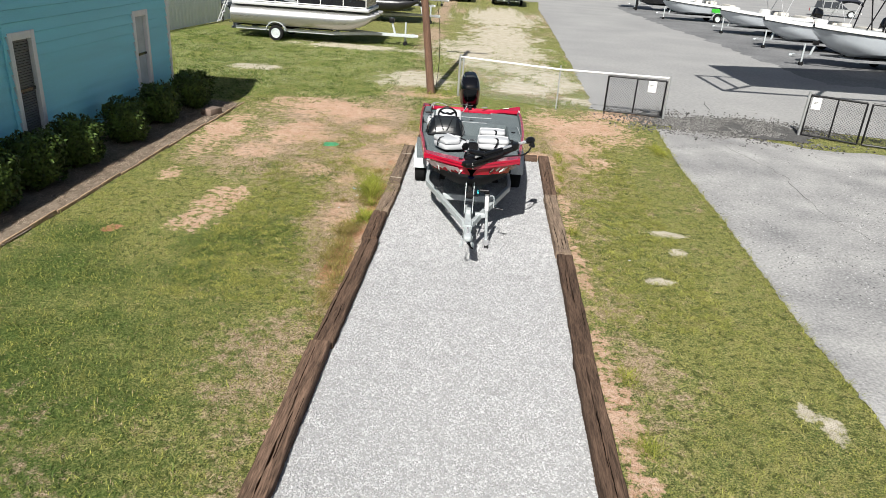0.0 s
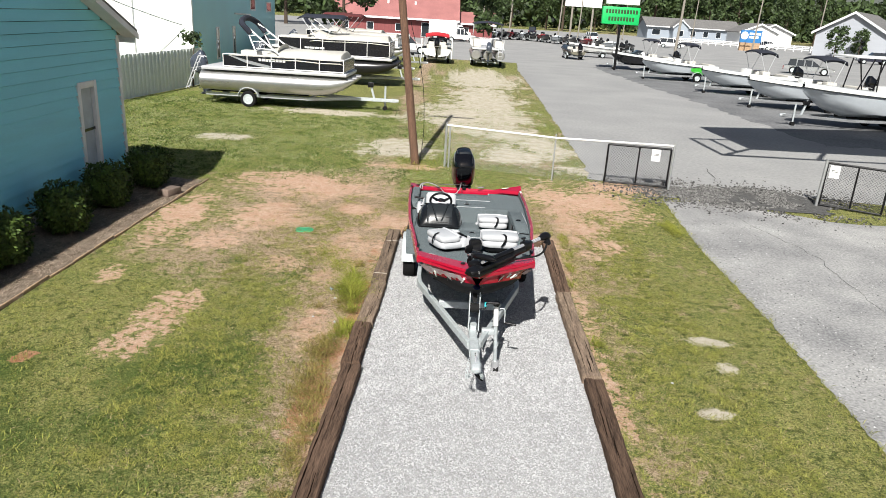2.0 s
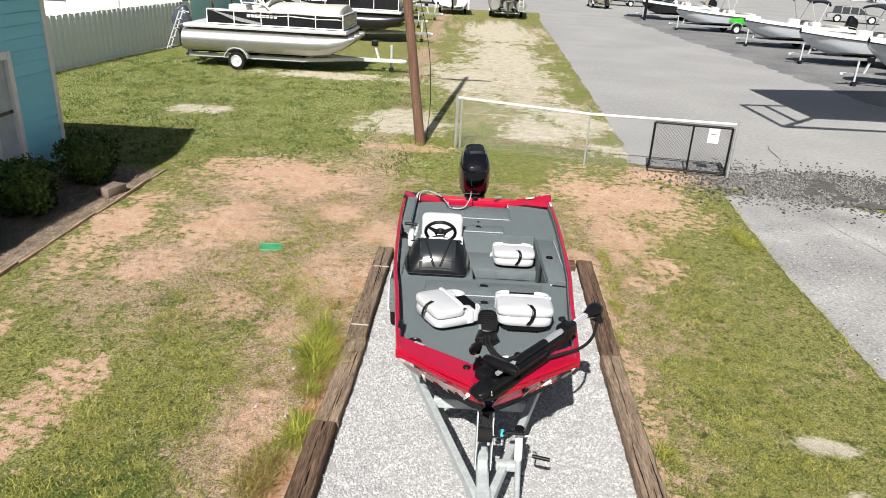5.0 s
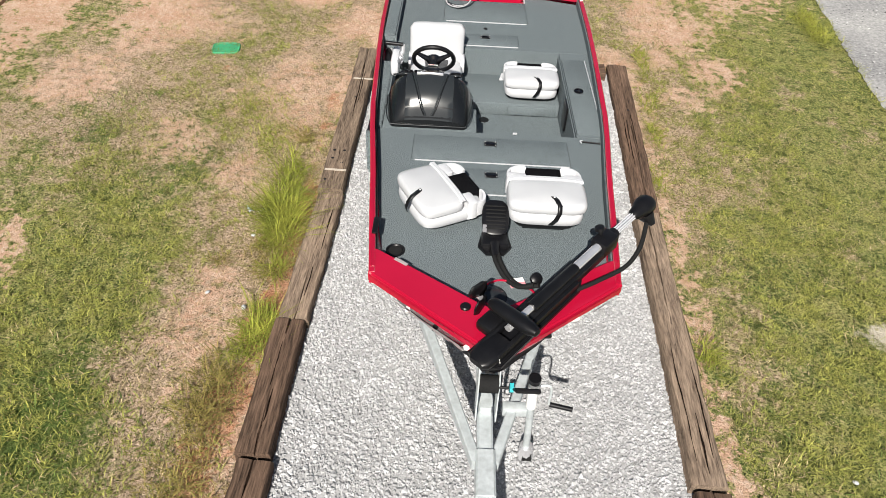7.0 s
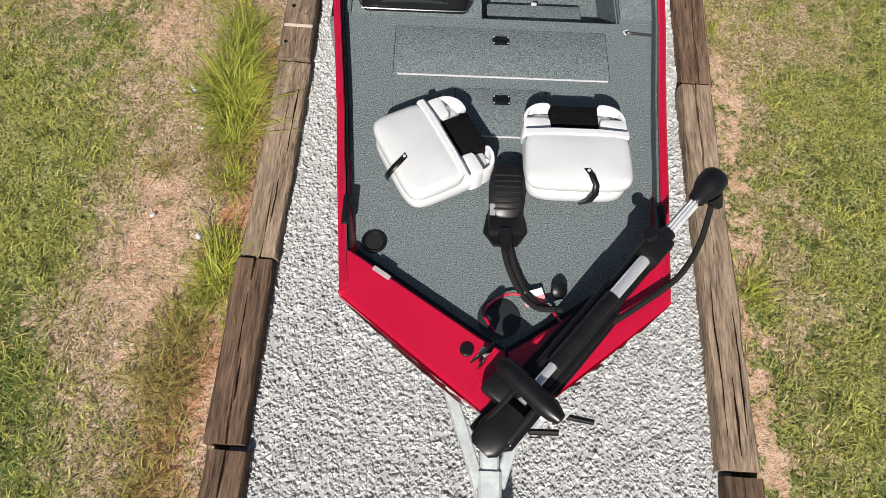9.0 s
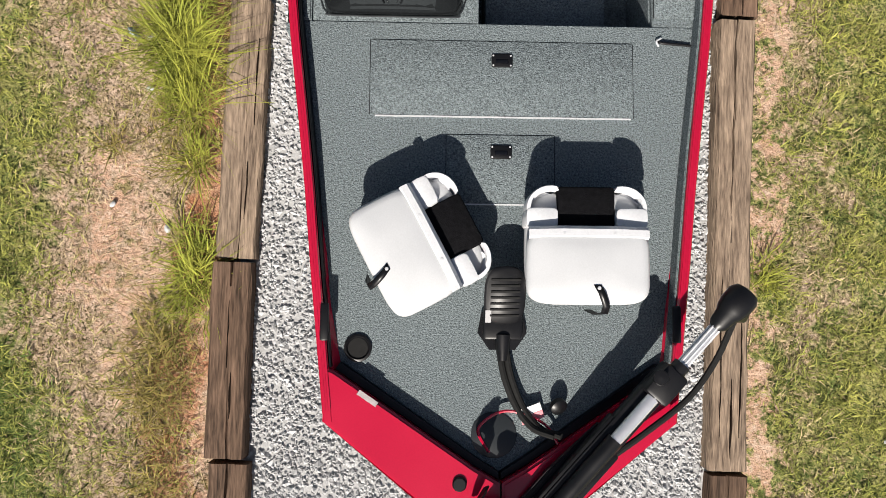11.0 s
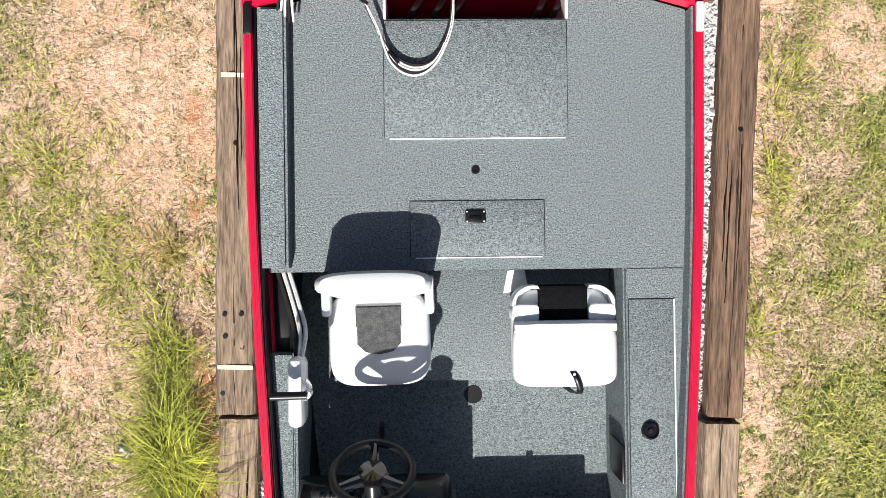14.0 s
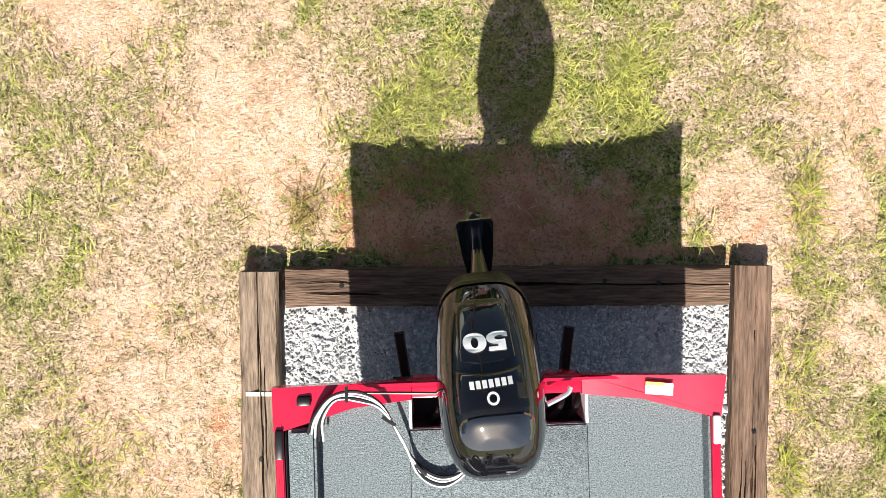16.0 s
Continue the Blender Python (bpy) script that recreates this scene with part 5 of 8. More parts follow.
gear = part("gearcase", lathe([(0, -0.20), (0.02, -0.18), (0.04, -0.10), (0.045, 0.05), (0.04, 0.15), (0, 0.17)], TILT_M @ pose(0, 0.10, -0.44, -90), 16), GLOSS, motor)
part("skeg", prism([(-0.10, -0.02), (0.10, -0.02), (0.06, 0.10), (-0.02, 0.10)], -0.006, 0.006), GLOSS, gear).matrix_basis = TILT_M @ pose(0, 0.12, -0.46) @ pose(0, 0, 0, 90, 0, 90) @ pose(0, 0, 0, 180)
part("clamp_bracket", bx(-0.12, -0.07, -0.22, -0.02, -0.40, 0.02, 0.012), BLACK, motor)
part("clamp_bracket", bx(0.07, 0.12, -0.22, -0.02, -0.40, 0.02, 0.012), BLACK, motor)
part("swivel_tube", tube([(-0.13, -0.10, 0.0), (0.13, -0.10, 0.0)], 0.03, 12), BLACK, motor)
part("steer_arm", bx(-0.03, 0.03, -0.26, 0.0, 0.0, 0.04, 0.01), BLACK, motor)


def cowl_panel(name, m, outline_pts, lift, label, edge=0.007, flat=0.0):
    """A raised moulding laid on the cowl: the outline (x, y) in the plane of m, pressed onto the skin from +z of m."""
    bpy.context.view_layer.update()
    out = (m.to_3x3() @ Vector((0, 0, 1))).normalized()
    top_y = max((m @ Vector((0, p[1], 0))).y for p in outline_pts)
    cx = sum(p[0] for p in outline_pts) / len(outline_pts)
    cy = sum(p[1] for p in outline_pts) / len(outline_pts)
    rings = []
    for q in (1.0, 0.0, 0.8, 0.6, 0.4, 0.2, 0.04):
        ring = []
        for x, y in outline_pts:
            d = math.hypot(x - cx, y - cy)
            f = q if q not in (0.0,) else 1.0 - edge / d
            p = m @ Vector((cx + (x - cx) * f, cy + (y - cy) * f, 0))
            ok, at, _, _ = cowl.ray_cast(p + out * 0.3, -out)
            ring.append((at if ok else p) + out * (-0.002 if q == 1.0 else lift + flat * (top_y - (m @ Vector((0, cy + (y - cy) * f, 0))).y)))
        rings.append(ring)
    return part(name, loft(rings), DOME if flat > 0.15 else GLOSS, cowl, label)


def drape(me, m):
    """Lays flat lettering onto the curved cowl; the letters face +z of m."""
    bpy.context.view_layer.update()
    out = (m.to_3x3() @ Vector((0, 0, 1))).normalized()
    for v in me.vertices:
        lift = 0.009 + (0.002 if v.co.z > 0 else 0.0)
        p = m @ Vector((v.co.x, v.co.y, 0.0))
        ok, at, _, _ = cowl.ray_cast(p + out * 0.3, -out)
        if ok:
            v.co = m.inverted() @ (at + out * lift)


UP_M = pose(-0.04, 0, 0.75)
cowl_panel("aft_panel", UP_M, [(-0.095, 0.19), (-0.05, 0.195), (0.0, 0.197), (0.05, 0.195), (0.088, 0.19), (0.090, 0.12), (0.092, 0.06), (0.094, 0.008), (0.05, 0.0), (0.0, -0.004), (-0.05, -0.002), (-0.092, 0.004), (-0.094, 0.06), (-0.095, 0.12)], 0.006, "raised gloss panel behind the number")
cowl_panel("crown_panel", UP_M, [(-0.112, -0.022), (-0.05, -0.028), (0.0, -0.03), (0.05, -0.026), (0.106, -0.018), (0.112, -0.06), (0.118, -0.11), (0.122, -0.148), (0.06, -0.142), (0.0, -0.14), (-0.06, -0.142), (-0.116, -0.150), (-0.116, -0.11), (-0.114, -0.06)], 0.009, "raised gloss panel on the crown", 0.007, 0.12)
cowl_panel("front_panel", UP_M, [(0.008 + x * 0.128, -0.222 + y * 0.068) for x, y in sup(1, 1, 28, 3.0)], 0.006, "domed gloss panel at the front of the crown", 0.007, 0.18)
NUMBER_M = pose(-0.040, 0.066, 0.75, 0, 0, 180) @ Matrix.Diagonal((1.25, 0.62, 1, 1))


def cowl_text(txt, size, y, s, roll, dy=0.0):
    cu = bpy.data.curves.new("number", "FONT")
    cu.offset = 0.005
    cu.body, cu.size, cu.extrude, cu.align_x, cu.align_y = txt, size, 0.002, "CENTER", "CENTER"
    o = new("number", cu)
    dg = bpy.context.evaluated_depsgraph_get()
    me = bpy.data.meshes.new_from_object(o.evaluated_get(dg))
    bpy.data.objects.remove(o)
    me.materials.clear()
    me.materials.append(LABEL)
    drape(me, NUMBER_M)
    ob = new("number", me)
    ob.parent = motor
    return ob


number = cowl_text("50", 0.12, 0, 0, 0)
number["label"] = "white engine number"
number.matrix_basis = NUMBER_M
MARK_M = pose(-0.043, -0.058, 0.75, 0, 0, 183)


def cowl_mark(bm, name, label):
    me = bpy.data.meshes.new(name)
    bmesh.ops.subdivide_edges(bm, edges=bm.edges[:], cuts=2, use_grid_fill=True)
    bm.to_mesh(me)
    bm.free()
    me.materials.append(LABEL)
    out = (MARK_M.to_3x3() @ Vector((0, 0, 1))).normalized()
    for v in me.vertices:
        ok, at, _, _ = cowl.ray_cast(MARK_M @ Vector((v.co.x, v.co.y, 0.0)) + out * 0.2, -out)
        if ok:
            v.co = at + out * (0.0135 + 0.13 * max(0.0, -0.018 - at.y) + 0.5 * v.co.z)
    ob = new(name, me)
    ob.parent = cowl
    ob["label"] = label


for k in range(7):
    cowl_mark(bx(-0.072 + 0.021 * k, -0.072 + 0.021 * k + 0.015, -0.012, 0.011, 0, 0.002), "lettering", "white maker's lettering")
ring = bmesh.new()
for k in range(20):
    a, b = 2 * math.pi * k / 20, 2 * math.pi * (k + 1) / 20
    ring.faces.new([ring.verts.new((q * math.cos(w), q * math.sin(w) + 0.043, 0.002)) for q, w in ((0.013, a), (0.020, a), (0.020, b), (0.013, b))])
cowl_mark(ring, "emblem", "small round white emblem")

# ---- boat trailer ----
trailer = thing("boat_trailer", "galvanised steel boat trailer parked on the gravel", "trailer", pose(0.2, 0, 0))
ZT = 0.50


def beam(pts, w, h, parent, material=GALV, name="beam", label=""):
    """A box-section bar along points, standing upright."""
    pts = [Vector(p) for p in pts]
    rings = []
    for i, p in enumerate(pts):
        d = (pts[min(i + 1, len(pts) - 1)] - pts[max(i - 1, 0)]).normalized()
        s = d.cross(Vector((0, 0, 1)))
        s = s.normalized() if s.length > 0.01 else Vector((1, 0, 0))
        u = s.cross(d)
        b = min(w, h) * 0.12
        q = [(-w / 2, -h / 2 + b), (-w / 2, h / 2 - b), (-w / 2 + b, h / 2), (w / 2 - b, h / 2), (w / 2, h / 2 - b), (w / 2, -h / 2 + b), (w / 2 - b, -h / 2), (-w / 2 + b, -h / 2)]
        rings.append([p + s * a + u * c for a, c in q])
    return part(name, loft(rings), material, parent, label)


beam([(0, 8.38, ZT), (0, 9.35, ZT)], 0.085, 0.085, trailer, name="tongue")
beam([(0, 8.52, ZT), (0, 8.78, ZT)], 0.105, 0.105, trailer, name="tongue_sleeve")
for s in (-1, 1):
    beam([(s * 0.045, 8.72, ZT - 0.01), (s * 0.64, 10.55, ZT - 0.06), (s * 0.66, 10.8, ZT - 0.07), (s * 0.66, 13.1, ZT - 0.12)], 0.055, 0.085, trailer, name="side_rail")
    beam([(s * 0.42, 10.6, ZT + 0.02), (s * 0.42, 13.4, ZT - 0.03)], 0.09, 0.05, trailer, RUBBER, "bunk", "carpeted bunk board")
    beam([(s * 0.40, 13.38, 0.42), (s * 0.43, 13.62, 0.44)], 0.05, 0.05, trailer, BLACK, "light_bracket")
    wh = part("wheel", lathe([(0.12, -0.085), (0.29, -0.085), (0.305, -0.06), (0.305, 0.06), (0.29, 0.085), (0.19, 0.085), (0.17, 0.05), (0.06, 0.05), (0.05, 0.08), (0.0, 0.08)], pose(s * 0.84, 12.02, 0.31, 0, s * 90), 30), RUBBER, trailer, "black trailer tyre")
    part("rim", lathe([(0.0, 0.06), (0.055, 0.085), (0.06, 0.055), (0.16, 0.055), (0.178, 0.088), (0.188, 0.086), (0.17, 0.04), (0, 0.04)], pose(s * 0.84, 12.02, 0.31, 0, s * 90), 24), GALV, wh)
    fr = [[(s * (0.735 + o), 12.02 + 0.36 * math.cos(a) * k, 0.31 + 0.36 * math.sin(a) * k) for o, k in ((0, 1), (0.02, 1.02), (0.20, 1.02), (0.215, 0.99), (0.215, 0.94), (0.205, 0.97), (0.01, 0.98))] for a in [radians(q) for q in range(40, 176, 9)]]
    part("fender", loft(fr), GALV, trailer, "bright metal fender")
    part("guide_post", tube([(s * 0.66, 13.0, 0.40), (s * 0.66, 13.02, 0.46)], 0.02, 8), GALV, trailer)
beam([(-0.38, 9.84, ZT - 0.02), (0.38, 9.84, ZT - 0.02)], 0.05, 0.09, trailer, name="cross_member")
beam([(-0.66, 12.02, 0.33), (0.66, 12.02, 0.33)], 0.06, 0.06, trailer, name="axle")
beam([(-0.66, 13.05, ZT - 0.12), (0.66, 13.05, ZT - 0.12)], 0.05, 0.08, trailer, name="cross_member")
# coupler, chains
coupler = part("coupler", loft([[(x * w, yy, ZT + 0.02 + z * h) for x, z in sup(1, 1, 18, 3)] for yy, w, h in ((8.10, 0.025, 0.02), (8.12, 0.048, 0.035), (8.20, 0.056, 0.042), (8.30, 0.045, 0.038), (8.42, 0.048, 0.045))]), GALV, trailer, "cast trailer coupler")
part("latch_lever", tube([(0, 8.22, ZT + 0.06), (0, 8.26, ZT + 0.10), (0, 8.36, ZT + 0.085)], 0.011, 8), CHROME, coupler)
for s in (-1, 1):
    for k in range(9):
        t = k / 8
        c = Vector((s * (0.05 + 0.03 * math.sin(t * 3)), 8.48 - 0.36 * t, ZT - 0.05 - 0.10 * math.sin(t * 3.14) + 0.02 * t))
        mm = Matrix.Translation(c) @ pose(0, 0, 0, 90 * (k % 2), 0, 90 * 0)
        part("chain_link", tube([mm @ Vector((0.012 * math.cos(a), 0.026 * math.sin(a), 0)) for a in [2 * math.pi * q / 10 for q in range(11)]], 0.0045, 5), GALV, coupler)
part("wiring", tube(curve([(0.06, 8.55, ZT - 0.06), (0.03, 8.40, ZT - 0.14), (0.08, 8.25, ZT - 0.16), (0.0, 8.16, ZT - 0.05)]), 0.009, 6), RUBBER, trailer)
# winch post with roller
post = part("winch_post", loft([[(x * 0.04, 9.06 + y * 0.05 + z * 0.0, ZT + 0.04 + z) for x, y in sup(1, 1, 12, 5)] for z in (0, 0.05)]), GALV, trailer)
for s in (-1, 1):
    part("post_plate", prism([(-0.05, 0.0), (0.06, 0.0), (0.12, 0.30), (0.15, 0.46), (0.09, 0.46), (0.0, 0.26)], -0.004, 0.004, bev=0.002), GALV, post).matrix_basis = pose(s * 0.055, 9.0, ZT + 0.05) @ Matrix(((0, 0, 1, 0), (1, 0, 0, 0), (0, 1, 0, 0), (0, 0, 0, 1)))
part("winch_drum", tube([(-0.05, 9.02, 0.80), (0.05, 9.02, 0.80)], 0.05, 16), RUBBER, post, "black winch strap drum")
part("winch_strap", loft([[(x, 9.05, 0.85), (x, 9.14, 0.97)] for x in (-0.025, 0.025)], caps=False, closed=False), RUBBER, post)
part("winch_handle", tube([(0.05, 9.0, 0.80), (0.115, 9.0, 0.80), (0.12, 8.92, 0.90), (0.13, 8.90, 0.92), (0.25, 8.90, 0.92)], [0.008, 0.008, 0.008, 0.014, 0.014], 8), BLACK, post, "winch crank with a black grip")
part("crank_tag", bx(0.10, 0.12, 8.93, 8.96, 0.86, 0.90), mat("cyan_tag", (0.05, 0.5, 0.55), 0.5, bump=0), post)
part("bow_roller", tube([(-0.10, 9.16, 0.98), (0.10, 9.16, 0.98)], [0.045, 0.045], 14), BLUE, post, "blue bow roller")
# jack
jack = part("jack", tube([(0.28, 9.06, 0.13), (0.245, 9.03, 0.70)], 0.021, 14), GALV, trailer, "swivel tongue jack")
part("jack_sleeve", tube([(0.25, 9.033, 0.60), (0.238, 9.022, 0.84)], 0.029, 14), WHITE, jack)
part("jack_cap", tube([(0.238, 9.022, 0.84), (0.2375, 9.021, 0.872)], 0.034, 14), BLACK, jack)
part("jack_foot", tube([(0.285, 9.065, 0.03), (0.28, 9.06, 0.15)], [0.05, 0.038], 14), CHROME, jack)
part("jack_caster", tube([(0.262, 9.065, 0.052), (0.318, 9.065, 0.052)], 0.05, 16), RUBBER, jack)
part("jack_handle", tube(curve([(0.25, 9.02, 0.80), (0.33, 9.02, 0.80), (0.34, 9.02, 0.66), (0.345, 9.02, 0.64)]), 0.007, 6), GALV, jack)
part("handle_grip", tube([(0.345, 9.02, 0.64), (0.47, 9.0, 0.63)], 0.014, 10), BLACK, jack)
part("jack_bracket", bx(0.10, 0.26, 9.04, 9.10, 0.47, 0.54, 0.01), GALV, jack)


# ---- teal house ----
WX, Y0, Y1 = -7.05, -4.0, 16.95
house = thing("house", "teal clapboard house with white-trimmed windows", "house", kind="structure")
YL, YP, RIDGE = 9.45, 13.2, 4.7      # the gable stands between YL and Y1, a lower wing runs on from it


BLIND = mat("dim_grey_blind", (0.13, 0.14, 0.14), 0.6, var=0.15, bump=0)
WINS = [(10.83, 11.53), (15.10, 15.82), (6.3, 7.0)]
row, z = 0.19, 0.30
while z < RIDGE + 0.6:
    # each course is cut where a window stands
    top = z + row - 0.012
    ylo, yhi = (Y0, Y1) if z < 3.05 else (YL + (z - 3.05) / 0.42, Y1 - (z - 3.05) / 0.42)
    if yhi - ylo < 0.3:
        break
    cuts = [ylo]
    for a, b in sorted(WINS):
        if z < 2.17 and top > 0.40:
            cuts += [a, b]
    cuts.append(yhi)
    for a, b in zip(cuts[::2], cuts[1::2]):
        bm = loft([[(WX + 0.042, y, z), (WX + 0.006, y, top), (WX - 0.03, y, top), (WX - 0.03, y, z)] for y in (a, b)])
        part("siding_board", bm, TEAL, house, smooth=False)
    z = z + row
part("gable_wall", prism([(Y0, 0.3), (Y1 - 0.02, 0.3), (Y1 - 0.02, 3.0), (YP, 3.0 + 0.42 * (YP - YL)), (YL, 3.0), (Y0, 3.0)], 0, 0.004), GLASS, house).matrix_basis = pose(WX - 0.06, 0, 0) @ Matrix(((0, 0, 1, 0), (1, 0, 0, 0), (0, 1, 0, 0), (0, 0, 0, 1)))
part("end_wall", bx(WX - 12, WX - 0.02, Y1 - 0.12, Y1 - 0.02, 0.0, 3.1), TEAL, house)
part("foundation", bx(WX - 12, WX - 0.01, Y0, Y1 - 0.03, -0.05, 0.30), mat("grey_block", (0.30, 0.29, 0.28), 0.9), house)
part("corner_board", bx(WX - 0.10, WX + 0.045, Y1 - 0.10, Y1 + 0.015, 0.26, 3.03, 0.006), TRIM, house, "pale corner board")
for (a, b) in WINS:
    win = part("window", bx(WX - 0.05, WX - 0.035, a, b, 0.42, 2.16), GLASS, house, "tall narrow window")
    for q in ((a - 0.005, a + 0.10, 0.35, 2.24), (b - 0.10, b + 0.005, 0.35, 2.24), (a + 0.10, b - 0.10, 2.12, 2.24), (a + 0.10, b - 0.10, 0.35, 0.45)):
        part("casing", bx(WX - 0.03, WX + 0.05, *q, 0.006), TRIM, win, "white casing")
    part("sash", bx(WX - 0.033, WX - 0.005, a + 0.10, b - 0.10, 1.30, 1.35), CHARCOAL, win)
    if a < 12:
        for k in range(40):
            part("blind_slat", bx(WX - 0.033, WX - 0.02, a + 0.10, b - 0.10, 0.455 + 0.0415 * k, 0.486 + 0.0415 * k), BLIND, win)
        continue
    part("screen", bx(WX - 0.034, WX - 0.026, a + 0.16, b - 0.10, 0.45, 1.30), CURTAINPANE, win, "pale bluish pane with a curtain and its reflection in the colour")
    part("screen", bx(WX - 0.034, WX - 0.026, a + 0.16, b - 0.10, 1.35, 2.12), CURTAINPANE, win, "pale bluish pane with a curtain and its reflection in the colour")
roofm = YP


def across(strips):
    return [list(r) for r in zip(*strips)]


part("wing_roof", loft([[(WX + 0.3, y, 3.10), (WX - 6, y, 5.4), (WX - 6, y, 5.52), (WX + 0.3, y, 3.22)] for y in (Y0, YL - 0.3)]), SHINGLE, house, "grey shingle roof of the low wing")
part("conduit", tube([(WX + 0.05, 10.70, 0.3), (WX + 0.05, 10.70, 2.35)], 0.02, 8), TEAL, house, "painted pipe on the wall")
for s, ye in ((1, Y1), (-1, YL)):
    e = ye + s * 0.28
    rf = part("roof", loft(across([[(x, e, 3.12 - 0.42 * 0.28 + 0.02 + q), (x, roofm, 3.12 + 0.42 * (YP - YL) + 0.02 + q)] for q, x in ((0, WX - 12.3), (0, WX + 0.33), (0.13, WX + 0.33), (0.13, WX - 12.3))]), caps=True), SHINGLE, house, "grey shingle roof")
    part("rake_board", loft(across([[(x, e, 3.12 - 0.42 * 0.28 + q), (x, roofm, 3.12 + 0.42 * (YP - YL) + q)] for q, x in ((-0.05, WX + 0.331), (-0.05, WX + 0.355), (0.075, WX + 0.355), (0.075, WX + 0.331))]), caps=True), TRIM, rf, "white rake board")
    part("soffit", loft(across([[(x, e, 3.12 - 0.42 * 0.28 + q - 0.02), (x, roofm, 3.12 + 0.42 * (YP - YL) + q - 0.02)] for q, x in ((0, WX + 0.03), (0, WX + 0.33), (0.03, WX + 0.33), (0.03, WX + 0.03))]), caps=True), TRIM, rf)
part("fascia", bx(WX - 12.3, WX + 0.26, Y1 + 0.27, Y1 + 0.30, 2.88, 3.08), TRIM, house)
part("cable_box", bx(WX + 0.03, WX + 0.07, 9.35, 9.5, 1.6, 1.8, 0.01), BLACK, house)

sheet("planting_bed", ragged([(-5.80, 2.0), (-5.72, 8.8), (-5.62, 12.0), (-5.42, 16.6), (-5.55, 17.1), (-6.2, 17.3)], 0.03, 0.3, 8) + [(-7.02, 17.2), (-7.02, 2.0)], 0.022, MULCH, "pine straw mulch bed along the house", "mulch bed")
for k, yb in enumerate(np.arange(7.4, 16.9, 0.62)):
    x0 = -5.76 + 0.036 * (yb - 8)
    o = solid("bed_edging", bx(-0.014, 0.014, 0, 0.612, -0.03, 0.038 + 0.008 * (k % 3), 0.008), EDGING, "low terracotta-coloured bed edging", "edging", "edging of the planting bed", m=pose(x0, yb, 0, 0, 0, -2.0 + (k % 3 - 1)))
solid("splash_block", bx(-0.14, 0.14, -0.2, 0.2, 0.0, 0.15, 0.02), mat("stained_concrete", (0.17, 0.125, 0.10), 0.9, var=0.35, bump=0.3), "stained concrete block at the bed's end", "block", m=pose(-5.72, 15.8, 0.02, 0, 0, -20))


def bush(x, y, r, h, seed):
    """A clipped evergreen: short stems and a dense coat of small leaves with an uneven outline."""
    b = thing("bush", "dark green clipped boxwood bush in the mulch bed", "bush", pose(x, y, 0.02), "bushes along the house")
    g = np.random.default_rng(seed)
    bmst = bmesh.new()
    for k in range(5):
        a = k * 1.26
        tube([(0.05 * math.cos(a), 0.05 * math.sin(a), 0), (0.4 * r * math.cos(a), 0.4 * r * math.sin(a), h * 0.55)], [0.018, 0.006], 5, bmst)
    part("stem", bmst, BRANCH, b)
    n = 2600
    d = g.normal(size=(n, 3))
    d /= np.linalg.norm(d, axis=1)[:, None]
    lump = 1 + 0.16 * (vnoise(d[:, 0] * 2 + seed, d[:, 1] * 2 + d[:, 2], 1.6, seed) - 0.5) * 2
    rad = (0.72 + 0.30 * g.random(n) ** 0.6) * lump
    sq = np.sign(d) * np.abs(d) ** 0.72
    c = sq * rad[:, None] * np.array([r, r, h * 0.5]) + np.array([0, 0, h * 0.52])
    c[:, 2] = np.clip(c[:, 2], 0.05, None)
    s = 0.028 + 0.02 * g.random(n)
    u = g.normal(size=(n, 3)); u /= np.linalg.norm(u, axis=1)[:, None]
    w = np.cross(u, d); w /= np.linalg.norm(w, axis=1)[:, None] + 1e-9
    V = np.stack([c - u * s[:, None], c + w * s[:, None] * 0.5, c + u * s[:, None], c - w * s[:, None] * 0.5], 1).reshape(-1, 3)
    me = bpy.data.meshes.new("leaves")
    me.from_pydata(V.tolist(), [], (np.arange(n)[:, None] * 4 + np.arange(4)).tolist())
    me.materials.append(LEAF)
    o = new("leaves", me)
    o.parent = b
    core = part("inner_growth", lathe([(0, 0.05), (r * 0.5, 0.08), (r * 0.72, h * 0.3), (r * 0.74, h * 0.6), (r * 0.5, h * 0.86), (0, h * 0.9)], None, 14), LEAF, b)
    return b


for k, (x, y, r, h) in enumerate(((-6.34, 16.35, 0.44, 0.84), (-6.44, 14.72, 0.42, 0.82), (-6.44, 13.1, 0.42, 0.82), (-6.50, 11.4, 0.44, 0.86), (-6.54, 10.22, 0.44, 0.88), (-6.55, 9.1, 0.42, 0.95), (-6.58, 7.7, 0.42, 0.95))):
    bush(x, y, r, h, 11 + k)

solid("valve_lid", loft([[(x * q, y * q, z) for x, y in sup(0.155, 0.12, 28, 4.5)] for z, q in ((-0.03, 1.0), (0.006, 1.0), (0.014, 0.97), (0.014, 0.90), (0.010, 0.88), (0.010, 0.05))]), GREENLID, "flat green plastic valve box lid in the lawn", "lid", m=pose(-2.62, 13.98, 0.004, 0, 0, 6))


# scraps and pale pebbles lying in the dry grass
def scrap(x, y, w, l, turn, colour, label):
    bm = loft([[(-w, t * l, 0.012 + 0.02 * math.sin(5 * t)), (-0.2 * w, t * l, 0.03 + 0.012 * math.cos(7 * t)), (w, t * l, 0.010 + 0.02 * math.cos(4 * t))] for t in (-1, -0.4, 0.3, 1)], caps=False, closed=False)
    o = solid("paper_scrap", bm, mat("scrap_paper", colour, 0.8, var=0.2, scale=40, bump=0), label, "litter", "litter in the grass", m=pose(x, y, 0.012, 0, 0, turn))
    o.modifiers.new("thickness", "SOLIDIFY").thickness = 0.001


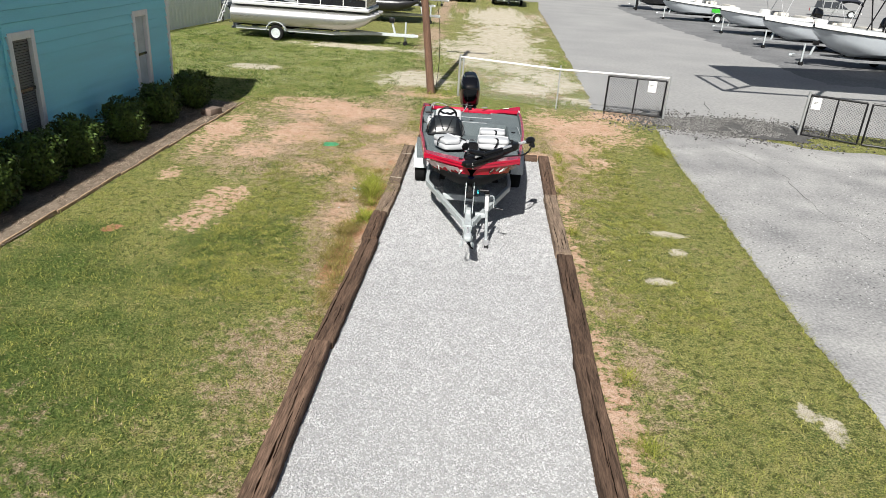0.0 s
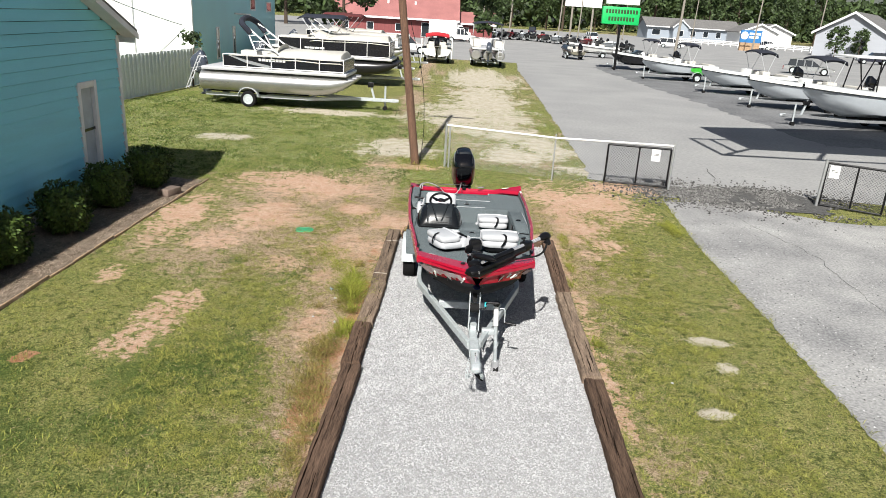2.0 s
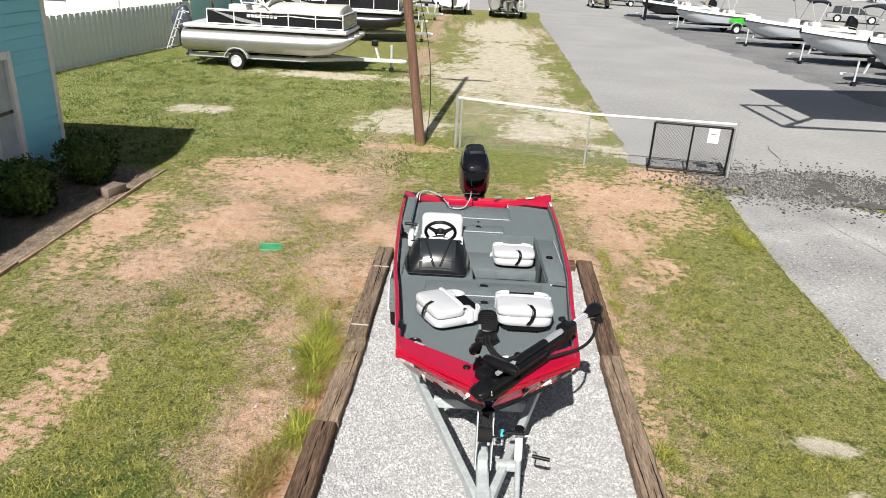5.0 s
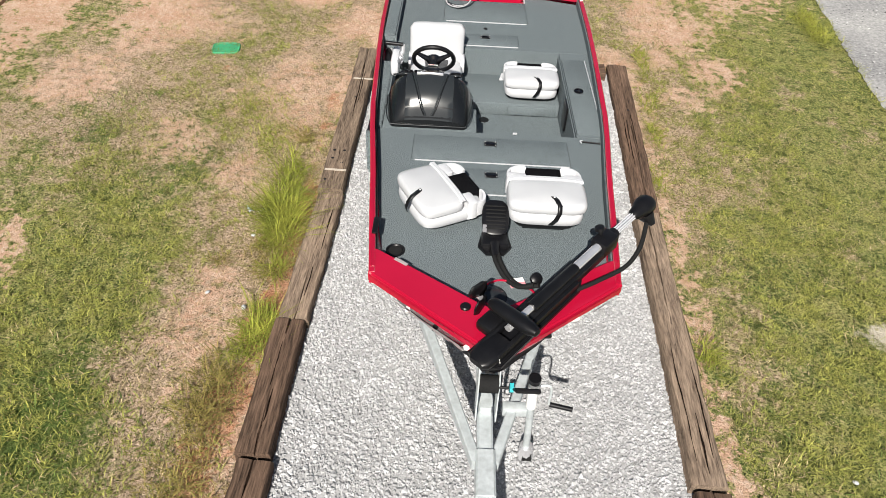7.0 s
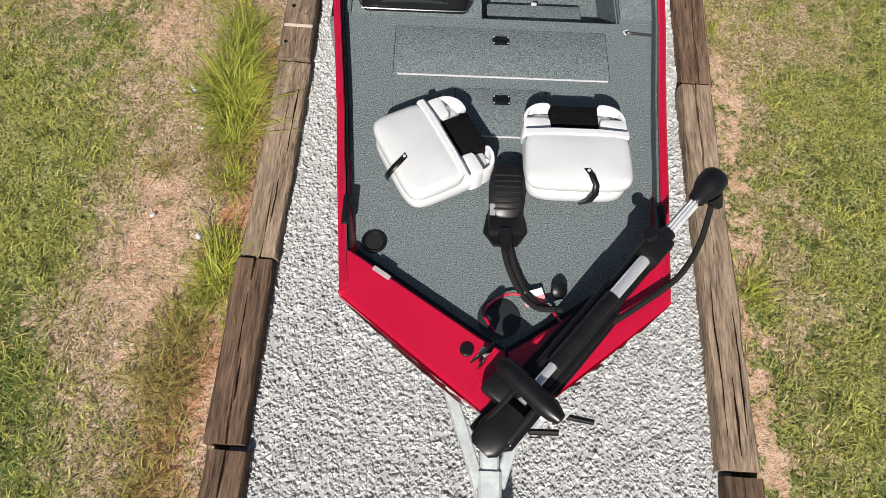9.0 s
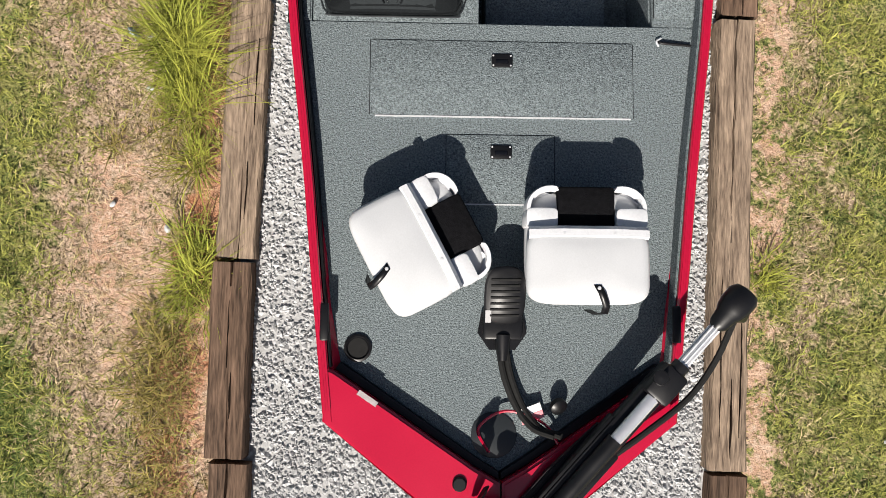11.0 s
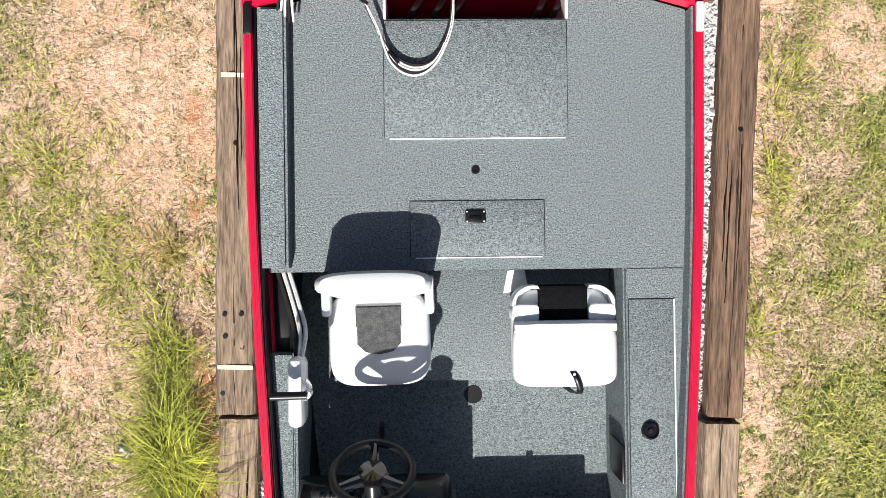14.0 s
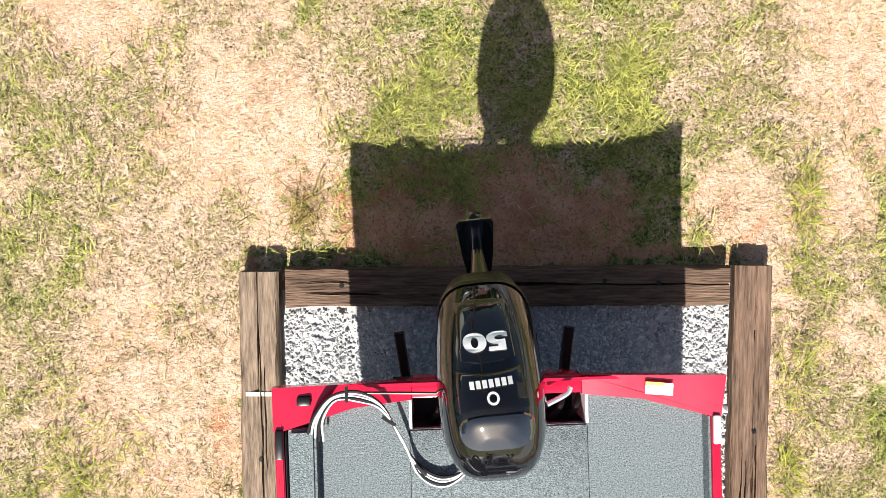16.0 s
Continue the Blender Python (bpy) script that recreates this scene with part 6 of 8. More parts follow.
scrap(-1.70, 11.22, 0.018, 0.04, 40, (0.38, 0.46, 0.52), "crumpled pale blue scrap of paper in dry grass")
scrap(-1.60, 11.21, 0.012, 0.03, -70, (0.62, 0.58, 0.50), "crumpled off-white scrap of paper in dry grass")
for k, (x, y, r) in enumerate(((-1.61, 10.92, 0.016), (-1.80, 10.28, 0.014), (-1.50, 10.15, 0.018), (2.5, 9.0, 0.014))):
    solid("pebble", lathe([(0, 0), (r, 0.2 * r), (1.1 * r, 0.6 * r), (0.6 * r, 1.1 * r), (0, 1.2 * r)], None, 7), STONE, "small pale pebble lying in the grass", "pebble", "pebbles in the lawn", m=pose(x, y, 0.008, 0, 0, 50 * k) @ Matrix.Diagonal((1.3, 0.9, 1, 1)))


# ---- grass blades and weeds ----
CLOVER = mat("pale_clover", (0.40, 0.42, 0.24), 0.8, var=0.2, bump=0, island=0.3, spec=0.1)


def blades(name, n, xr, yr, hgt, wid, material, label, keep, lean=0.6, seed=3):
    g = np.random.default_rng(seed)
    x, y = g.uniform(*xr, n), g.uniform(*yr, n)
    k = keep(x, y, g.random(n))
    x, y = x[k], y[k]
    n = len(x)
    z = ground_z(x, y)
    a = g.random(n) * 6.283
    h = hgt * (0.5 + g.random(n)) * (0.55 + 0.9 * vnoise(x, y, 11.0, 33))
    l = lean * h * (0.3 + g.random(n))
    dx, dy = np.cos(a), np.sin(a)
    w = wid * (0.6 + 0.8 * g.random(n))
    p0 = np.stack([x, y, z], -1)
    p1 = np.stack([x + dx * l * 0.5 + dy * w, y + dy * l * 0.5 - dx * w, z + h * 0.6], -1)
    p2 = np.stack([x + dx * l * 1.2, y + dy * l * 1.2, z + h * (0.75 + 0.25 * g.random(n))], -1)
    p3 = np.stack([x + dx * l * 0.5 - dy * w, y + dy * l * 0.5 + dx * w, z + h * 0.6], -1)
    V = np.stack([p0, p1, p2, p3], 1).reshape(-1, 3)
    F = (np.arange(n)[:, None] * 4 + np.arange(4)).tolist()
    raw(name, V.tolist(), F, material, label)


def bare(x, y):
    return np.maximum(mask(x, y, CLAY), mask(x, y, SAND))


def on_lawn(x, y):
    pad = (x > left_x(y) - 0.13) & (x < right_x(y) + 0.13) & (y < 14.0)
    bed = (x < -5.5 + 0.036 * (y - 14)) & (y < 17.2)
    drive = (x > 4.3 + 0.04 * (y - 9))
    return ~pad & ~bed & ~drive


def tuft(x, y, r):
    """Lawn grass grows in small tufts with gaps between."""
    return 0.55 * vnoise(x, y, 24.0, 31) + 0.45 * vnoise(x, y, 9.0, 32) > 0.40 + 0.18 * ((r * 7.3) % 1.0)


def lush(x, y, r):
    return on_lawn(x, y) & (r > 1.25 * bare(x, y)) & (r > 1.15 * dryness(x, y) * (0.4 + 0.8 * vnoise(x, y, 2.1, 4))) & tuft(x, y, r)


def parched(x, y, r):
    return on_lawn(x, y) & (r < 0.12 + 0.95 * dryness(x, y) + 0.25 * bare(x, y)) & (r > 0.9 * bare(x, y) - 0.25) & tuft(x + 3.3, y, r)


blades("lawn_grass", 340000, (-6.0, 5.0), (3.4, 18.5), 0.030, 0.0028, BLADE, "short green lawn grass", lush, 1.5)
blades("lawn_grass", 430000, (-3.4, 3.4), (7.0, 16.6), 0.030, 0.0025, BLADE, "short green lawn grass beside the pad", lush, 1.6, 13)
blades("lush_grass", 90000, (-6.0, 4.4), (3.4, 13.0), 0.032, 0.0036, DEEP, "dark lush grass patches in the lawn", lambda x, y, r: on_lawn(x, y) & (r < 0.9 * mask(x, y, LUSH) + 0.08) & (r > 0.5 * bare(x, y)), 1.3, 16)
blades("lawn_grass", 26000, (-0.7, 1.7), (14.15, 15.4), 0.034, 0.0026, BLADE, "thin green grass tufts on the clay behind the pad", lambda x, y, r: 0.6 * vnoise(x, y, 6.0, 61) + 0.4 * vnoise(x, y, 15.0, 62) > 0.66 - 0.26 * np.clip((y - 14.15) / 0.7, 0, 1) + 0.9 * np.clip(np.abs(x - 0.5) - 0.75, 0, 1) + 0.9 * np.clip(y - 14.9, 0, 1) + 0.12 * r, 1.5, 21)
blades("dry_grass", 110000, (-6.0, 4.9), (4.0, 18.5), 0.018, 0.0026, STRAW, "dry straw-coloured grass", parched, 2.4, 4)
blades("dry_grass", 190000, (-3.4, 3.4), (7.0, 16.6), 0.018, 0.0022, STRAW, "dry straw-coloured grass beside the pad", parched, 2.6, 14)
MEADOW = mat("bright_meadow_blade", (0.20, 0.27, 0.065), 0.8, var=0.3, scale=2.0, fine=9, bump=0, island=0.55, second=(0.10, 0.155, 0.032), spec=0.1)
blades("lawn_grass", 130000, (-12.5, 4.2), (17.5, 33.0), 0.035, 0.006, MEADOW, "rough green grass beyond the fence", lambda x, y, r: ~((x < -6.9) & (y < 17.3)) & (x < 3.6 + 0.05 * (y - 20)) & (r > 1.0 * bare(x, y) + 0.3 * vnoise(x, y, 0.8, 6)), 1.0, 15)


blades("far_tufts", 60000, (-13.0, -1.0), (17.6, 31.0), 0.05, 0.010, DEEP, "darker green grass tufts on the far lawn", lambda x, y, r: ~((x < -6.9) & (y < 17.3)) & (r > 1.1 * bare(x, y)) & (0.6 * vnoise(x, y, 3.0, 41) + 0.4 * vnoise(x, y, 9.0, 42) > 0.5 + 0.12 * ((r * 7.3) % 1.0)), 1.0, 17)
blades("clover_heads", 60000, (-13.0, 0.0), (18.5, 31.0), 0.04, 0.0045, CLOVER, "pale clover heads scattered in the far lawn", lambda x, y, r: ~((x < -6.9) & (y < 17.3)) & (r > 0.25 + bare(x, y)) & (vnoise(x, y, 1.2, 43) > 0.42), 0.8, 18)


blades("mulch_straw", 52000, (-7.0, -5.4), (7.0, 17.2), 0.040, 0.0032, mat("dry_pine_straw", (0.43, 0.35, 0.27), 0.9, var=0.4, scale=6, fine=20, bump=0, island=0.6, second=(0.15, 0.105, 0.075), spec=0.05), "loose dry pine straw on the planting bed",
       lambda x, y, r: (x < -5.80 + 0.036 * (y - 8)) & (r < 0.35 + 0.6 * vnoise(x, y, 3.0, 52)), 3.0, 20)


# grass leaning over the edge of the driveway
blades("verge_grass", 30000, (4.0, 5.1), (3.0, 17.6), 0.05, 0.003, BLADE, "ragged grass along the driveway edge", lambda x, y, r: np.abs(x - np.interp(y, [3.0, 7.3, 11.0, 13.9, 17.6], [4.12, 4.2, 4.47, 4.58, 4.95]) + 0.03) < 0.02 + 0.09 * r * vnoise(x, y, 5.0, 51), 1.3, 19)


def weeds(x, y, rx, ry, n, h, seed):
    blades("weed_clump", int(n * 2.2), (x - 1.5 * rx, x + 1.5 * rx), (y - 1.5 * ry, y + 1.5 * ry), 1.2 * h, 0.0024, OLIVE if 0.045 < h < 0.065 and x < 0 else WEED, "tall uncut grass clump beside the timber",
           lambda a, b, q: on_lawn(a, b) & (np.sqrt(((a - x) / rx) ** 2 + ((b - y) / ry) ** 2) + 1.1 * (vnoise(a, b, 7.0, 5) - 0.5) < 0.15 + 1.2 * q), 1.5, seed)


for k, (x, y, rx, ry, n, h) in enumerate(((-1.42, 11.35, 0.12, 0.55, 2600, 0.09), (-1.40, 11.12, 0.09, 0.28, 1600, 0.12), (-1.43, 12.26, 0.08, 0.10, 500, 0.06), (-1.79, 10.6, 0.06, 0.08, 250, 0.05),
                                          (-1.45, 10.7, 0.15, 0.2, 700, 0.06), (-1.33, 10.58, 0.05, 0.09, 300, 0.08), (-1.36, 9.9, 0.10, 0.25, 1200, 0.08), (-1.8, 12.2, 0.2, 0.3, 900, 0.04),
                                          (-1.54, 9.29, 0.16, 0.35, 1200, 0.06), (-2.0, 12.6, 0.3, 0.4, 1300, 0.04), (-1.52, 8.6, 0.18, 0.5, 2200, 0.06), (-1.42, 7.6, 0.10, 0.7, 1400, 0.06), (2.08, 14.1, 0.08, 0.4, 600, 0.05),
                                          (1.95, 12.6, 0.05, 0.35, 500, 0.05), (1.83, 11.9, 0.05, 0.2, 300, 0.06), (0.05, 13.98, 0.6, 0.05, 500, 0.05), (-0.75, 14.25, 0.08, 0.1, 250, 0.05))):
    weeds(x, y, rx, ry, n, h, 21 + k)
weeds(1.80, 9.9, 0.09, 0.16, 350, 0.07, 45)
weeds(1.85, 6.0, 0.09, 0.16, 300, 0.08, 46)
weeds(1.82, 4.9, 0.09, 0.16, 300, 0.08, 52)
weeds(2.0, 13.2, 0.12, 0.22, 300, 0.06, 53)
weeds(-0.85, 19.9, 0.6, 1.08, 1200, 0.12, 47)
weeds(4.55, 15.3, 0.28, 0.50, 2500, 0.06, 48)


# ---- utility pole, cables, fences ----
POLE_LEAN = Vector((-0.12, 0.0, 1.0))
pole = thing("utility_pole", "brown creosoted wooden utility pole in the lawn", "utility pole", pose(-0.9, 20.25, 0))
part("shaft", tube([POLE_LEAN * z for z in (-0.1, 0.6, 3.0, 6.0, 9.5)], [0.118, 0.108, 0.10, 0.09, 0.078], 14), BARK, pole)
part("crossarm", bx(-0.9 - 1.05, 0.9 - 1.05, -0.05, 0.05, 8.8, 8.93), BARK, pole)
part("ground_wire", tube(curve([(0.13, -0.06, 0.1), (0.19, -0.08, 1.0), (0.10, -0.08, 2.2), (-0.25, -0.09, 3.6)]), 0.008, 5), RUBBER, pole)


def mesh_panel(p0, p1, h, material, parent, gap=0.075, wire=0.003):
    """Woven chain link between two posts: crossing slanted wires."""
    p0, p1 = Vector(p0), Vector(p1)
    L = (p1 - p0).length
    d = (p1 - p0) / L
    bm = bmesh.new()
    n = int((L + h) / gap)
    for k in range(n + 1):
        s = k * gap
        for a, b in (((s - h, 0), (s, h)), ((s, 0), (s - h, h))):
            (xa, za), (xb, zb) = a, b
            if xa > xb:
                (xa, za), (xb, zb) = (xb, zb), (xa, za)
            m = (zb - za) / (xb - xa)
            if xa < 0:
                za, xa = za - m * xa, 0
            if xb > L:
                zb, xb = zb - m * (xb - L), L
            if xb - xa > 0.02:
                tube([p0 + d * xa + Vector((0, 0, za)), p0 + d * xb + Vector((0, 0, zb))], wire, 3, bm, caps=False)
    return part("chain_link_mesh", bm, material, parent, smooth=False)


fence = thing("chain_link_fence", "low galvanised chain link fence with a white top rail", "fence")
F0, F1, F2, F3 = (-0.12, 20.15, 0), (2.6, 19.3, 0), (3.85, 18.98, 0), (5.42, 18.83, 0)
part("top_rail", tube([(-0.12, 20.15, 1.10), (2.6, 19.3, 1.06), (5.42, 18.83, 1.10)], 0.024, 8), WHITE, fence, "white top rail")
for x, y, z in (F0, F1, F3):
    part("post", tube([(x, y, -0.1), (x, y, 1.16)], 0.03 if (x, y, z) != F1 else 0.02, 10), WIRE, fence)
part("post", tube([(-0.02, 20.10, -0.1), (-0.02, 20.10, 1.1)], 0.022, 8), WIRE, fence)
mesh_panel((-0.12, 20.15, 0.04), (2.6, 19.3, 0.04), 1.0, WIRE, fence, wire=0.0014)
mesh_panel((2.6, 19.3, 0.04), (3.8, 19.03, 0.04), 1.0, WIRE, fence, wire=0.0014)


def gate(p0, p1, h, label, sign=0.8):
    g = thing("gate", label, "gate")
    p0, p1 = Vector(p0), Vector(p1)
    d = (p1 - p0).normalized()
    for t in (0.0, 0.5, 1.0):
        q = p0.lerp(p1, t)
        part("upright", tube([q, q + Vector((0, 0, h))], 0.024 if t != 0.5 else 0.02, 8), BLACK, g)
    part("frame_rail", tube([p0 + Vector((0, 0, h)), p1 + Vector((0, 0, h))], 0.026, 8), BLACK, g)
    part("frame_rail", tube([p0, p1], 0.024, 8), BLACK, g)
    mesh_panel(p0, p1, h, WIREBLACK, g, 0.07, 0.0032)
    m = Matrix.Translation(p0.lerp(p1, sign) + Vector((0, -0.04, h * 0.80))) @ Matrix((d, Vector((0, 0, 1)), d.cross(Vector((0, 0, 1))))).transposed().to_4x4()
    sn = part("notice", bx(-0.105, 0.105, -0.13, 0.16, 0, 0.006), LABEL, g, "small white notice", smooth=False)
    sn.matrix_basis = m
    bars(sn, pose(0, 0, 0.006), [(-0.06, 0.04, 0.12, 0.012), (-0.06, 0.01, 0.12, 0.012)], CHARCOAL)
    return g


gate((3.86, 19.0, 0.10), (5.36, 18.84, 0.08), 0.93, "black-framed chain link gate with a white notice", 0.76)
gate((8.78, 18.05, 0.04), (9.85, 17.35, 0.04), 1.0, "black-framed chain link gate leaf with white notices", 0.12)
gate((9.95, 17.3, 0.04), (12.6, 16.4, 0.04), 1.0, "long black-framed chain link gate leaf", 0.2)
gp = thing("gate_post", "leaning galvanised gate post", "post")
part("shaft", tube([(8.72, 18.06, -0.1), (8.75, 18.05, 1.12)], 0.035, 10), WIRE, gp)

wall_fence = thing("metal_fence", "tall off-white corrugated metal fence", "fence")
for k in range(60):
    y = 18.0 + k * 0.3
    x = -13.55 + 0.105 * (y - 18.0)
    part("panel", prism([(0, 0), (0.08, 0.03), (0.16, 0.03), (0.2, 0), (0.3, 0), (0.3, -0.012), (0.19, -0.012), (0.155, 0.018), (0.085, 0.018), (0, -0.012)], 0.02, 1.66 + 0.012 * ((k * 7) % 3)),
         mat("chalky_white_metal", (0.80, 0.84, 0.84), 0.6, var=0.10, scale=1.5, stretch=(1, 1, 0.3)) if k == 0 else bpy.data.materials["chalky_white_metal"], wall_fence).matrix_basis = pose(x, y, 0, 0, 0, 84)


# ---- large buildings ----
def slab_windows(parent, spots, m):
    for u, v, w, h in spots:
        wi = part("window", bx(u, u + w, v, v + h, 0.01, 0.03), GLASS, parent, smooth=False)
        wi.matrix_basis = m
        for a, b, c, d in ((u - 0.08, u, v - 0.08, v + h + 0.08), (u + w, u + w + 0.08, v - 0.08, v + h + 0.08), (u, u + w, v + h, v + h + 0.08), (u, u + w, v - 0.08, v)):
            part("frame", bx(a, b, c, d, 0.0, 0.05), TRIM, wi, smooth=False)


warehouse = thing("warehouse", "tall teal and white metal-clad warehouse", "building")
TEALMETAL = mat("teal_metal_cladding", (0.38, 0.70, 0.78), 0.55, var=0.06, scale=0.6, fine=20, bump=0.03)
WHITEMETAL = mat("white_metal_cladding", (0.74, 0.78, 0.78), 0.5, var=0.06, scale=0.6, fine=20, bump=0.03)
part("white_wall", bx(-40, -12.42, 36.95, 37.15, 0, 6.5), WHITEMETAL, warehouse, "white clad side")
part("teal_wall", bx(-12.6, -12.4, 37.16, 54.0, 0, 6.5), TEALMETAL, warehouse, "teal clad side")
part("back_wall", bx(-40, -12.61, 53.8, 54.0, 0, 6.5), TEALMETAL, warehouse)
part("roof", bx(-40.3, -12.1, 36.7, 54.3, 6.5, 6.8), SHINGLE, warehouse)
part("corner_trim", bx(-12.62, -12.36, 36.9, 37.06, 0, 6.5), TRIM, warehouse)
part("downpipe", tube([(-15.2, 36.9, 0), (-15.2, 36.9, 6.4)], 0.05, 8), TRIM, warehouse)
part("downpipe", tube([(-19.5, 36.9, 0), (-19.5, 36.9, 6.4)], 0.04, 8), WIRE, warehouse)
wm = Matrix(((0, 0, 1, -12.4), (1, 0, 0, 0), (0, 1, 0, 0), (0, 0, 0, 1)))
slab_windows(warehouse, [(40.6, 0.9, 0.35, 1.5), (43.6, 0.9, 0.35, 1.5), (47.5, 3.4, 1.0, 0.9), (51.5, 3.3, 1.2, 0.5)], wm)
part("awning_bar", tube([(-12.35, 44.0, 3.15), (-11.9, 45.6, 3.1)], 0.05, 8), TRIM, warehouse)
RED_WALL = mat("red_painted_boards", (0.21, 0.055, 0.055), 0.7, var=0.2, scale=0.8, fine=10, bump=0.1, stretch=(6, 6, 0.3))


def gabled(name, label, x0, x1, y0, y1, eave, rise, wall, roofmat, over=0.5, along="x", windows=(), category="building"):
    """A simple building: four walls, a pitched roof with eaves, and framed windows on the side that faces -y."""
    b = thing(name, label, category)
    part("wall", bx(x0, x1, y0, y0 + 0.2, 0, eave), wall, b, smooth=False)
    part("wall", bx(x0, x1, y1 - 0.2, y1, 0, eave), wall, b, smooth=False)
    part("wall", bx(x0, x0 + 0.2, y0 + 0.2, y1 - 0.2, 0, eave), wall, b, smooth=False)
    part("wall", bx(x1 - 0.2, x1, y0 + 0.2, y1 - 0.2, 0, eave), wall, b, smooth=False)
    if along == "x":
        ym = (y0 + y1) / 2
        prof = [(y0 - over, eave - 0.05), (ym, eave + rise), (y1 + over, eave - 0.05), (y1 + over, eave + 0.15), (ym, eave + rise + 0.22), (y0 - over, eave + 0.15)]
        part("roof", loft([[(x, y, z) for y, z in prof] for x in (x0 - over, x1 + over)]), roofmat, b, smooth=False)
        for x in (x0 + 0.05, x1 - 0.15):
            part("gable", loft([[(q, y0 + 0.05, eave), (q, ym, eave + rise), (q, y1 - 0.05, eave)] for q in (x, x + 0.1)]), wall, b, smooth=False)
        part("fascia", bx(x0 - over, x1 + over, y0 - over - 0.05, y0 - over, eave - 0.12, eave + 0.16), TRIM, b, smooth=False)
    else:
        xm = (x0 + x1) / 2
        prof = [(x0 - over, eave - 0.05), (xm, eave + rise), (x1 + over, eave - 0.05), (x1 + over, eave + 0.15), (xm, eave + rise + 0.22), (x0 - over, eave + 0.15)]
        part("roof", loft([[(x, y, z) for x, z in prof] for y in (y0 - over, y1 + over)]), roofmat, b, smooth=False)
        for y in (y0 + 0.02, y1 - 0.15):
            part("gable", loft([[(x0 + 0.05, q, eave), (xm, q, eave + rise), (x1 - 0.05, q, eave)] for q in (y, y + 0.1)]), wall, b, smooth=False)
        for s, xe in ((-1, x0 - over), (1, x1 + over)):
            part("rake_board", loft([[(xe, q, eave - 0.3), (xm, q, eave + rise - 0.2), (xm, q, eave + rise + 0.24), (xe, q, eave + 0.17)] for q in (y0 - over - 0.06, y0 - over - 0.01)]), TRIM, b, smooth=False)
    fm = Matrix(((1, 0, 0, 0), (0, 0, -1, y0), (0, 1, 0, 0), (0, 0, 0, 1)))
    slab_windows(b, windows, fm)
    return b


redb = gabled("red_shop", "long dark red boarded shop with a red metal roof", -17.5, 1.0, 115, 127, 2.7, 3.2, RED_WALL, TILE_RED, 0.8, windows=[(-16.2, 0.9, 0.9, 1.0), (-12.4, 0.9, 0.9, 1.0), (-8.0, 0.9, 1.2, 1.0), (-4.0, 0.2, 1.2, 2.0), (-1.0, 0.9, 0.9, 1.0)])
for x in (-9.5, -7.4, -5.2):
    part("roof_vent", tube([(x, 118.5, 4.4), (x, 118.5, 5.3)], 0.18, 10), WHITE, redb)
gabled("red_porch", "red-roofed porch wing beside the shop", 1.2, 7.0, 117, 125, 2.4, 1.6, RED_WALL, TILE_RED, 0.6, windows=[(2.4, 0.8, 0.9, 1.0)])
GREYW = mat("pale_grey_cladding", (0.40, 0.42, 0.46), 0.6, var=0.05, scale=0.4, fine=6, bump=0.03, stretch=(1, 1, 6))
store = gabled("storehouse", "pale grey gabled storehouse", 73.0, 85.6, 147, 168, 4.3, 4.0, GREYW, SHINGLE, 0.7, "y", category="building")
store.matrix_basis = pose(73, 147, 0, 0, 0, -40) @ pose(-73, -147, 0)
gabled("ranch_house", "long blue-grey bungalow with white-framed windows", 62.5, 91, 230, 242, 3.6, 2.6, mat("blue_grey_siding", (0.30, 0.34, 0.39), 0.6, var=0.05, scale=0.3, fine=5), SHINGLE, 0.8,
       windows=[(64, 1.2, 2.4, 1.6), (76, 1.2, 1.4, 1.6), (80, 1.2, 1.4, 1.6), (84, 1.2, 1.4, 1.6), (88, 1.2, 1.2, 1.6)], category="house")
gabled("porch_gable", "small white-framed porch gable", 69.5, 74, 226.5, 230, 3.6, 2.2, mat("blue_grey_porch", (0.32, 0.36, 0.41), 0.6), SHINGLE, 0.5, "y", windows=[(70.9, 1.2, 1.6, 1.6)], category="house")
gabled("white_bungalow", "white bungalow with a dark roof", 92, 104, 222, 234, 3.4, 2.6, WHITE, SHINGLE, 0.7, "y", category="house")
gabled("white_cabin", "white cabin behind the blue sign", 81.5, 92, 205, 215, 3.4, 2.4, WHITE, SHINGLE, 0.6, "y", category="house")

# white rail fence along the road
rail = thing("rail_fence", "white post and rail fence along the road", "fence")
for k in range(40):
    x, y = 57 + k * 1.35, 185 - k * 1.15
    part("post", bx(x - 0.09, x + 0.09, y - 0.09, y + 0.09, 0, 1.35), WHITE, rail, smooth=False)
for z in (0.4, 0.75, 1.1):
    part("rail", loft([[(57, 185, z), (57, 185, z + 0.16), (57.06, 185.06, z + 0.16), (57.06, 185.06, z)], [(109.7, 140.1, z), (109.7, 140.1, z + 0.16), (109.76, 140.2, z + 0.16), (109.76, 140.2, z)]]), WHITE, rail, smooth=False)

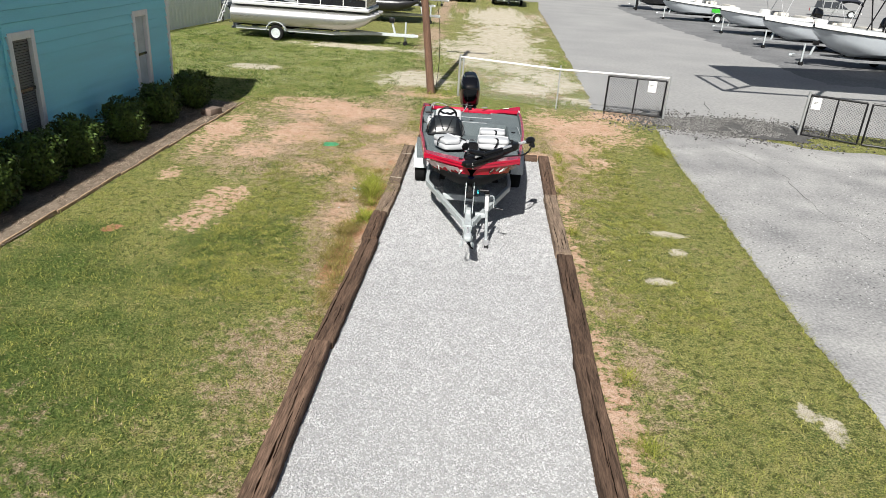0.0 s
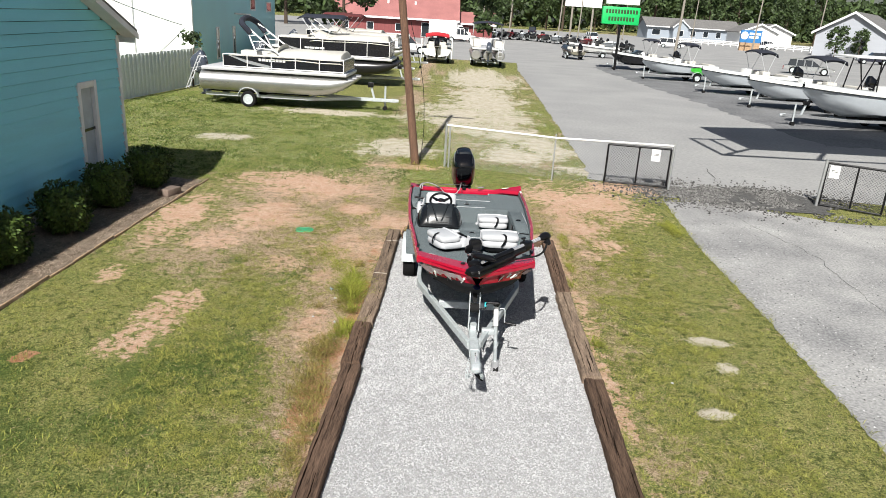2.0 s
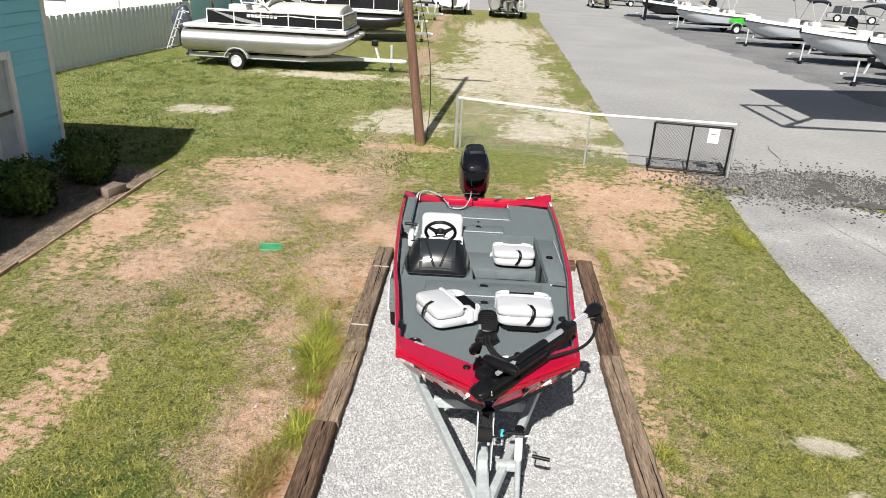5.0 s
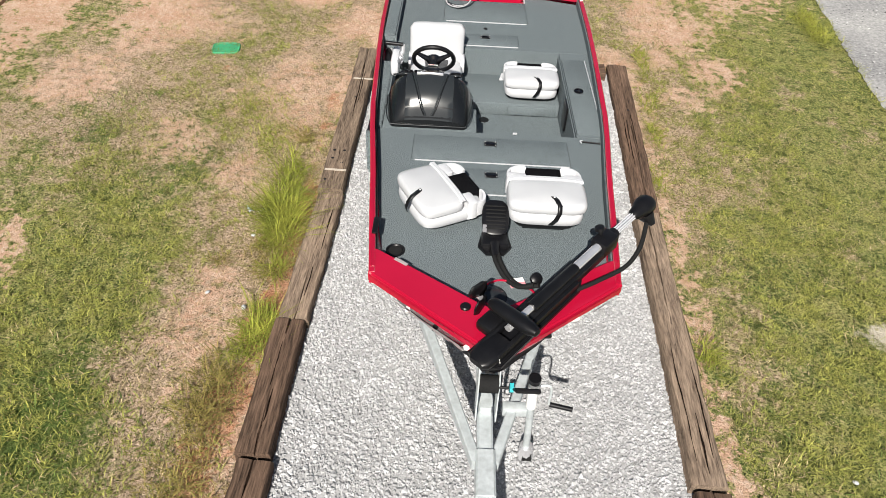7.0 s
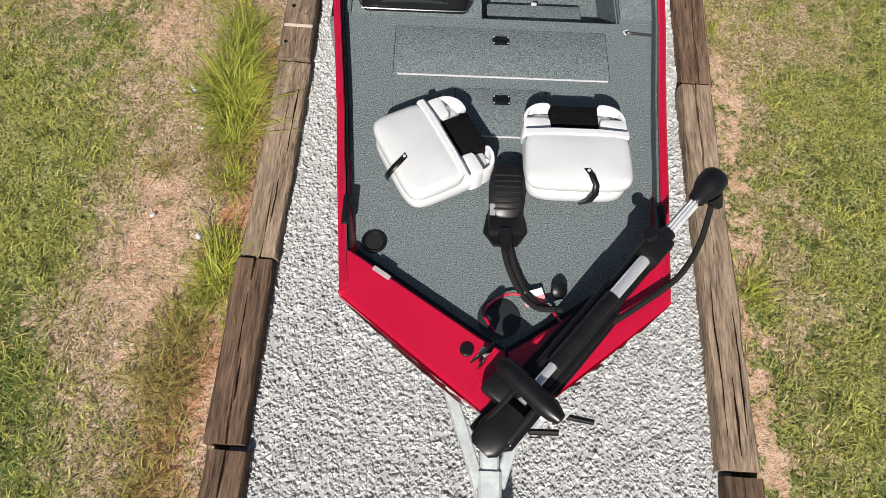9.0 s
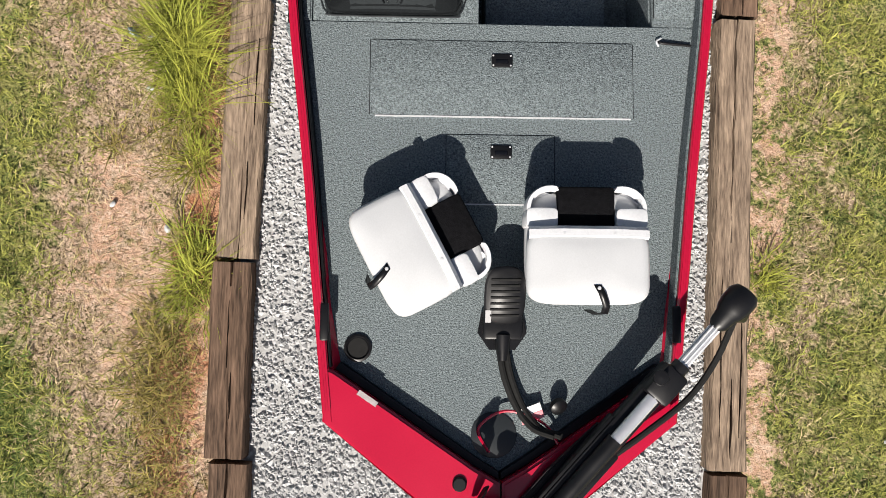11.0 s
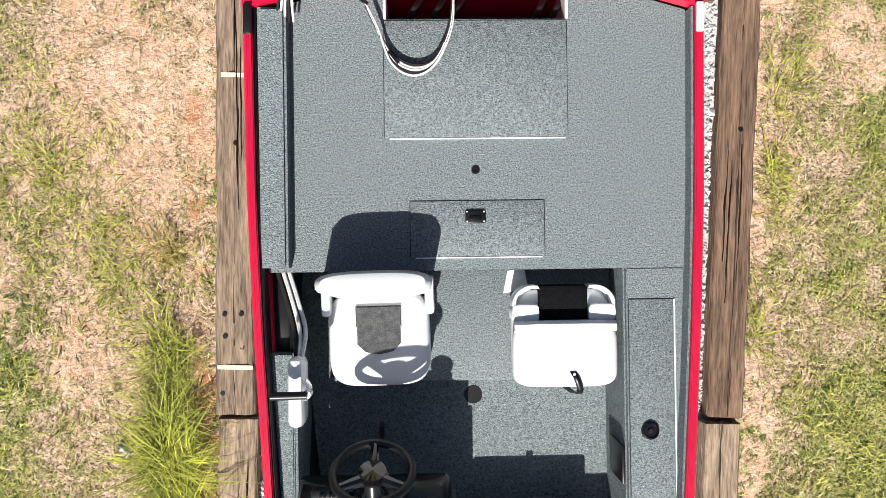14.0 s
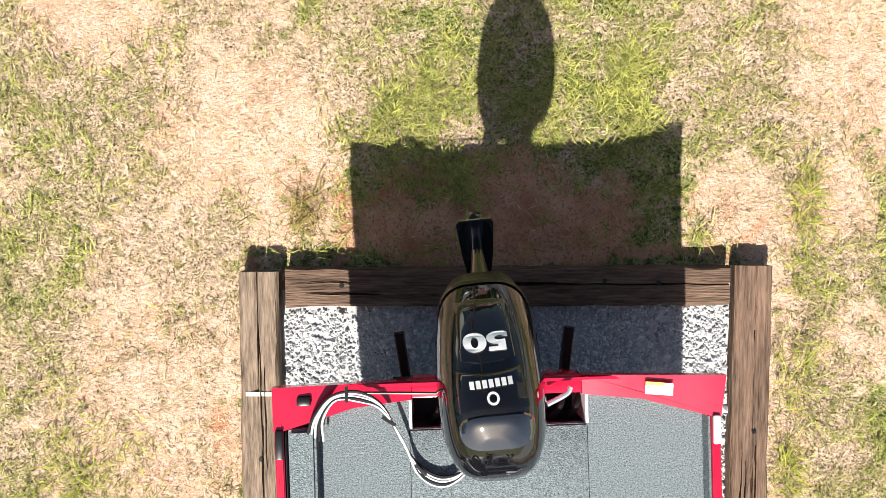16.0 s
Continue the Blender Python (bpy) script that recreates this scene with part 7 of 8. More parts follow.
# ---- signs ----
sign = thing("roadside_sign", "roadside sign with a green message board and a white panel above", "sign", pose(14.4, 64, 0))
part("post", tube([(0, 0, -0.1), (0, 0, 6.4)], 0.11, 10), BLACK, sign)
gb = part("message_board", bx(-1.62, 1.5, -0.25, 0.2, 3.75, 5.15, 0.03), mat("green_led_board", (0.01, 0.42, 0.10), 0.5, var=0.1, bump=0, emit=0.15), sign, "bright green message board")
PRINT = mat("dark_green_print", (0.02, 0.06, 0.015), 0.6, bump=0)
for z, x0, n in ((4.62, -1.36, 11), (4.03, -1.10, 9)):
    for k in range(n):
        part("lettering", bx(x0 + 0.25 * k, x0 + 0.25 * k + 0.17, -0.262, -0.252, z, z + 0.32), PRINT, gb, smooth=False)
wb = part("panel", bx(-1.4, 1.4, -0.2, 0.15, 5.35, 6.6, 0.03), LABEL, sign, "white panel with a grey emblem")
part("emblem", bx(-1.1, -0.75, -0.212, -0.202, 5.75, 6.1), CHARCOAL, wb, smooth=False)
part("lettering", bx(-0.65, 1.05, -0.212, -0.202, 5.75, 6.0), CHARCOAL, wb, smooth=False)
bsn = thing("low_sign", "low blue and white sign on a brick base", "sign", pose(61.5, 150, 0))
part("base", bx(-2.0, 2.0, -0.3, 0.3, 0, 1.6), EDGING, bsn, smooth=False)
bb = part("panel", bx(-2.1, 2.1, -0.2, 0.2, 1.6, 4.0), mat("blue_sign_face", (0.03, 0.17, 0.42), 0.5, bump=0), bsn, "blue panel")
part("emblem", lathe([(0.45, 0), (0.75, 0), (0.75, 0.03), (0.45, 0.03)], Matrix(((1, 0, 0, -1.35), (0, 0, -1, -0.201), (0, 1, 0, 2.95), (0, 0, 0, 1))), 20), WHITE, bb)
bars(bb, Matrix(((1, 0, 0, 0), (0, 0, -1, -0.202), (0, 1, 0, 0), (0, 0, 0, 1))), [(-0.4, 3.1, 2.3, 0.45), (-0.4, 2.45, 1.9, 0.45)], WHITE, 0.02)
# out of view: the lot's shadow outline, moved back towards the sun
shade_deck = thing("billboard", "unseen raised billboard deck with a catwalk, outlined to cast the lot's shadow", "billboard")
SHX, SHY, SHH = -0.229 * 7.5, -1.046 * 7.5, 7.5
part("deck", prism([(x + SHX, y + SHY) for x, y in ((10.35, 25.75), (22.0, 25.9), (22.0, 33.2), (19.2, 32.7), (10.3, 30.65))], SHH, SHH + 0.12), WHITE, shade_deck, smooth=False)
for pts in (((8.85, 27.4), (8.85, 24.25), (22.0, 24.6)), ((10.3, 27.6), (8.85, 27.4)), ((10.35, 25.8), (8.85, 24.25)), ((13.0, 25.9), (12.0, 24.35)), ((9.6, 27.5), (9.6, 25.0))):
    for (xa, ya), (xb, yb) in zip(pts, pts[1:]):
        beam([(xa + SHX, ya + SHY, SHH + 0.05), (xb + SHX, yb + SHY, SHH + 0.05)], 0.14, 0.1, shade_deck, name="catwalk_rail")
part("catwalk_mesh", bx(8.95 + SHX, 22 + SHX, 24.32 + SHY, 24.5 + SHY, SHH, SHH + 0.02), GALV, shade_deck, smooth=False)
part("column", tube([(19.5, 20.5, -0.1), (19.5, 20.5, SHH)], 0.4, 16), GALV, shade_deck)
fb = thing("far_billboard", "white roadside hoarding beyond the lot", "billboard", pose(32.5, 180, 1.6))
part("panel", bx(-4.4, 4.4, -0.2, 0.2, 5.5, 10.5), LABEL, fb, smooth=False)
for x in (-2.5, 2.5):
    part("leg", tube([(x, 0.3, -1.7), (x, 0.3, 8)], 0.25, 8), GREYWOOD, fb)


# ---- trailers, boats and cars on the lot ----
def road_wheel(parent, x, y, r=0.33, w=0.2, s=1, rim=GALV):
    m = pose(x, y, r, -90 * s, 0, 0)
    t = part("wheel", lathe([(r * 0.55, -w / 2), (r * 0.93, -w / 2), (r, -w * 0.3), (r, w * 0.3), (r * 0.93, w / 2), (r * 0.62, w / 2), (r * 0.55, w * 0.3), (0.0, w * 0.3)], m, 20), RUBBER, parent)
    part("rim", lathe([(0, w * 0.36), (r * 0.2, w * 0.44), (r * 0.3, w * 0.34), (r * 0.5, w * 0.36), (r * 0.6, w * 0.52), (r * 0.64, w * 0.5), (r * 0.5, w * 0.31), (0, w * 0.31)], m, 16), rim, t)


RAILSTEEL = mat("dull_trailer_steel", (0.33, 0.34, 0.35), 0.4, 0.5, var=0.2, scale=4, fine=30, bump=0.05)


def show_trailer(m, L, hitch, axles, label, half_w=0.95, rail=None):
    """A boat trailer under a display boat; +x is forward."""
    t = thing("display_trailer", label, "trailer", m, "trailers on the lot")
    for s in (-1, 1):
        beam([(-L / 2, s * half_w * 0.75, 0.4), (L * 0.22, s * half_w * 0.75, 0.4), (L / 2, s * 0.06, 0.42), (hitch - 0.1, s * 0.05, 0.42)], 0.08, 0.12, t, material=rail or RAILSTEEL, name="side_rail")
        beam([(-L / 2, s * half_w * 0.42, 0.5), (L * 0.2, s * half_w * 0.42, 0.5)], 0.1, 0.08, t, RUBBER, "bunk")
        for a in axles:
            road_wheel(t, a, s * half_w, 0.3, 0.2, s, GALV)
            part("fender", loft([[(a + 0.42 * math.cos(q) * k, s * (half_w - 0.1 + o), 0.33 + 0.42 * math.sin(q) * k) for o, k in ((0, 1), (0.22, 1), (0.22, 0.94), (0.01, 0.95))] for q in [radians(v) for v in range(10, 175, 20)]]), GALV, t)
    for x in (-L * 0.42, -L * 0.1, L * 0.2):
        beam([(x, -half_w * 0.75, 0.36), (x, half_w * 0.75, 0.36)], 0.07, 0.09, t, name="cross_member")
    part("coupler", tube([(hitch - 0.25, 0, 0.42), (hitch, 0, 0.42)], [0.09, 0.06], 8), GALV, t)
    part("jack", tube([(hitch - 0.55, 0.18, 0.04), (hitch - 0.55, 0.18, 0.95)], 0.04, 8), GALV, t)
    part("jack_wheel", tube([(hitch - 0.55, 0.10, 0.09), (hitch - 0.55, 0.26, 0.09)], 0.09, 10), RUBBER, t)
    beam([(hitch - 0.95, 0, 0.42), (hitch - 1.15, 0, 1.1)], 0.08, 0.08, t, name="winch_post")
    part("winch", bx(hitch - 1.22, hitch - 1.0, -0.1, 0.1, 0.9, 1.1, 0.02), BLACK, t)
    return t


NAVY = mat("navy_canvas", (0.015, 0.018, 0.03), 0.9, bump=0.1)
BEIGE = mat("beige_vinyl_cover", (0.52, 0.50, 0.45), 0.6, var=0.08, scale=2, fine=20, bump=0.15, bump_scale=4)
TUBEALU = mat("brushed_aluminium_tube", (0.46, 0.46, 0.455), 0.32, 0.8, var=0.12, scale=0.8, fine=30, bump=0.02, stretch=(0.3, 4, 4))
DARKPANEL = mat("black_side_panel", (0.012, 0.012, 0.014), 0.25, var=0.1, bump=0)
MOTORGREY = mat("dark_blue_grey_motor", (0.05, 0.06, 0.08), 0.3, var=0.1, bump=0, coat=0.5)


def hung_motor(parent, m, s=1.0, material=None, name="motor"):
    """An outboard on a stern: boxy cowl with a sloping crown, a pale band, a drive leg with its plate and gearcase."""
    mm = m @ Matrix.Diagonal((s, s, s, 1))
    o = part(name, loft([[mm @ Vector((x * a - 0.12 + sh, y * b, z + 0.06 * x * (z > 0.45))) for x, y in sup(1, 1, 18, 3.6)] for z, a, b, sh in ((-0.05, 0.15, 0.10, 0), (0.03, 0.25, 0.16, 0), (0.10, 0.29, 0.185, 0), (0.34, 0.28, 0.18, 0.01), (0.50, 0.25, 0.165, 0.02), (0.58, 0.19, 0.125, 0.03), (0.605, 0.10, 0.06, 0.03))]), material or MOTORGREY, parent, "outboard motor on the stern")
    part("cowl_band", loft([[mm @ Vector((x * 0.292 - 0.12, y * 0.187, z)) for x, y in sup(1, 1, 18, 3.6)] for z in (0.115, 0.145)], caps=False), CHROME, o)
    part("drive_leg", loft([[mm @ Vector((x * a - 0.1, y * 0.06, z)) for x, y in sup(1, 1, 10, 2.4)] for z, a in ((-0.02, 0.14), (-0.5, 0.10), (-0.72, 0.12))]), material or MOTORGREY, o)
    part("plate", loft([[mm @ Vector((x * 0.2 - 0.14, y * 0.10, z)) for x, y in sup(1, 1, 12, 2.4)] for z in (-0.56, -0.54)]), material or MOTORGREY, o)
    part("gearcase", loft([[mm @ Vector((x, y * r, -0.75 + z * r)) for y, z in sup(1, 1, 10, 2)] for x, r in ((-0.30, 0.02), (-0.24, 0.05), (0.0, 0.06), (0.08, 0.02))]), material or MOTORGREY, o)
    return o


def pontoon(m, L, panel, label, cover=True, arch=True, bimini=None, motor=True, tall=0.55, tubes=None):
    """A pontoon boat, bow towards +x: tubes with cone noses, deck, railed panels, covers."""
    b = thing("pontoon_boat", label, "boat", m, "pontoon boats")
    for y in (-0.95, 0.0, 0.95):
        part("pontoon_tube", loft([[(x, y + r * math.cos(a), 0.93 + lift + r * math.sin(a)) for a in [2 * math.pi * k / 20 for k in range(20)]] for x, r, lift in
                                   ((-L / 2, 0.32, 0), (-L / 2 + 0.04, 0.37, 0), (L * 0.26, 0.37, 0), (L * 0.36, 0.33, 0.03), (L * 0.44, 0.23, 0.12), (L * 0.51, 0.07, 0.27))]), tubes or TUBEALU, b, "bright aluminium pontoon tube")
    part("deck", bx(-L / 2 + 0.1, L * 0.47, -1.25, 1.25, 1.33, 1.45, 0.02), ALU, b)
    x0, x1, z0, z1 = -L / 2 + 0.95, L * 0.45, 1.47, 1.47 + tall
    for s in (-1, 1):
        sp = part("side_panel", bx(x0, x1, s * 1.21 - 0.012, s * 1.21 + 0.012, z0, z1 - 0.05), panel, b, "coloured side panel with a swoosh")
        part("swoosh", loft([[(x0 + 0.25, s * 1.228, z0 + 0.40), (x0 + 0.2, s * 1.228, z0 + 0.44)], [(x0 + 0.9, s * 1.228, z0 + 0.16), (x0 + 0.9, s * 1.228, z0 + 0.28)], [(x0 + 1.7, s * 1.228, z0 + 0.03), (x0 + 1.9, s * 1.228, z0 + 0.09)]], caps=False, closed=False), CHROME, sp)
        bars(sp, Matrix(((1, 0, 0, 0), (0, 0, s, s * 1.225), (0, 1, 0, 0), (0, 0, 0, 1))), [(x0 + 1.35 + 0.13 * k, z0 + 0.27, 0.1, 0.09) for k in range(8)], WHITE, 0.01)
        for z in (z0 + 0.02, z1):
            part("rail", tube([(x0, s * 1.22, z), (x1, s * 1.22, z)], 0.022, 6), WHITE, b)
        for k in range(6):
            x = x0 + (x1 - x0) * k / 5
            part("rail_post", tube([(x, s * 1.23, z0 - 0.05), (x, s * 1.23, z1)], 0.018, 6), WHITE, b)
    part("bow_panel", bx(x1 - 0.012, x1 + 0.012, -1.2, 1.2, z0, z1 - 0.05), panel, b)
    for z in (z0 + 0.02, z1):
        part("rail", tube([(x1, -1.22, z), (x1, 1.22, z)], 0.022, 6), WHITE, b)
    part("seating", bx(x0 + 0.1, x1 - 0.1, -1.15, -0.55, z0, z1 - 0.05, 0.05), BEIGE, b)
    part("seating", bx(x0 + 0.1, x1 - 0.1, 0.55, 1.15, z0, z1 + 0.05, 0.05), BEIGE, b)
    if cover:
        rings = []
        for x, h in ((x0 + 1.6, 0.12), (x0 + 2.0, 0.42), (0.0, 0.22), (L * 0.15, 0.30), (L * 0.3, 0.26), (x1 - 0.15, 0.26), (x1 + 0.02, -0.2)):
            rings.append([(x, y * 1.25, z1 - 0.02 + max(0.0, 1 - abs(y) ** 3) * h + 0.03 * math.sin(5 * x + 3 * y) - (0.12 if abs(y) > 0.95 else 0)) for y in (-1.0, -0.97, -0.75, -0.4, 0, 0.4, 0.75, 0.97, 1.0)])
        cv = part("cover", loft(rings, caps=False, closed=False), BEIGE, b, "pale beige cover over the seats")
        cv.modifiers.new("thickness", "SOLIDIFY").thickness = 0.02
    if arch:
        for s in (-1, 1):
            part("arch_leg", tube([(0.3, s * 1.15, 1.9), (-0.9, s * 1.0, 2.8), (-1.25, s * 0.9, 3.05)], 0.035, 6), WHITE, b)
            part("arch_leg", tube([(-0.7, s * 1.15, 2.0), (-1.05, s * 1.0, 2.75)], 0.03, 6), WHITE, b)
            for t in (0.3, 0.6, 0.85):
                part("brace", tube([(0.3 - 1.2 * t, s * (1.15 - 0.15 * t), 1.9 + 0.9 * t), (-0.6 - 0.4 * t, s * (1.15 - 0.15 * t), 1.95 + 0.8 * t)], 0.02, 5), WHITE, b)
        part("folded_bimini", tube(curve([(-0.95, -1.0, 2.72), (-1.28, -0.95, 3.08), (-1.38, 0, 3.24), (-1.28, 0.95, 3.08), (-0.95, 1.0, 2.72)]), 0.11, 8), NAVY, b, "navy folded bimini top")
    if bimini:
        part("bimini", loft([[(x, y * 1.15, 3.25 + 0.16 * (1 - y * y) + dz) for y in (-1, -0.6, 0, 0.6, 1)] for x, dz in ((-1.6, -0.1), (-1.4, 0.0), (0.6, 0.03), (0.8, -0.08))], caps=False, closed=False), bimini, b, "open bimini top").modifiers.new("thickness", "SOLIDIFY").thickness = 0.03
        for s in (-1, 1):
            for x in (-1.4, 0.6):
                part("bimini_leg", tube([(-0.4, s * 1.18, 2.0), (x, s * 1.12, 3.25)], 0.018, 5), ALU, b)
    if motor:
        hung_motor(b, pose(-L / 2 - 0.25, 0, 1.18, 0, -12), 1.15)
        for y in (0.75, 1.05):
            part("ladder_rail", tube([(-L / 2 + 0.15, -y, 1.75), (-L / 2 - 0.05, -y, 1.8), (-L / 2 - 0.6, -y, 0.55)], 0.025, 6), ALU, b)
        for k in range(4):
            part("ladder_tread", bx(-L / 2 - 0.58 + 0.13 * k, -L / 2 - 0.48 + 0.13 * k, -1.05, -0.75, 0.6 + 0.3 * k, 0.64 + 0.3 * k), ALU, b)
    return b


P1 = pose(-6.6, 30.3, 0, 0, 0, -2)
pontoon(P1, 5.8, DARKPANEL, "pontoon boat with black side panels and beige cover", tall=0.47)
show_trailer(pose(-6.6, 30.3, 0, 0, 0, -2), 5.6, 4.6, (-1.05,), "galvanised trailer under the covered pontoon boat", 1.15, GALV)
P2 = pose(-6.2, 40.3, 0, 0, 0, -2)
pontoon(P2, 7.0, DARKPANEL, "pontoon boat with tall black side panels and a dark top", True, False, NAVY, True, 0.8, DARKPANEL)
show_trailer(P2, 6.6, 4.7, (-1.0, 0.2), "trailer under the black pontoon boat", 1.15)
WHITEPANEL = mat("white_side_panel", (0.7, 0.7, 0.7), 0.3, bump=0)
MAROON = mat("maroon_canvas", (0.10, 0.02, 0.02), 0.9)
for k, (x, y, pm, ar, bi) in enumerate(((-7.5, 47.5, WHITEPANEL, True, None), (-6.8, 53.5, WHITEPANEL, False, MAROON), (-8.5, 61.0, DARKPANEL, False, MAROON))):
    pontoon(pose(x, y, 0, 0, 0, -3), 7.4, pm, "white pontoon boat in the row of boats on the lot", True, ar, bi)
    show_trailer(pose(x, y, 0, 0, 0, -3), 6.6, 5.4, (-1.0,), "trailer under a white pontoon boat", 1.15)
pontoon(pose(3.1, 61.2, 0, 0, 0, 90), 6.6, WHITEPANEL, "pontoon boat seen stern on under a black bimini", False, False, NAVY)
show_trailer(pose(3.1, 61.2, 0, 0, 0, 90), 6.2, 4.3, (-1.0,), "trailer under a pontoon boat", 1.15)


def runabout(m, L, W, low, top, label, shield=True, bimini=None, ttop=False, motor=True, stern=None, sheer=1.5, floor=0.65, shade=None):
    """A display boat, bow towards +x: flared hull, deck with an open cockpit, screen, tops."""
    b = thing("motor_boat", label, "boat", m, "boats on display")
    st = [(-0.5, 1.0, 0.92), (-0.25, 1.0, 0.93), (0.05, 1.0, 0.9), (0.25, 0.92, 0.75), (0.38, 0.72, 0.45), (0.46, 0.42, 0.16), (0.5, 0.06, 0.02)]
    lo, up = [], []
    for t, w, c in st:
        rise = 0.24 * max(0, t + 0.15) ** 1.4 * 2 - 0.08 * max(0.0, -t) * 2
        z1 = sheer + rise
        kz = floor + (z1 - 0.30 - floor) * (max(0, t - 0.24) / 0.26) ** 1.7
        mid = (z1 + kz) / 2 + 0.05
        q = [(t * L, -w * W / 2, z1 - 0.13), (t * L, -(w * 0.55 + c * 0.45) * W / 2 * 0.97, mid), (t * L, -c * W / 2 * 0.86, kz + 0.2 * (z1 - kz)), (t * L, 0, kz)]
        lo.append(q + [(x, -y, z) for x, y, z in q[-2::-1]])
        u = [(t * L, -w * W / 2 - 0.01, z1 - 0.13), (t * L, -w * W / 2 - 0.02, z1 - 0.02), (t * L, -w * W / 2 + 0.05, z1 + 0.02), (t * L, -w * W / 2 * 0.72, z1 + 0.05 + 0.06 * max(0, t))]
        up.append((t, u))
    part("hull", loft(lo, caps=False, closed=False), low, b, "painted hull")
    part("stern_board", loft([lo[0], [(x + 0.03, y, z) for x, y, z in lo[0]]]), stern or low, b)
    rings = [u + [(x, -y, z) for x, y, z in u[::-1]] for t, u in up if t > 0.0]
    part("foredeck", loft(rings, caps=False, closed=False), top, b, "moulded white deck")
    for s in (-1, 1):
        part("side_deck", loft([[(x, y * -s, z) for x, y, z in u] for t, u in up if t <= 0.05], caps=False, closed=False), top, b)
    part("sole", bx(-0.48 * L, 0.1 * L, -W * 0.36, W * 0.36, sheer - 0.55, sheer - 0.5), top, b)
    part("rub_rail", tube([(x, y - 0.015, z) for t, u in up for x, y, z in (u[0],)] + [(x, -y + 0.015, z) for t, u in up[::-1] for x, y, z in (u[0],)], 0.03, 5), CHARCOAL, b)
    part("console", bx(-0.02 * L, 0.05 * L, -0.35, 0.35, sheer - 0.5, sheer + 0.35, 0.06), top, b)
    for y in (-0.45, 0.45):
        part("seat", bx(-0.2 * L, -0.11 * L, y - 0.27, y + 0.27, sheer - 0.5, sheer + 0.25, 0.07), BEIGE, b)
    part("stern_bench", bx(-0.46 * L, -0.38 * L, -W * 0.36, W * 0.36, sheer - 0.5, sheer + 0.08, 0.06), BEIGE, b)
    if shield:
        w = W * 0.36
        part("windscreen", loft([[(0.12 * L, -w, sheer + 0.08), (0.04 * L, -w * 0.9, sheer + 0.5)], [(0.19 * L, -w * 0.5, sheer + 0.12), (0.10 * L, -w * 0.5, sheer + 0.52)], [(0.19 * L, w * 0.5, sheer + 0.12), (0.10 * L, w * 0.5, sheer + 0.52)], [(0.12 * L, w, sheer + 0.08), (0.04 * L, w * 0.9, sheer + 0.5)]], caps=False, closed=False), GLASS, b, "raked windscreen").modifiers.new("thickness", "SOLIDIFY").thickness = 0.02
    if bimini:
        z = sheer + (1.35 if shade is None else shade)
        part("bimini", loft([[(x * L, y * W * 0.42, z + 0.14 * (1 - y * y) + dz) for y in (-1, -0.8, -0.4, 0, 0.4, 0.8, 1)] for x, dz in ((-0.225, -0.22), (-0.215, -0.04), (-0.17, 0.03), (-0.09, 0.05), (-0.03, 0.02), (-0.015, -0.06))], caps=False, closed=False), bimini, b, "dark canvas bimini top").modifiers.new("thickness", "SOLIDIFY").thickness = 0.06
        for s in (-1, 1):
            for x in (-0.20, -0.03):
                part("bimini_leg", tube([(-0.12 * L, s * W * 0.45, sheer), (x * L, s * W * 0.41, z)], 0.016, 5), ALU, b)
    if ttop:
        z = sheer + 1.5
        part("t_top", bx(-0.06 * L, 0.30 * L, -W * 0.36, W * 0.36, z, z + 0.09, 0.04), WHITE, b, "white hard top")
        for s in (-1, 1):
            part("top_leg", tube([(0.24 * L, s * 0.45, sheer - 0.3), (0.18 * L, s * 0.75, z)], 0.03, 6), BLACK, b)
            part("top_leg", tube([(0.10 * L, s * 0.45, sheer - 0.3), (0.14 * L, s * 0.75, z)], 0.03, 6), BLACK, b)
            part("top_leg", tube([(0.06 * L, s * 0.45, sheer - 0.3), (-0.02 * L, s * 0.75, z)], 0.03, 6), BLACK, b)
    if motor:
        hung_motor(b, pose(-0.5 * L - 0.2, 0, sheer - 0.1, 0, -8), 1.15, GLOSS)
    return b


HULLGREY = mat("pale_grey_hull", (0.55, 0.59, 0.63), 0.25, var=0.04, bump=0, coat=0.4)
HULLWHITE = mat("white_gelcoat", (0.76, 0.76, 0.74), 0.25, var=0.03, bump=0, coat=0.4)
HULLBLACK = mat("black_gelcoat", (0.015, 0.015, 0.018), 0.2, var=0.03, bump=0, coat=0.4)
HULLGREEN = mat("lime_green_gelcoat", (0.06, 0.55, 0.04), 0.3, var=0.03, bump=0, coat=0.4)
HULLRED = mat("dark_red_gelcoat", (0.20, 0.01, 0.015), 0.3, var=0.03, bump=0, coat=0.4)
ROW = 183
runabout(pose(19.2, 33.3, 0, 0, 0, ROW), 7.6, 2.5, HULLGREY, HULLWHITE, "pale grey centre console boat with a white hard top", False, None, True, True, None, 1.52, 0.5)
show_trailer(pose(18.7, 33.3, 0, 0, 0, ROW), 6.6, 4.1, (-0.6, -1.5), "tandem trailer under the centre console boat", 1.1)
runabout(pose(18.9, 39.8, 0, 0, 0, ROW), 6.3, 2.4, HULLGREY, HULLWHITE, "white deck boat with a folded dark top", False, NAVY, False, True, None, 1.30, 0.5)
show_trailer(pose(18.9, 39.8, 0, 0, 0, ROW), 5.8, 3.5, (-0.9,), "trailer under the white deck boat", 1.05)
runabout(pose(18.7, 47.0, 0, 0, 0, ROW), 5.8, 2.4, HULLGREY, HULLWHITE, "white deck boat with beige seats", False, NAVY, False, True, None, 1.27, 0.5)
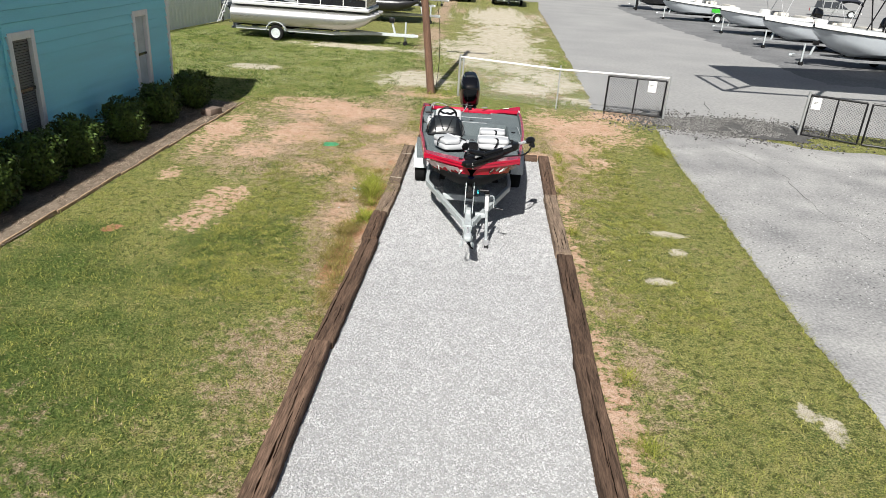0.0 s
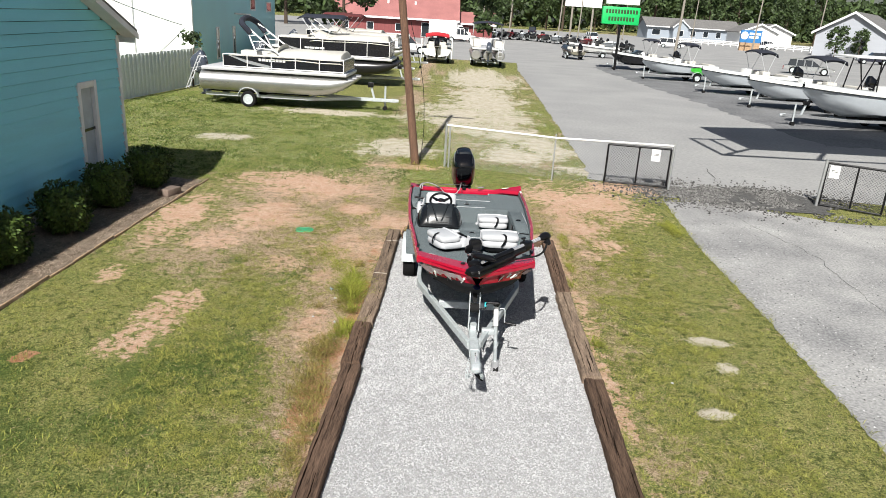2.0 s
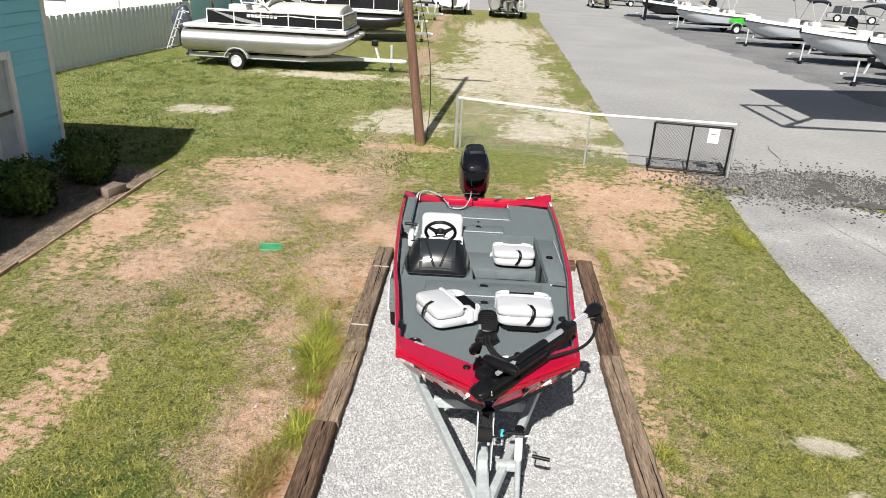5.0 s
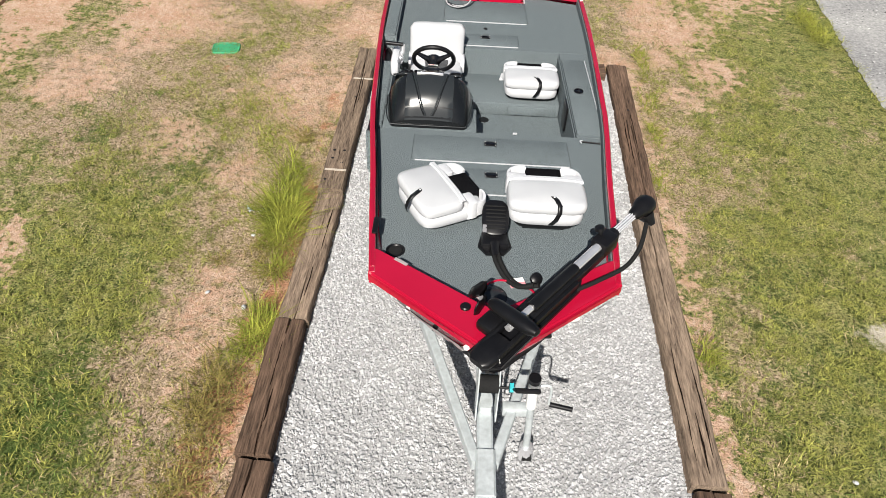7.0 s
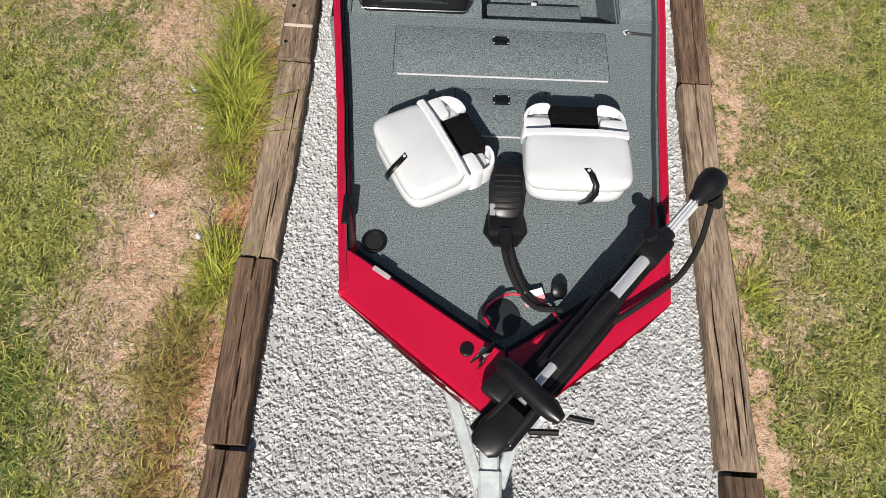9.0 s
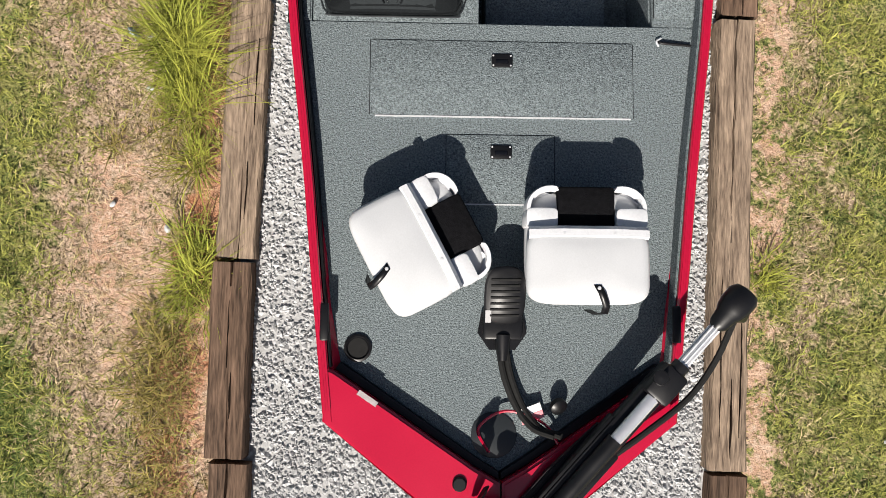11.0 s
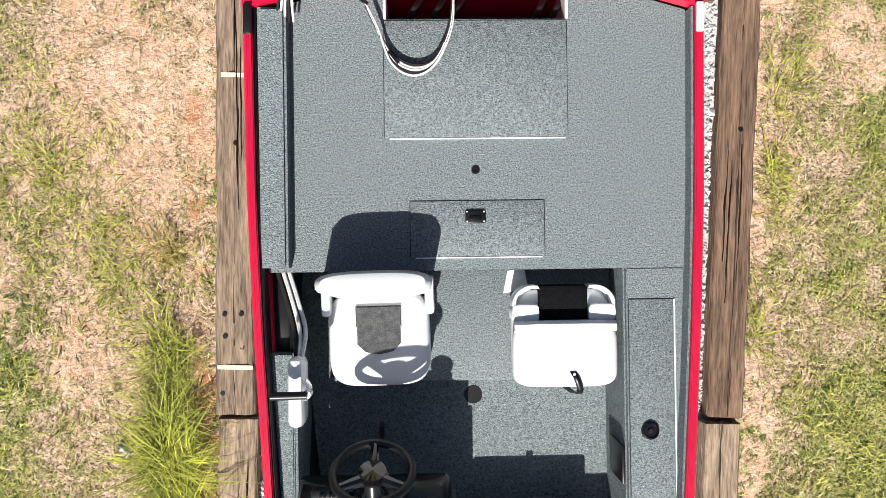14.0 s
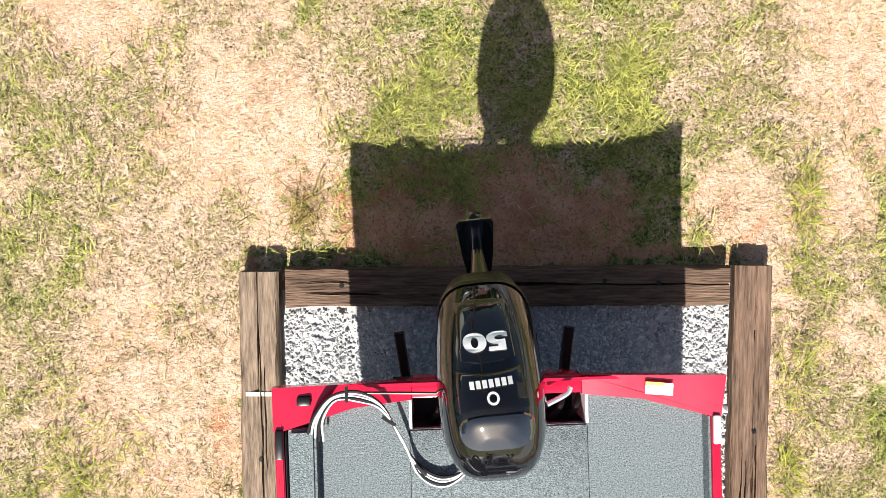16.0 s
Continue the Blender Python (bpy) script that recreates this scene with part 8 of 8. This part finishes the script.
show_trailer(pose(18.7, 47.0, 0, 0, 0, ROW), 5.4, 3.2, (-0.9,), "trailer under a white deck boat", 1.05)
gbt = runabout(pose(17.2, 56.0, 0, 0, 0, ROW), 5.4, 2.3, HULLGREY, HULLWHITE, "white and lime green sport boat", False, NAVY, False, False, HULLGREEN, 1.25, 0.5)
for s in (-1, 1):
    part("green_flank", loft([[(-2.74, s * 1.175, 1.06), (-2.74, s * 1.10, 0.80), (-2.74, s * 0.96, 0.60)], [(-1.6, s * 1.175, 1.06), (-1.5, s * 1.10, 0.80), (-1.4, s * 0.96, 0.60)], [(-0.6, s * 1.17, 1.0), (-0.65, s * 1.12, 0.86), (-0.7, s * 1.10, 0.78)]], caps=False, closed=False), HULLGREEN, gbt, "lime green flank")
show_trailer(pose(17.2, 56.0, 0, 0, 0, ROW), 5.2, 3.1, (-1.2,), "trailer under the green sport boat", 1.05)
runabout(pose(17.1, 65.6, 0, 0, 0, ROW), 5.4, 2.2, HULLBLACK, HULLWHITE, "black and white bowrider under a dark bimini", True, NAVY, False, True, None, 1.2, 0.45)
show_trailer(pose(17.1, 65.6, 0, 0, 0, ROW), 5.2, 3.1, (-1.0,), "trailer under the black bowrider", 1.05)
runabout(pose(16.6, 84.5, 0, 0, 0, 175), 5.6, 2.0, HULLWHITE, HULLWHITE, "low white skiff on a trailer", False, None, False, True, None, 1.2, 0.6)
show_trailer(pose(16.6, 84.5, 0, 0, 0, 175), 5.2, 3.2, (-1.0,), "trailer under the white skiff", 0.95)
rbt = runabout(pose(-0.9, 62.0, 0, 0, 0, 90), 5.6, 2.3, HULLWHITE, HULLWHITE, "white boat with a red canvas top, stern towards the lawn", True, mat("red_canvas", (0.45, 0.02, 0.03), 0.9), False, True, None, 1.35, 0.5, 0.8)
show_trailer(pose(-0.9, 62.0, 0, 0, 0, 90), 5.2, 3.2, (-1.2,), "trailer under the red-topped boat", 0.95)
for s in (-1, 1):
    part("guide_pole", tube([(-2.7, s * 1.2, 0.4), (-2.7, s * 1.2, 1.9)], 0.05, 8), WHITE, rbt)
for k in range(20):
    hm = (HULLBLACK, HULLRED, HULLBLACK, HULLGREY, HULLBLACK)[k % 5]
    t = k / 19
    x, y, a = 4.5 + 20 * t + (k % 3) * 0.3, 124 + 14 * math.sin(3.0 * t) - 24 * t * t, -70 - 25 * t - 5 * (k % 3)
    runabout(pose(x, y, 0, 0, 0, a), 4.8, 1.9, hm, hm, "small fishing boat in a row across the lot", False, None, False, True, None, 1.0, 0.45)
    show_trailer(pose(x, y, 0, 0, 0, a), 4.4, 2.8, (-0.8,), "trailer under a small fishing boat", 0.85)
runabout(pose(13.2, 79.0, 0, 0, 0, 100), 4.2, 1.7, mat("olive_jon_boat", (0.16, 0.15, 0.11), 0.6), CHARCOAL, "olive jon boat, stern towards the lawn", False, None, False, True, None, 1.0, 0.45)
show_trailer(pose(13.2, 79.0, 0, 0, 0, 100), 4.0, 2.6, (-0.8,), "trailer under the olive jon boat", 0.8)


def car(m, colour, label, kind="suv"):
    """A parked car, nose towards +x: body, cabin with windows, wheels, lights."""
    c = thing("car", label, "car", m, "parked cars")
    H, bed = {"suv": (1.75, 0), "sedan": (1.45, 0), "pickup": (1.85, 1)}[kind]
    hood = H * 0.56
    body = [(-2.3, 0.45), (-2.35, 0.6), (-2.3, hood - 0.05), (-2.2, hood), (1.0, hood), (1.9, hood - 0.08), (2.3, hood - 0.22), (2.38, 0.6), (2.3, 0.38)]
    part("body", loft([[(x, s * 0.92 * (0.93 if abs(s) == 1 else 1), z) for x, z in body] for s in (-1, -0.96, 0.96, 1)]), colour, c, "painted car body")
    cab = {"suv": [(-2.2, 0.98), (-1.95, 1.0), (0.25, 1.0), (1.05, 0.55)], "sedan": [(-1.9, 0.5), (-1.1, 1.0), (0.2, 1.0), (1.1, 0.5)], "pickup": [(-0.75, 0.95), (-0.6, 1.0), (0.35, 1.0), (1.05, 0.55)]}[kind]
    prof = [(cab[0][0] - 0.05, hood - 0.01), (cab[0][0] + 0.08, hood + (H - hood) * 0.9), (cab[1][0], H), (cab[2][0], H), (cab[3][0], hood - 0.01)]
    part("cabin", loft([[(x, s * (0.86 if z < hood + 0.1 else 0.70), z) for x, z in prof] for s in (-1, 1)]), GLASS, c, "dark windows")
    part("roof", loft([[(x, s * 0.71, z) for x, z in ((cab[1][0] - 0.12, H - 0.08), (cab[1][0] - 0.05, H + 0.02), (cab[2][0], H + 0.02), (cab[2][0] + 0.1, H - 0.06))] for s in (-1, 1)]), colour, c)
    for s in (-1, 1):
        for a in (cab[1][0] - 0.05, (cab[1][0] + cab[2][0]) / 2, cab[2][0] + 0.05):
            part("pillar", tube([(a, s * 0.885, hood), (a, s * 0.725, H - 0.02)], 0.05, 5), colour, c)
        for x in (-1.4, 1.45):
            road_wheel(c, x, s * 0.84, 0.36, 0.24, s)
        part("headlight", bx(2.28, 2.37, s * 0.7 - 0.16, s * 0.7 + 0.16, hood - 0.36, hood - 0.22, 0.02), LABEL, c)
        part("tail_light", bx(-2.36, -2.28, s * 0.78 - 0.08, s * 0.78 + 0.08, hood - 0.4, hood - 0.1, 0.02), HULLRED, c)
    if bed:
        part("load_bed", bx(-2.15, -0.85, -0.75, 0.75, hood - 0.02, hood + 0.01), BLACK, c)
    return c


CARS = {"silver": mat("silver_car_paint", (0.35, 0.36, 0.36), 0.3, 0.3, var=0.05, bump=0, coat=0.6), "grey": mat("warm_grey_car_paint", (0.20, 0.19, 0.18), 0.3, 0.3, var=0.05, bump=0, coat=0.6),
        "navy": mat("dark_navy_car_paint", (0.012, 0.014, 0.03), 0.25, var=0.05, bump=0, coat=0.6), "white": mat("white_car_paint", (0.75, 0.75, 0.75), 0.3, var=0.03, bump=0, coat=0.6)}
for x, y, a, col, kind in ((42.3, 139, -20, "white", "suv"), (36.6, 75, -25, "silver", "sedan"), (66, 114, 165, "navy", "suv"), (70, 108, -15, "navy", "suv"),
                           (31.0, 160, 100, "white", "suv"), (70, 165, 10, "white", "pickup"), (75, 172, 10, "white", "pickup"), (-4.0, 71.5, 0, "white", "suv"), (2.0, 108, 0, "white", "pickup"), (3.6, 150, 90, "white", "pickup"), (22, 190, 80, "navy", "suv")):
    car(pose(x, y, 0, 0, 0, a), CARS[col], {"silver": "silver", "grey": "warm grey", "navy": "dark navy", "white": "white"}[col] + " " + {"suv": "sport utility car", "sedan": "saloon car", "pickup": "pickup truck"}[kind] + " parked on the asphalt", kind)
van = thing("box_van", "white box van parked before the red shop", "van", pose(-0.6, 112, 0))
part("box", bx(-2.2, 2.0, -1.1, 1.1, 0.8, 2.6, 0.05), WHITE, van)
part("cab", loft([[(x, s, z) for x, z in ((2.05, 0.6), (2.05, 2.3), (2.8, 2.2), (3.3, 1.4), (4.1, 1.25), (4.2, 0.6))] for s in (-1.0, 1.0)]), WHITE, van)
part("cab_window", bx(2.3, 2.95, -1.02, 1.02, 1.5, 2.05), GLASS, van)
for s in (-1, 1):
    for x in (-1.2, 3.2):
        road_wheel(van, x, s * 0.9, 0.4, 0.25, s)


# ---- street poles and overhead cables ----
for x, y, h, r in ((29.5, 96, 11, 0.17), (12.5, 150, 12, 0.16), (24, 160, 12, 0.16), (31, 175, 12, 0.16), (44, 185, 12, 0.15), (58, 140, 11, 0.15), (80, 160, 12, 0.15), (63, 190, 12, 0.15), (9, 190, 12, 0.15)):
    p = thing("street_pole", "grey weathered wooden roadside pole", "utility pole", pose(x, y, 0), "roadside poles")
    part("shaft", tube([(0, 0, -0.1), (0.02 * h, 0, h * 0.5), (0.035 * h, 0, h)], [r, r * 0.9, r * 0.7], 10), GREYWOOD, p)
    part("crossarm", bx(-1.1 + 0.033 * h, 1.1 + 0.033 * h, -0.06, 0.06, h - 0.9, h - 0.76), GREYWOOD, p)
for k, (a, b, sag) in enumerate((((-30.0, 35.5, 5.2), (-12.5, 37.3, 5.0), 1.5), ((-18.5, 30.0, 6.0), (-12.8, 36.8, 2.6), 0.3))):
    pts = [Vector(a).lerp(Vector(b), t / 16) - Vector((0, 0, sag * 4 * (t / 16) * (1 - t / 16))) for t in range(17)]
    solid("overhead_cable", tube(pts, 0.018, 5), RUBBER, "thin black overhead cable to the warehouse", "cable")


# ---- trees ----
def tree(name, label, h, r, seed, material=TREELEAF, n=2600, leaf=0.34, base=0.25):
    """A tapered trunk with limbs and a crown of leaf clumps with gaps."""
    t = thing(name, label, "tree")
    g = np.random.default_rng(seed)
    bm = tube([(0, 0, -0.2), (0.05 * h * 0.1, 0, h * 0.35), (0.1, 0.1, h * 0.85)], [0.022 * h, 0.016 * h, 0.004 * h], 9)
    ends = []
    for k in range(11):
        z = h * (base + 0.06 + (0.9 - base) * k / 11)
        a = k * 2.4 + g.random()
        l = r * (0.95 - 0.6 * abs(k / 11 - 0.35))
        e = Vector((l * math.cos(a), l * math.sin(a), z + 0.25 * l))
        tube([(0.02, 0, z), e * 0.5 + Vector((0, 0, z * 0.5 + 0.02 * h)), e], [0.007 * h, 0.004 * h, 0.001 * h], 5, bm)
        ends.append(e)
    part("trunk", bm, BRANCH, t)
    cl = []
    for e in ends + [Vector((0, 0, h * 0.95))]:
        for q in range(4):
            cl.append(np.array(e) * (0.55 + 0.5 * g.random()) * np.array([1, 1, 0]) + np.array([0, 0, e.z + (g.random() - 0.4) * 0.18 * h]) + g.normal(size=3) * 0.06 * r)
    cl = np.array(cl)
    i = g.integers(0, len(cl), n)
    c = cl[i] + g.normal(size=(n, 3)) * np.array([0.17, 0.17, 0.13]) * r
    u = g.normal(size=(n, 3)); u /= np.linalg.norm(u, axis=1)[:, None]
    w = np.cross(u, g.normal(size=(n, 3))); w /= np.linalg.norm(w, axis=1)[:, None]
    s = leaf * (0.6 + 0.8 * g.random(n))[:, None]
    V = np.stack([c - u * s, c + w * s * 0.6, c + u * s, c - w * s * 0.6], 1).reshape(-1, 3)
    me = bpy.data.meshes.new("crown")
    me.from_pydata(V.tolist(), [], (np.arange(n)[:, None] * 4 + np.arange(4)).tolist())
    me.materials.append(material)
    o = new("crown", me)
    o.parent = t
    return t


rt = random.Random(9)
kinds = [tree("tree", "tall leafy tree in the belt behind the lot", 17, 5.5, 31, leaf=0.5), tree("tree", "tall leafy tree in the belt behind the lot", 20, 6, 32, leaf=0.55), tree("tree", "slender tree in the belt behind the lot", 22, 4.5, 33, leaf=0.5, base=0.15)]
for o in kinds:
    o["group"] = "trees behind the lot"
spots = [(-9.5, 68, 0.55), (-14, 132, 0.9), (-8, 140, 0.8), (-3, 136, 0.8), (3, 142, 0.8), (9, 150, 0.6)] + [(-30 + 9.5 * k + rt.uniform(-3, 3), 285 - 0.25 * k + rt.uniform(-18, 30), rt.uniform(0.75, 1.2)) for k in range(27)] + [(-45 + 6 * k, 150 + rt.uniform(-8, 14), rt.uniform(0.7, 1.0)) for k in range(6)]
for k, (x, y, s) in enumerate(spots):
    src = kinds[k % 3]
    m = pose(x, y, 0, 0, 0, rt.uniform(0, 360)) @ Matrix.Scale(s, 4)
    if k < 3:
        src.matrix_basis = m
    else:
        cp = copy_thing(src, pose(x, y, 0, 0, 0, rt.uniform(0, 360)))
        cp.scale = (s, s, s)
for x, y, h, r, sd in ((73.2, 139, 5.4, 2.0, 41), (78.3, 140, 5.0, 1.4, 42)):
    o = tree("small_tree", "small round-headed garden tree before the storehouse", h, r, sd, n=900, leaf=0.24, base=0.1)
    o.matrix_basis = pose(x, y, 0)
o = tree("small_tree", "shaggy small palm-like tree beside the red shop", 4.2, 1.6, 43, n=700, leaf=0.3, base=0.3)
o.matrix_basis = pose(5.2, 108, 0)
vine = tree("vine", "leafy green vine climbing over the metal fence", 2.2, 0.42, 44, n=260, leaf=0.08, base=0.78)
vine.matrix_basis = pose(-11.75, 34.8, 0)
# the woods beyond: a deep uneven belt of foliage
g = np.random.default_rng(77)
n = 26000
wx = g.uniform(-160, 330, n)
top = 13 + 9 * vnoise(wx, wx * 0, 0.06, 2) + 5 * vnoise(wx, wx * 0, 0.22, 3)
wz = top * g.random(n) ** 0.75
c = np.stack([wx, 330 + 40 * g.random(n) + 8 * vnoise(wx, wz, 0.15, 4), wz], -1)
u = g.normal(size=(n, 3)); u /= np.linalg.norm(u, axis=1)[:, None]
w = np.cross(u, g.normal(size=(n, 3))); w /= np.linalg.norm(w, axis=1)[:, None]
s = (0.9 + 1.1 * g.random(n))[:, None]
raw("far_woods", np.stack([c - u * s, c + w * s * 0.6, c + u * s, c - w * s * 0.6], 1).reshape(-1, 3).tolist(), (np.arange(n)[:, None] * 4 + np.arange(4)).tolist(), TREELEAF, "dense dark green woods beyond the lot", category="woods")
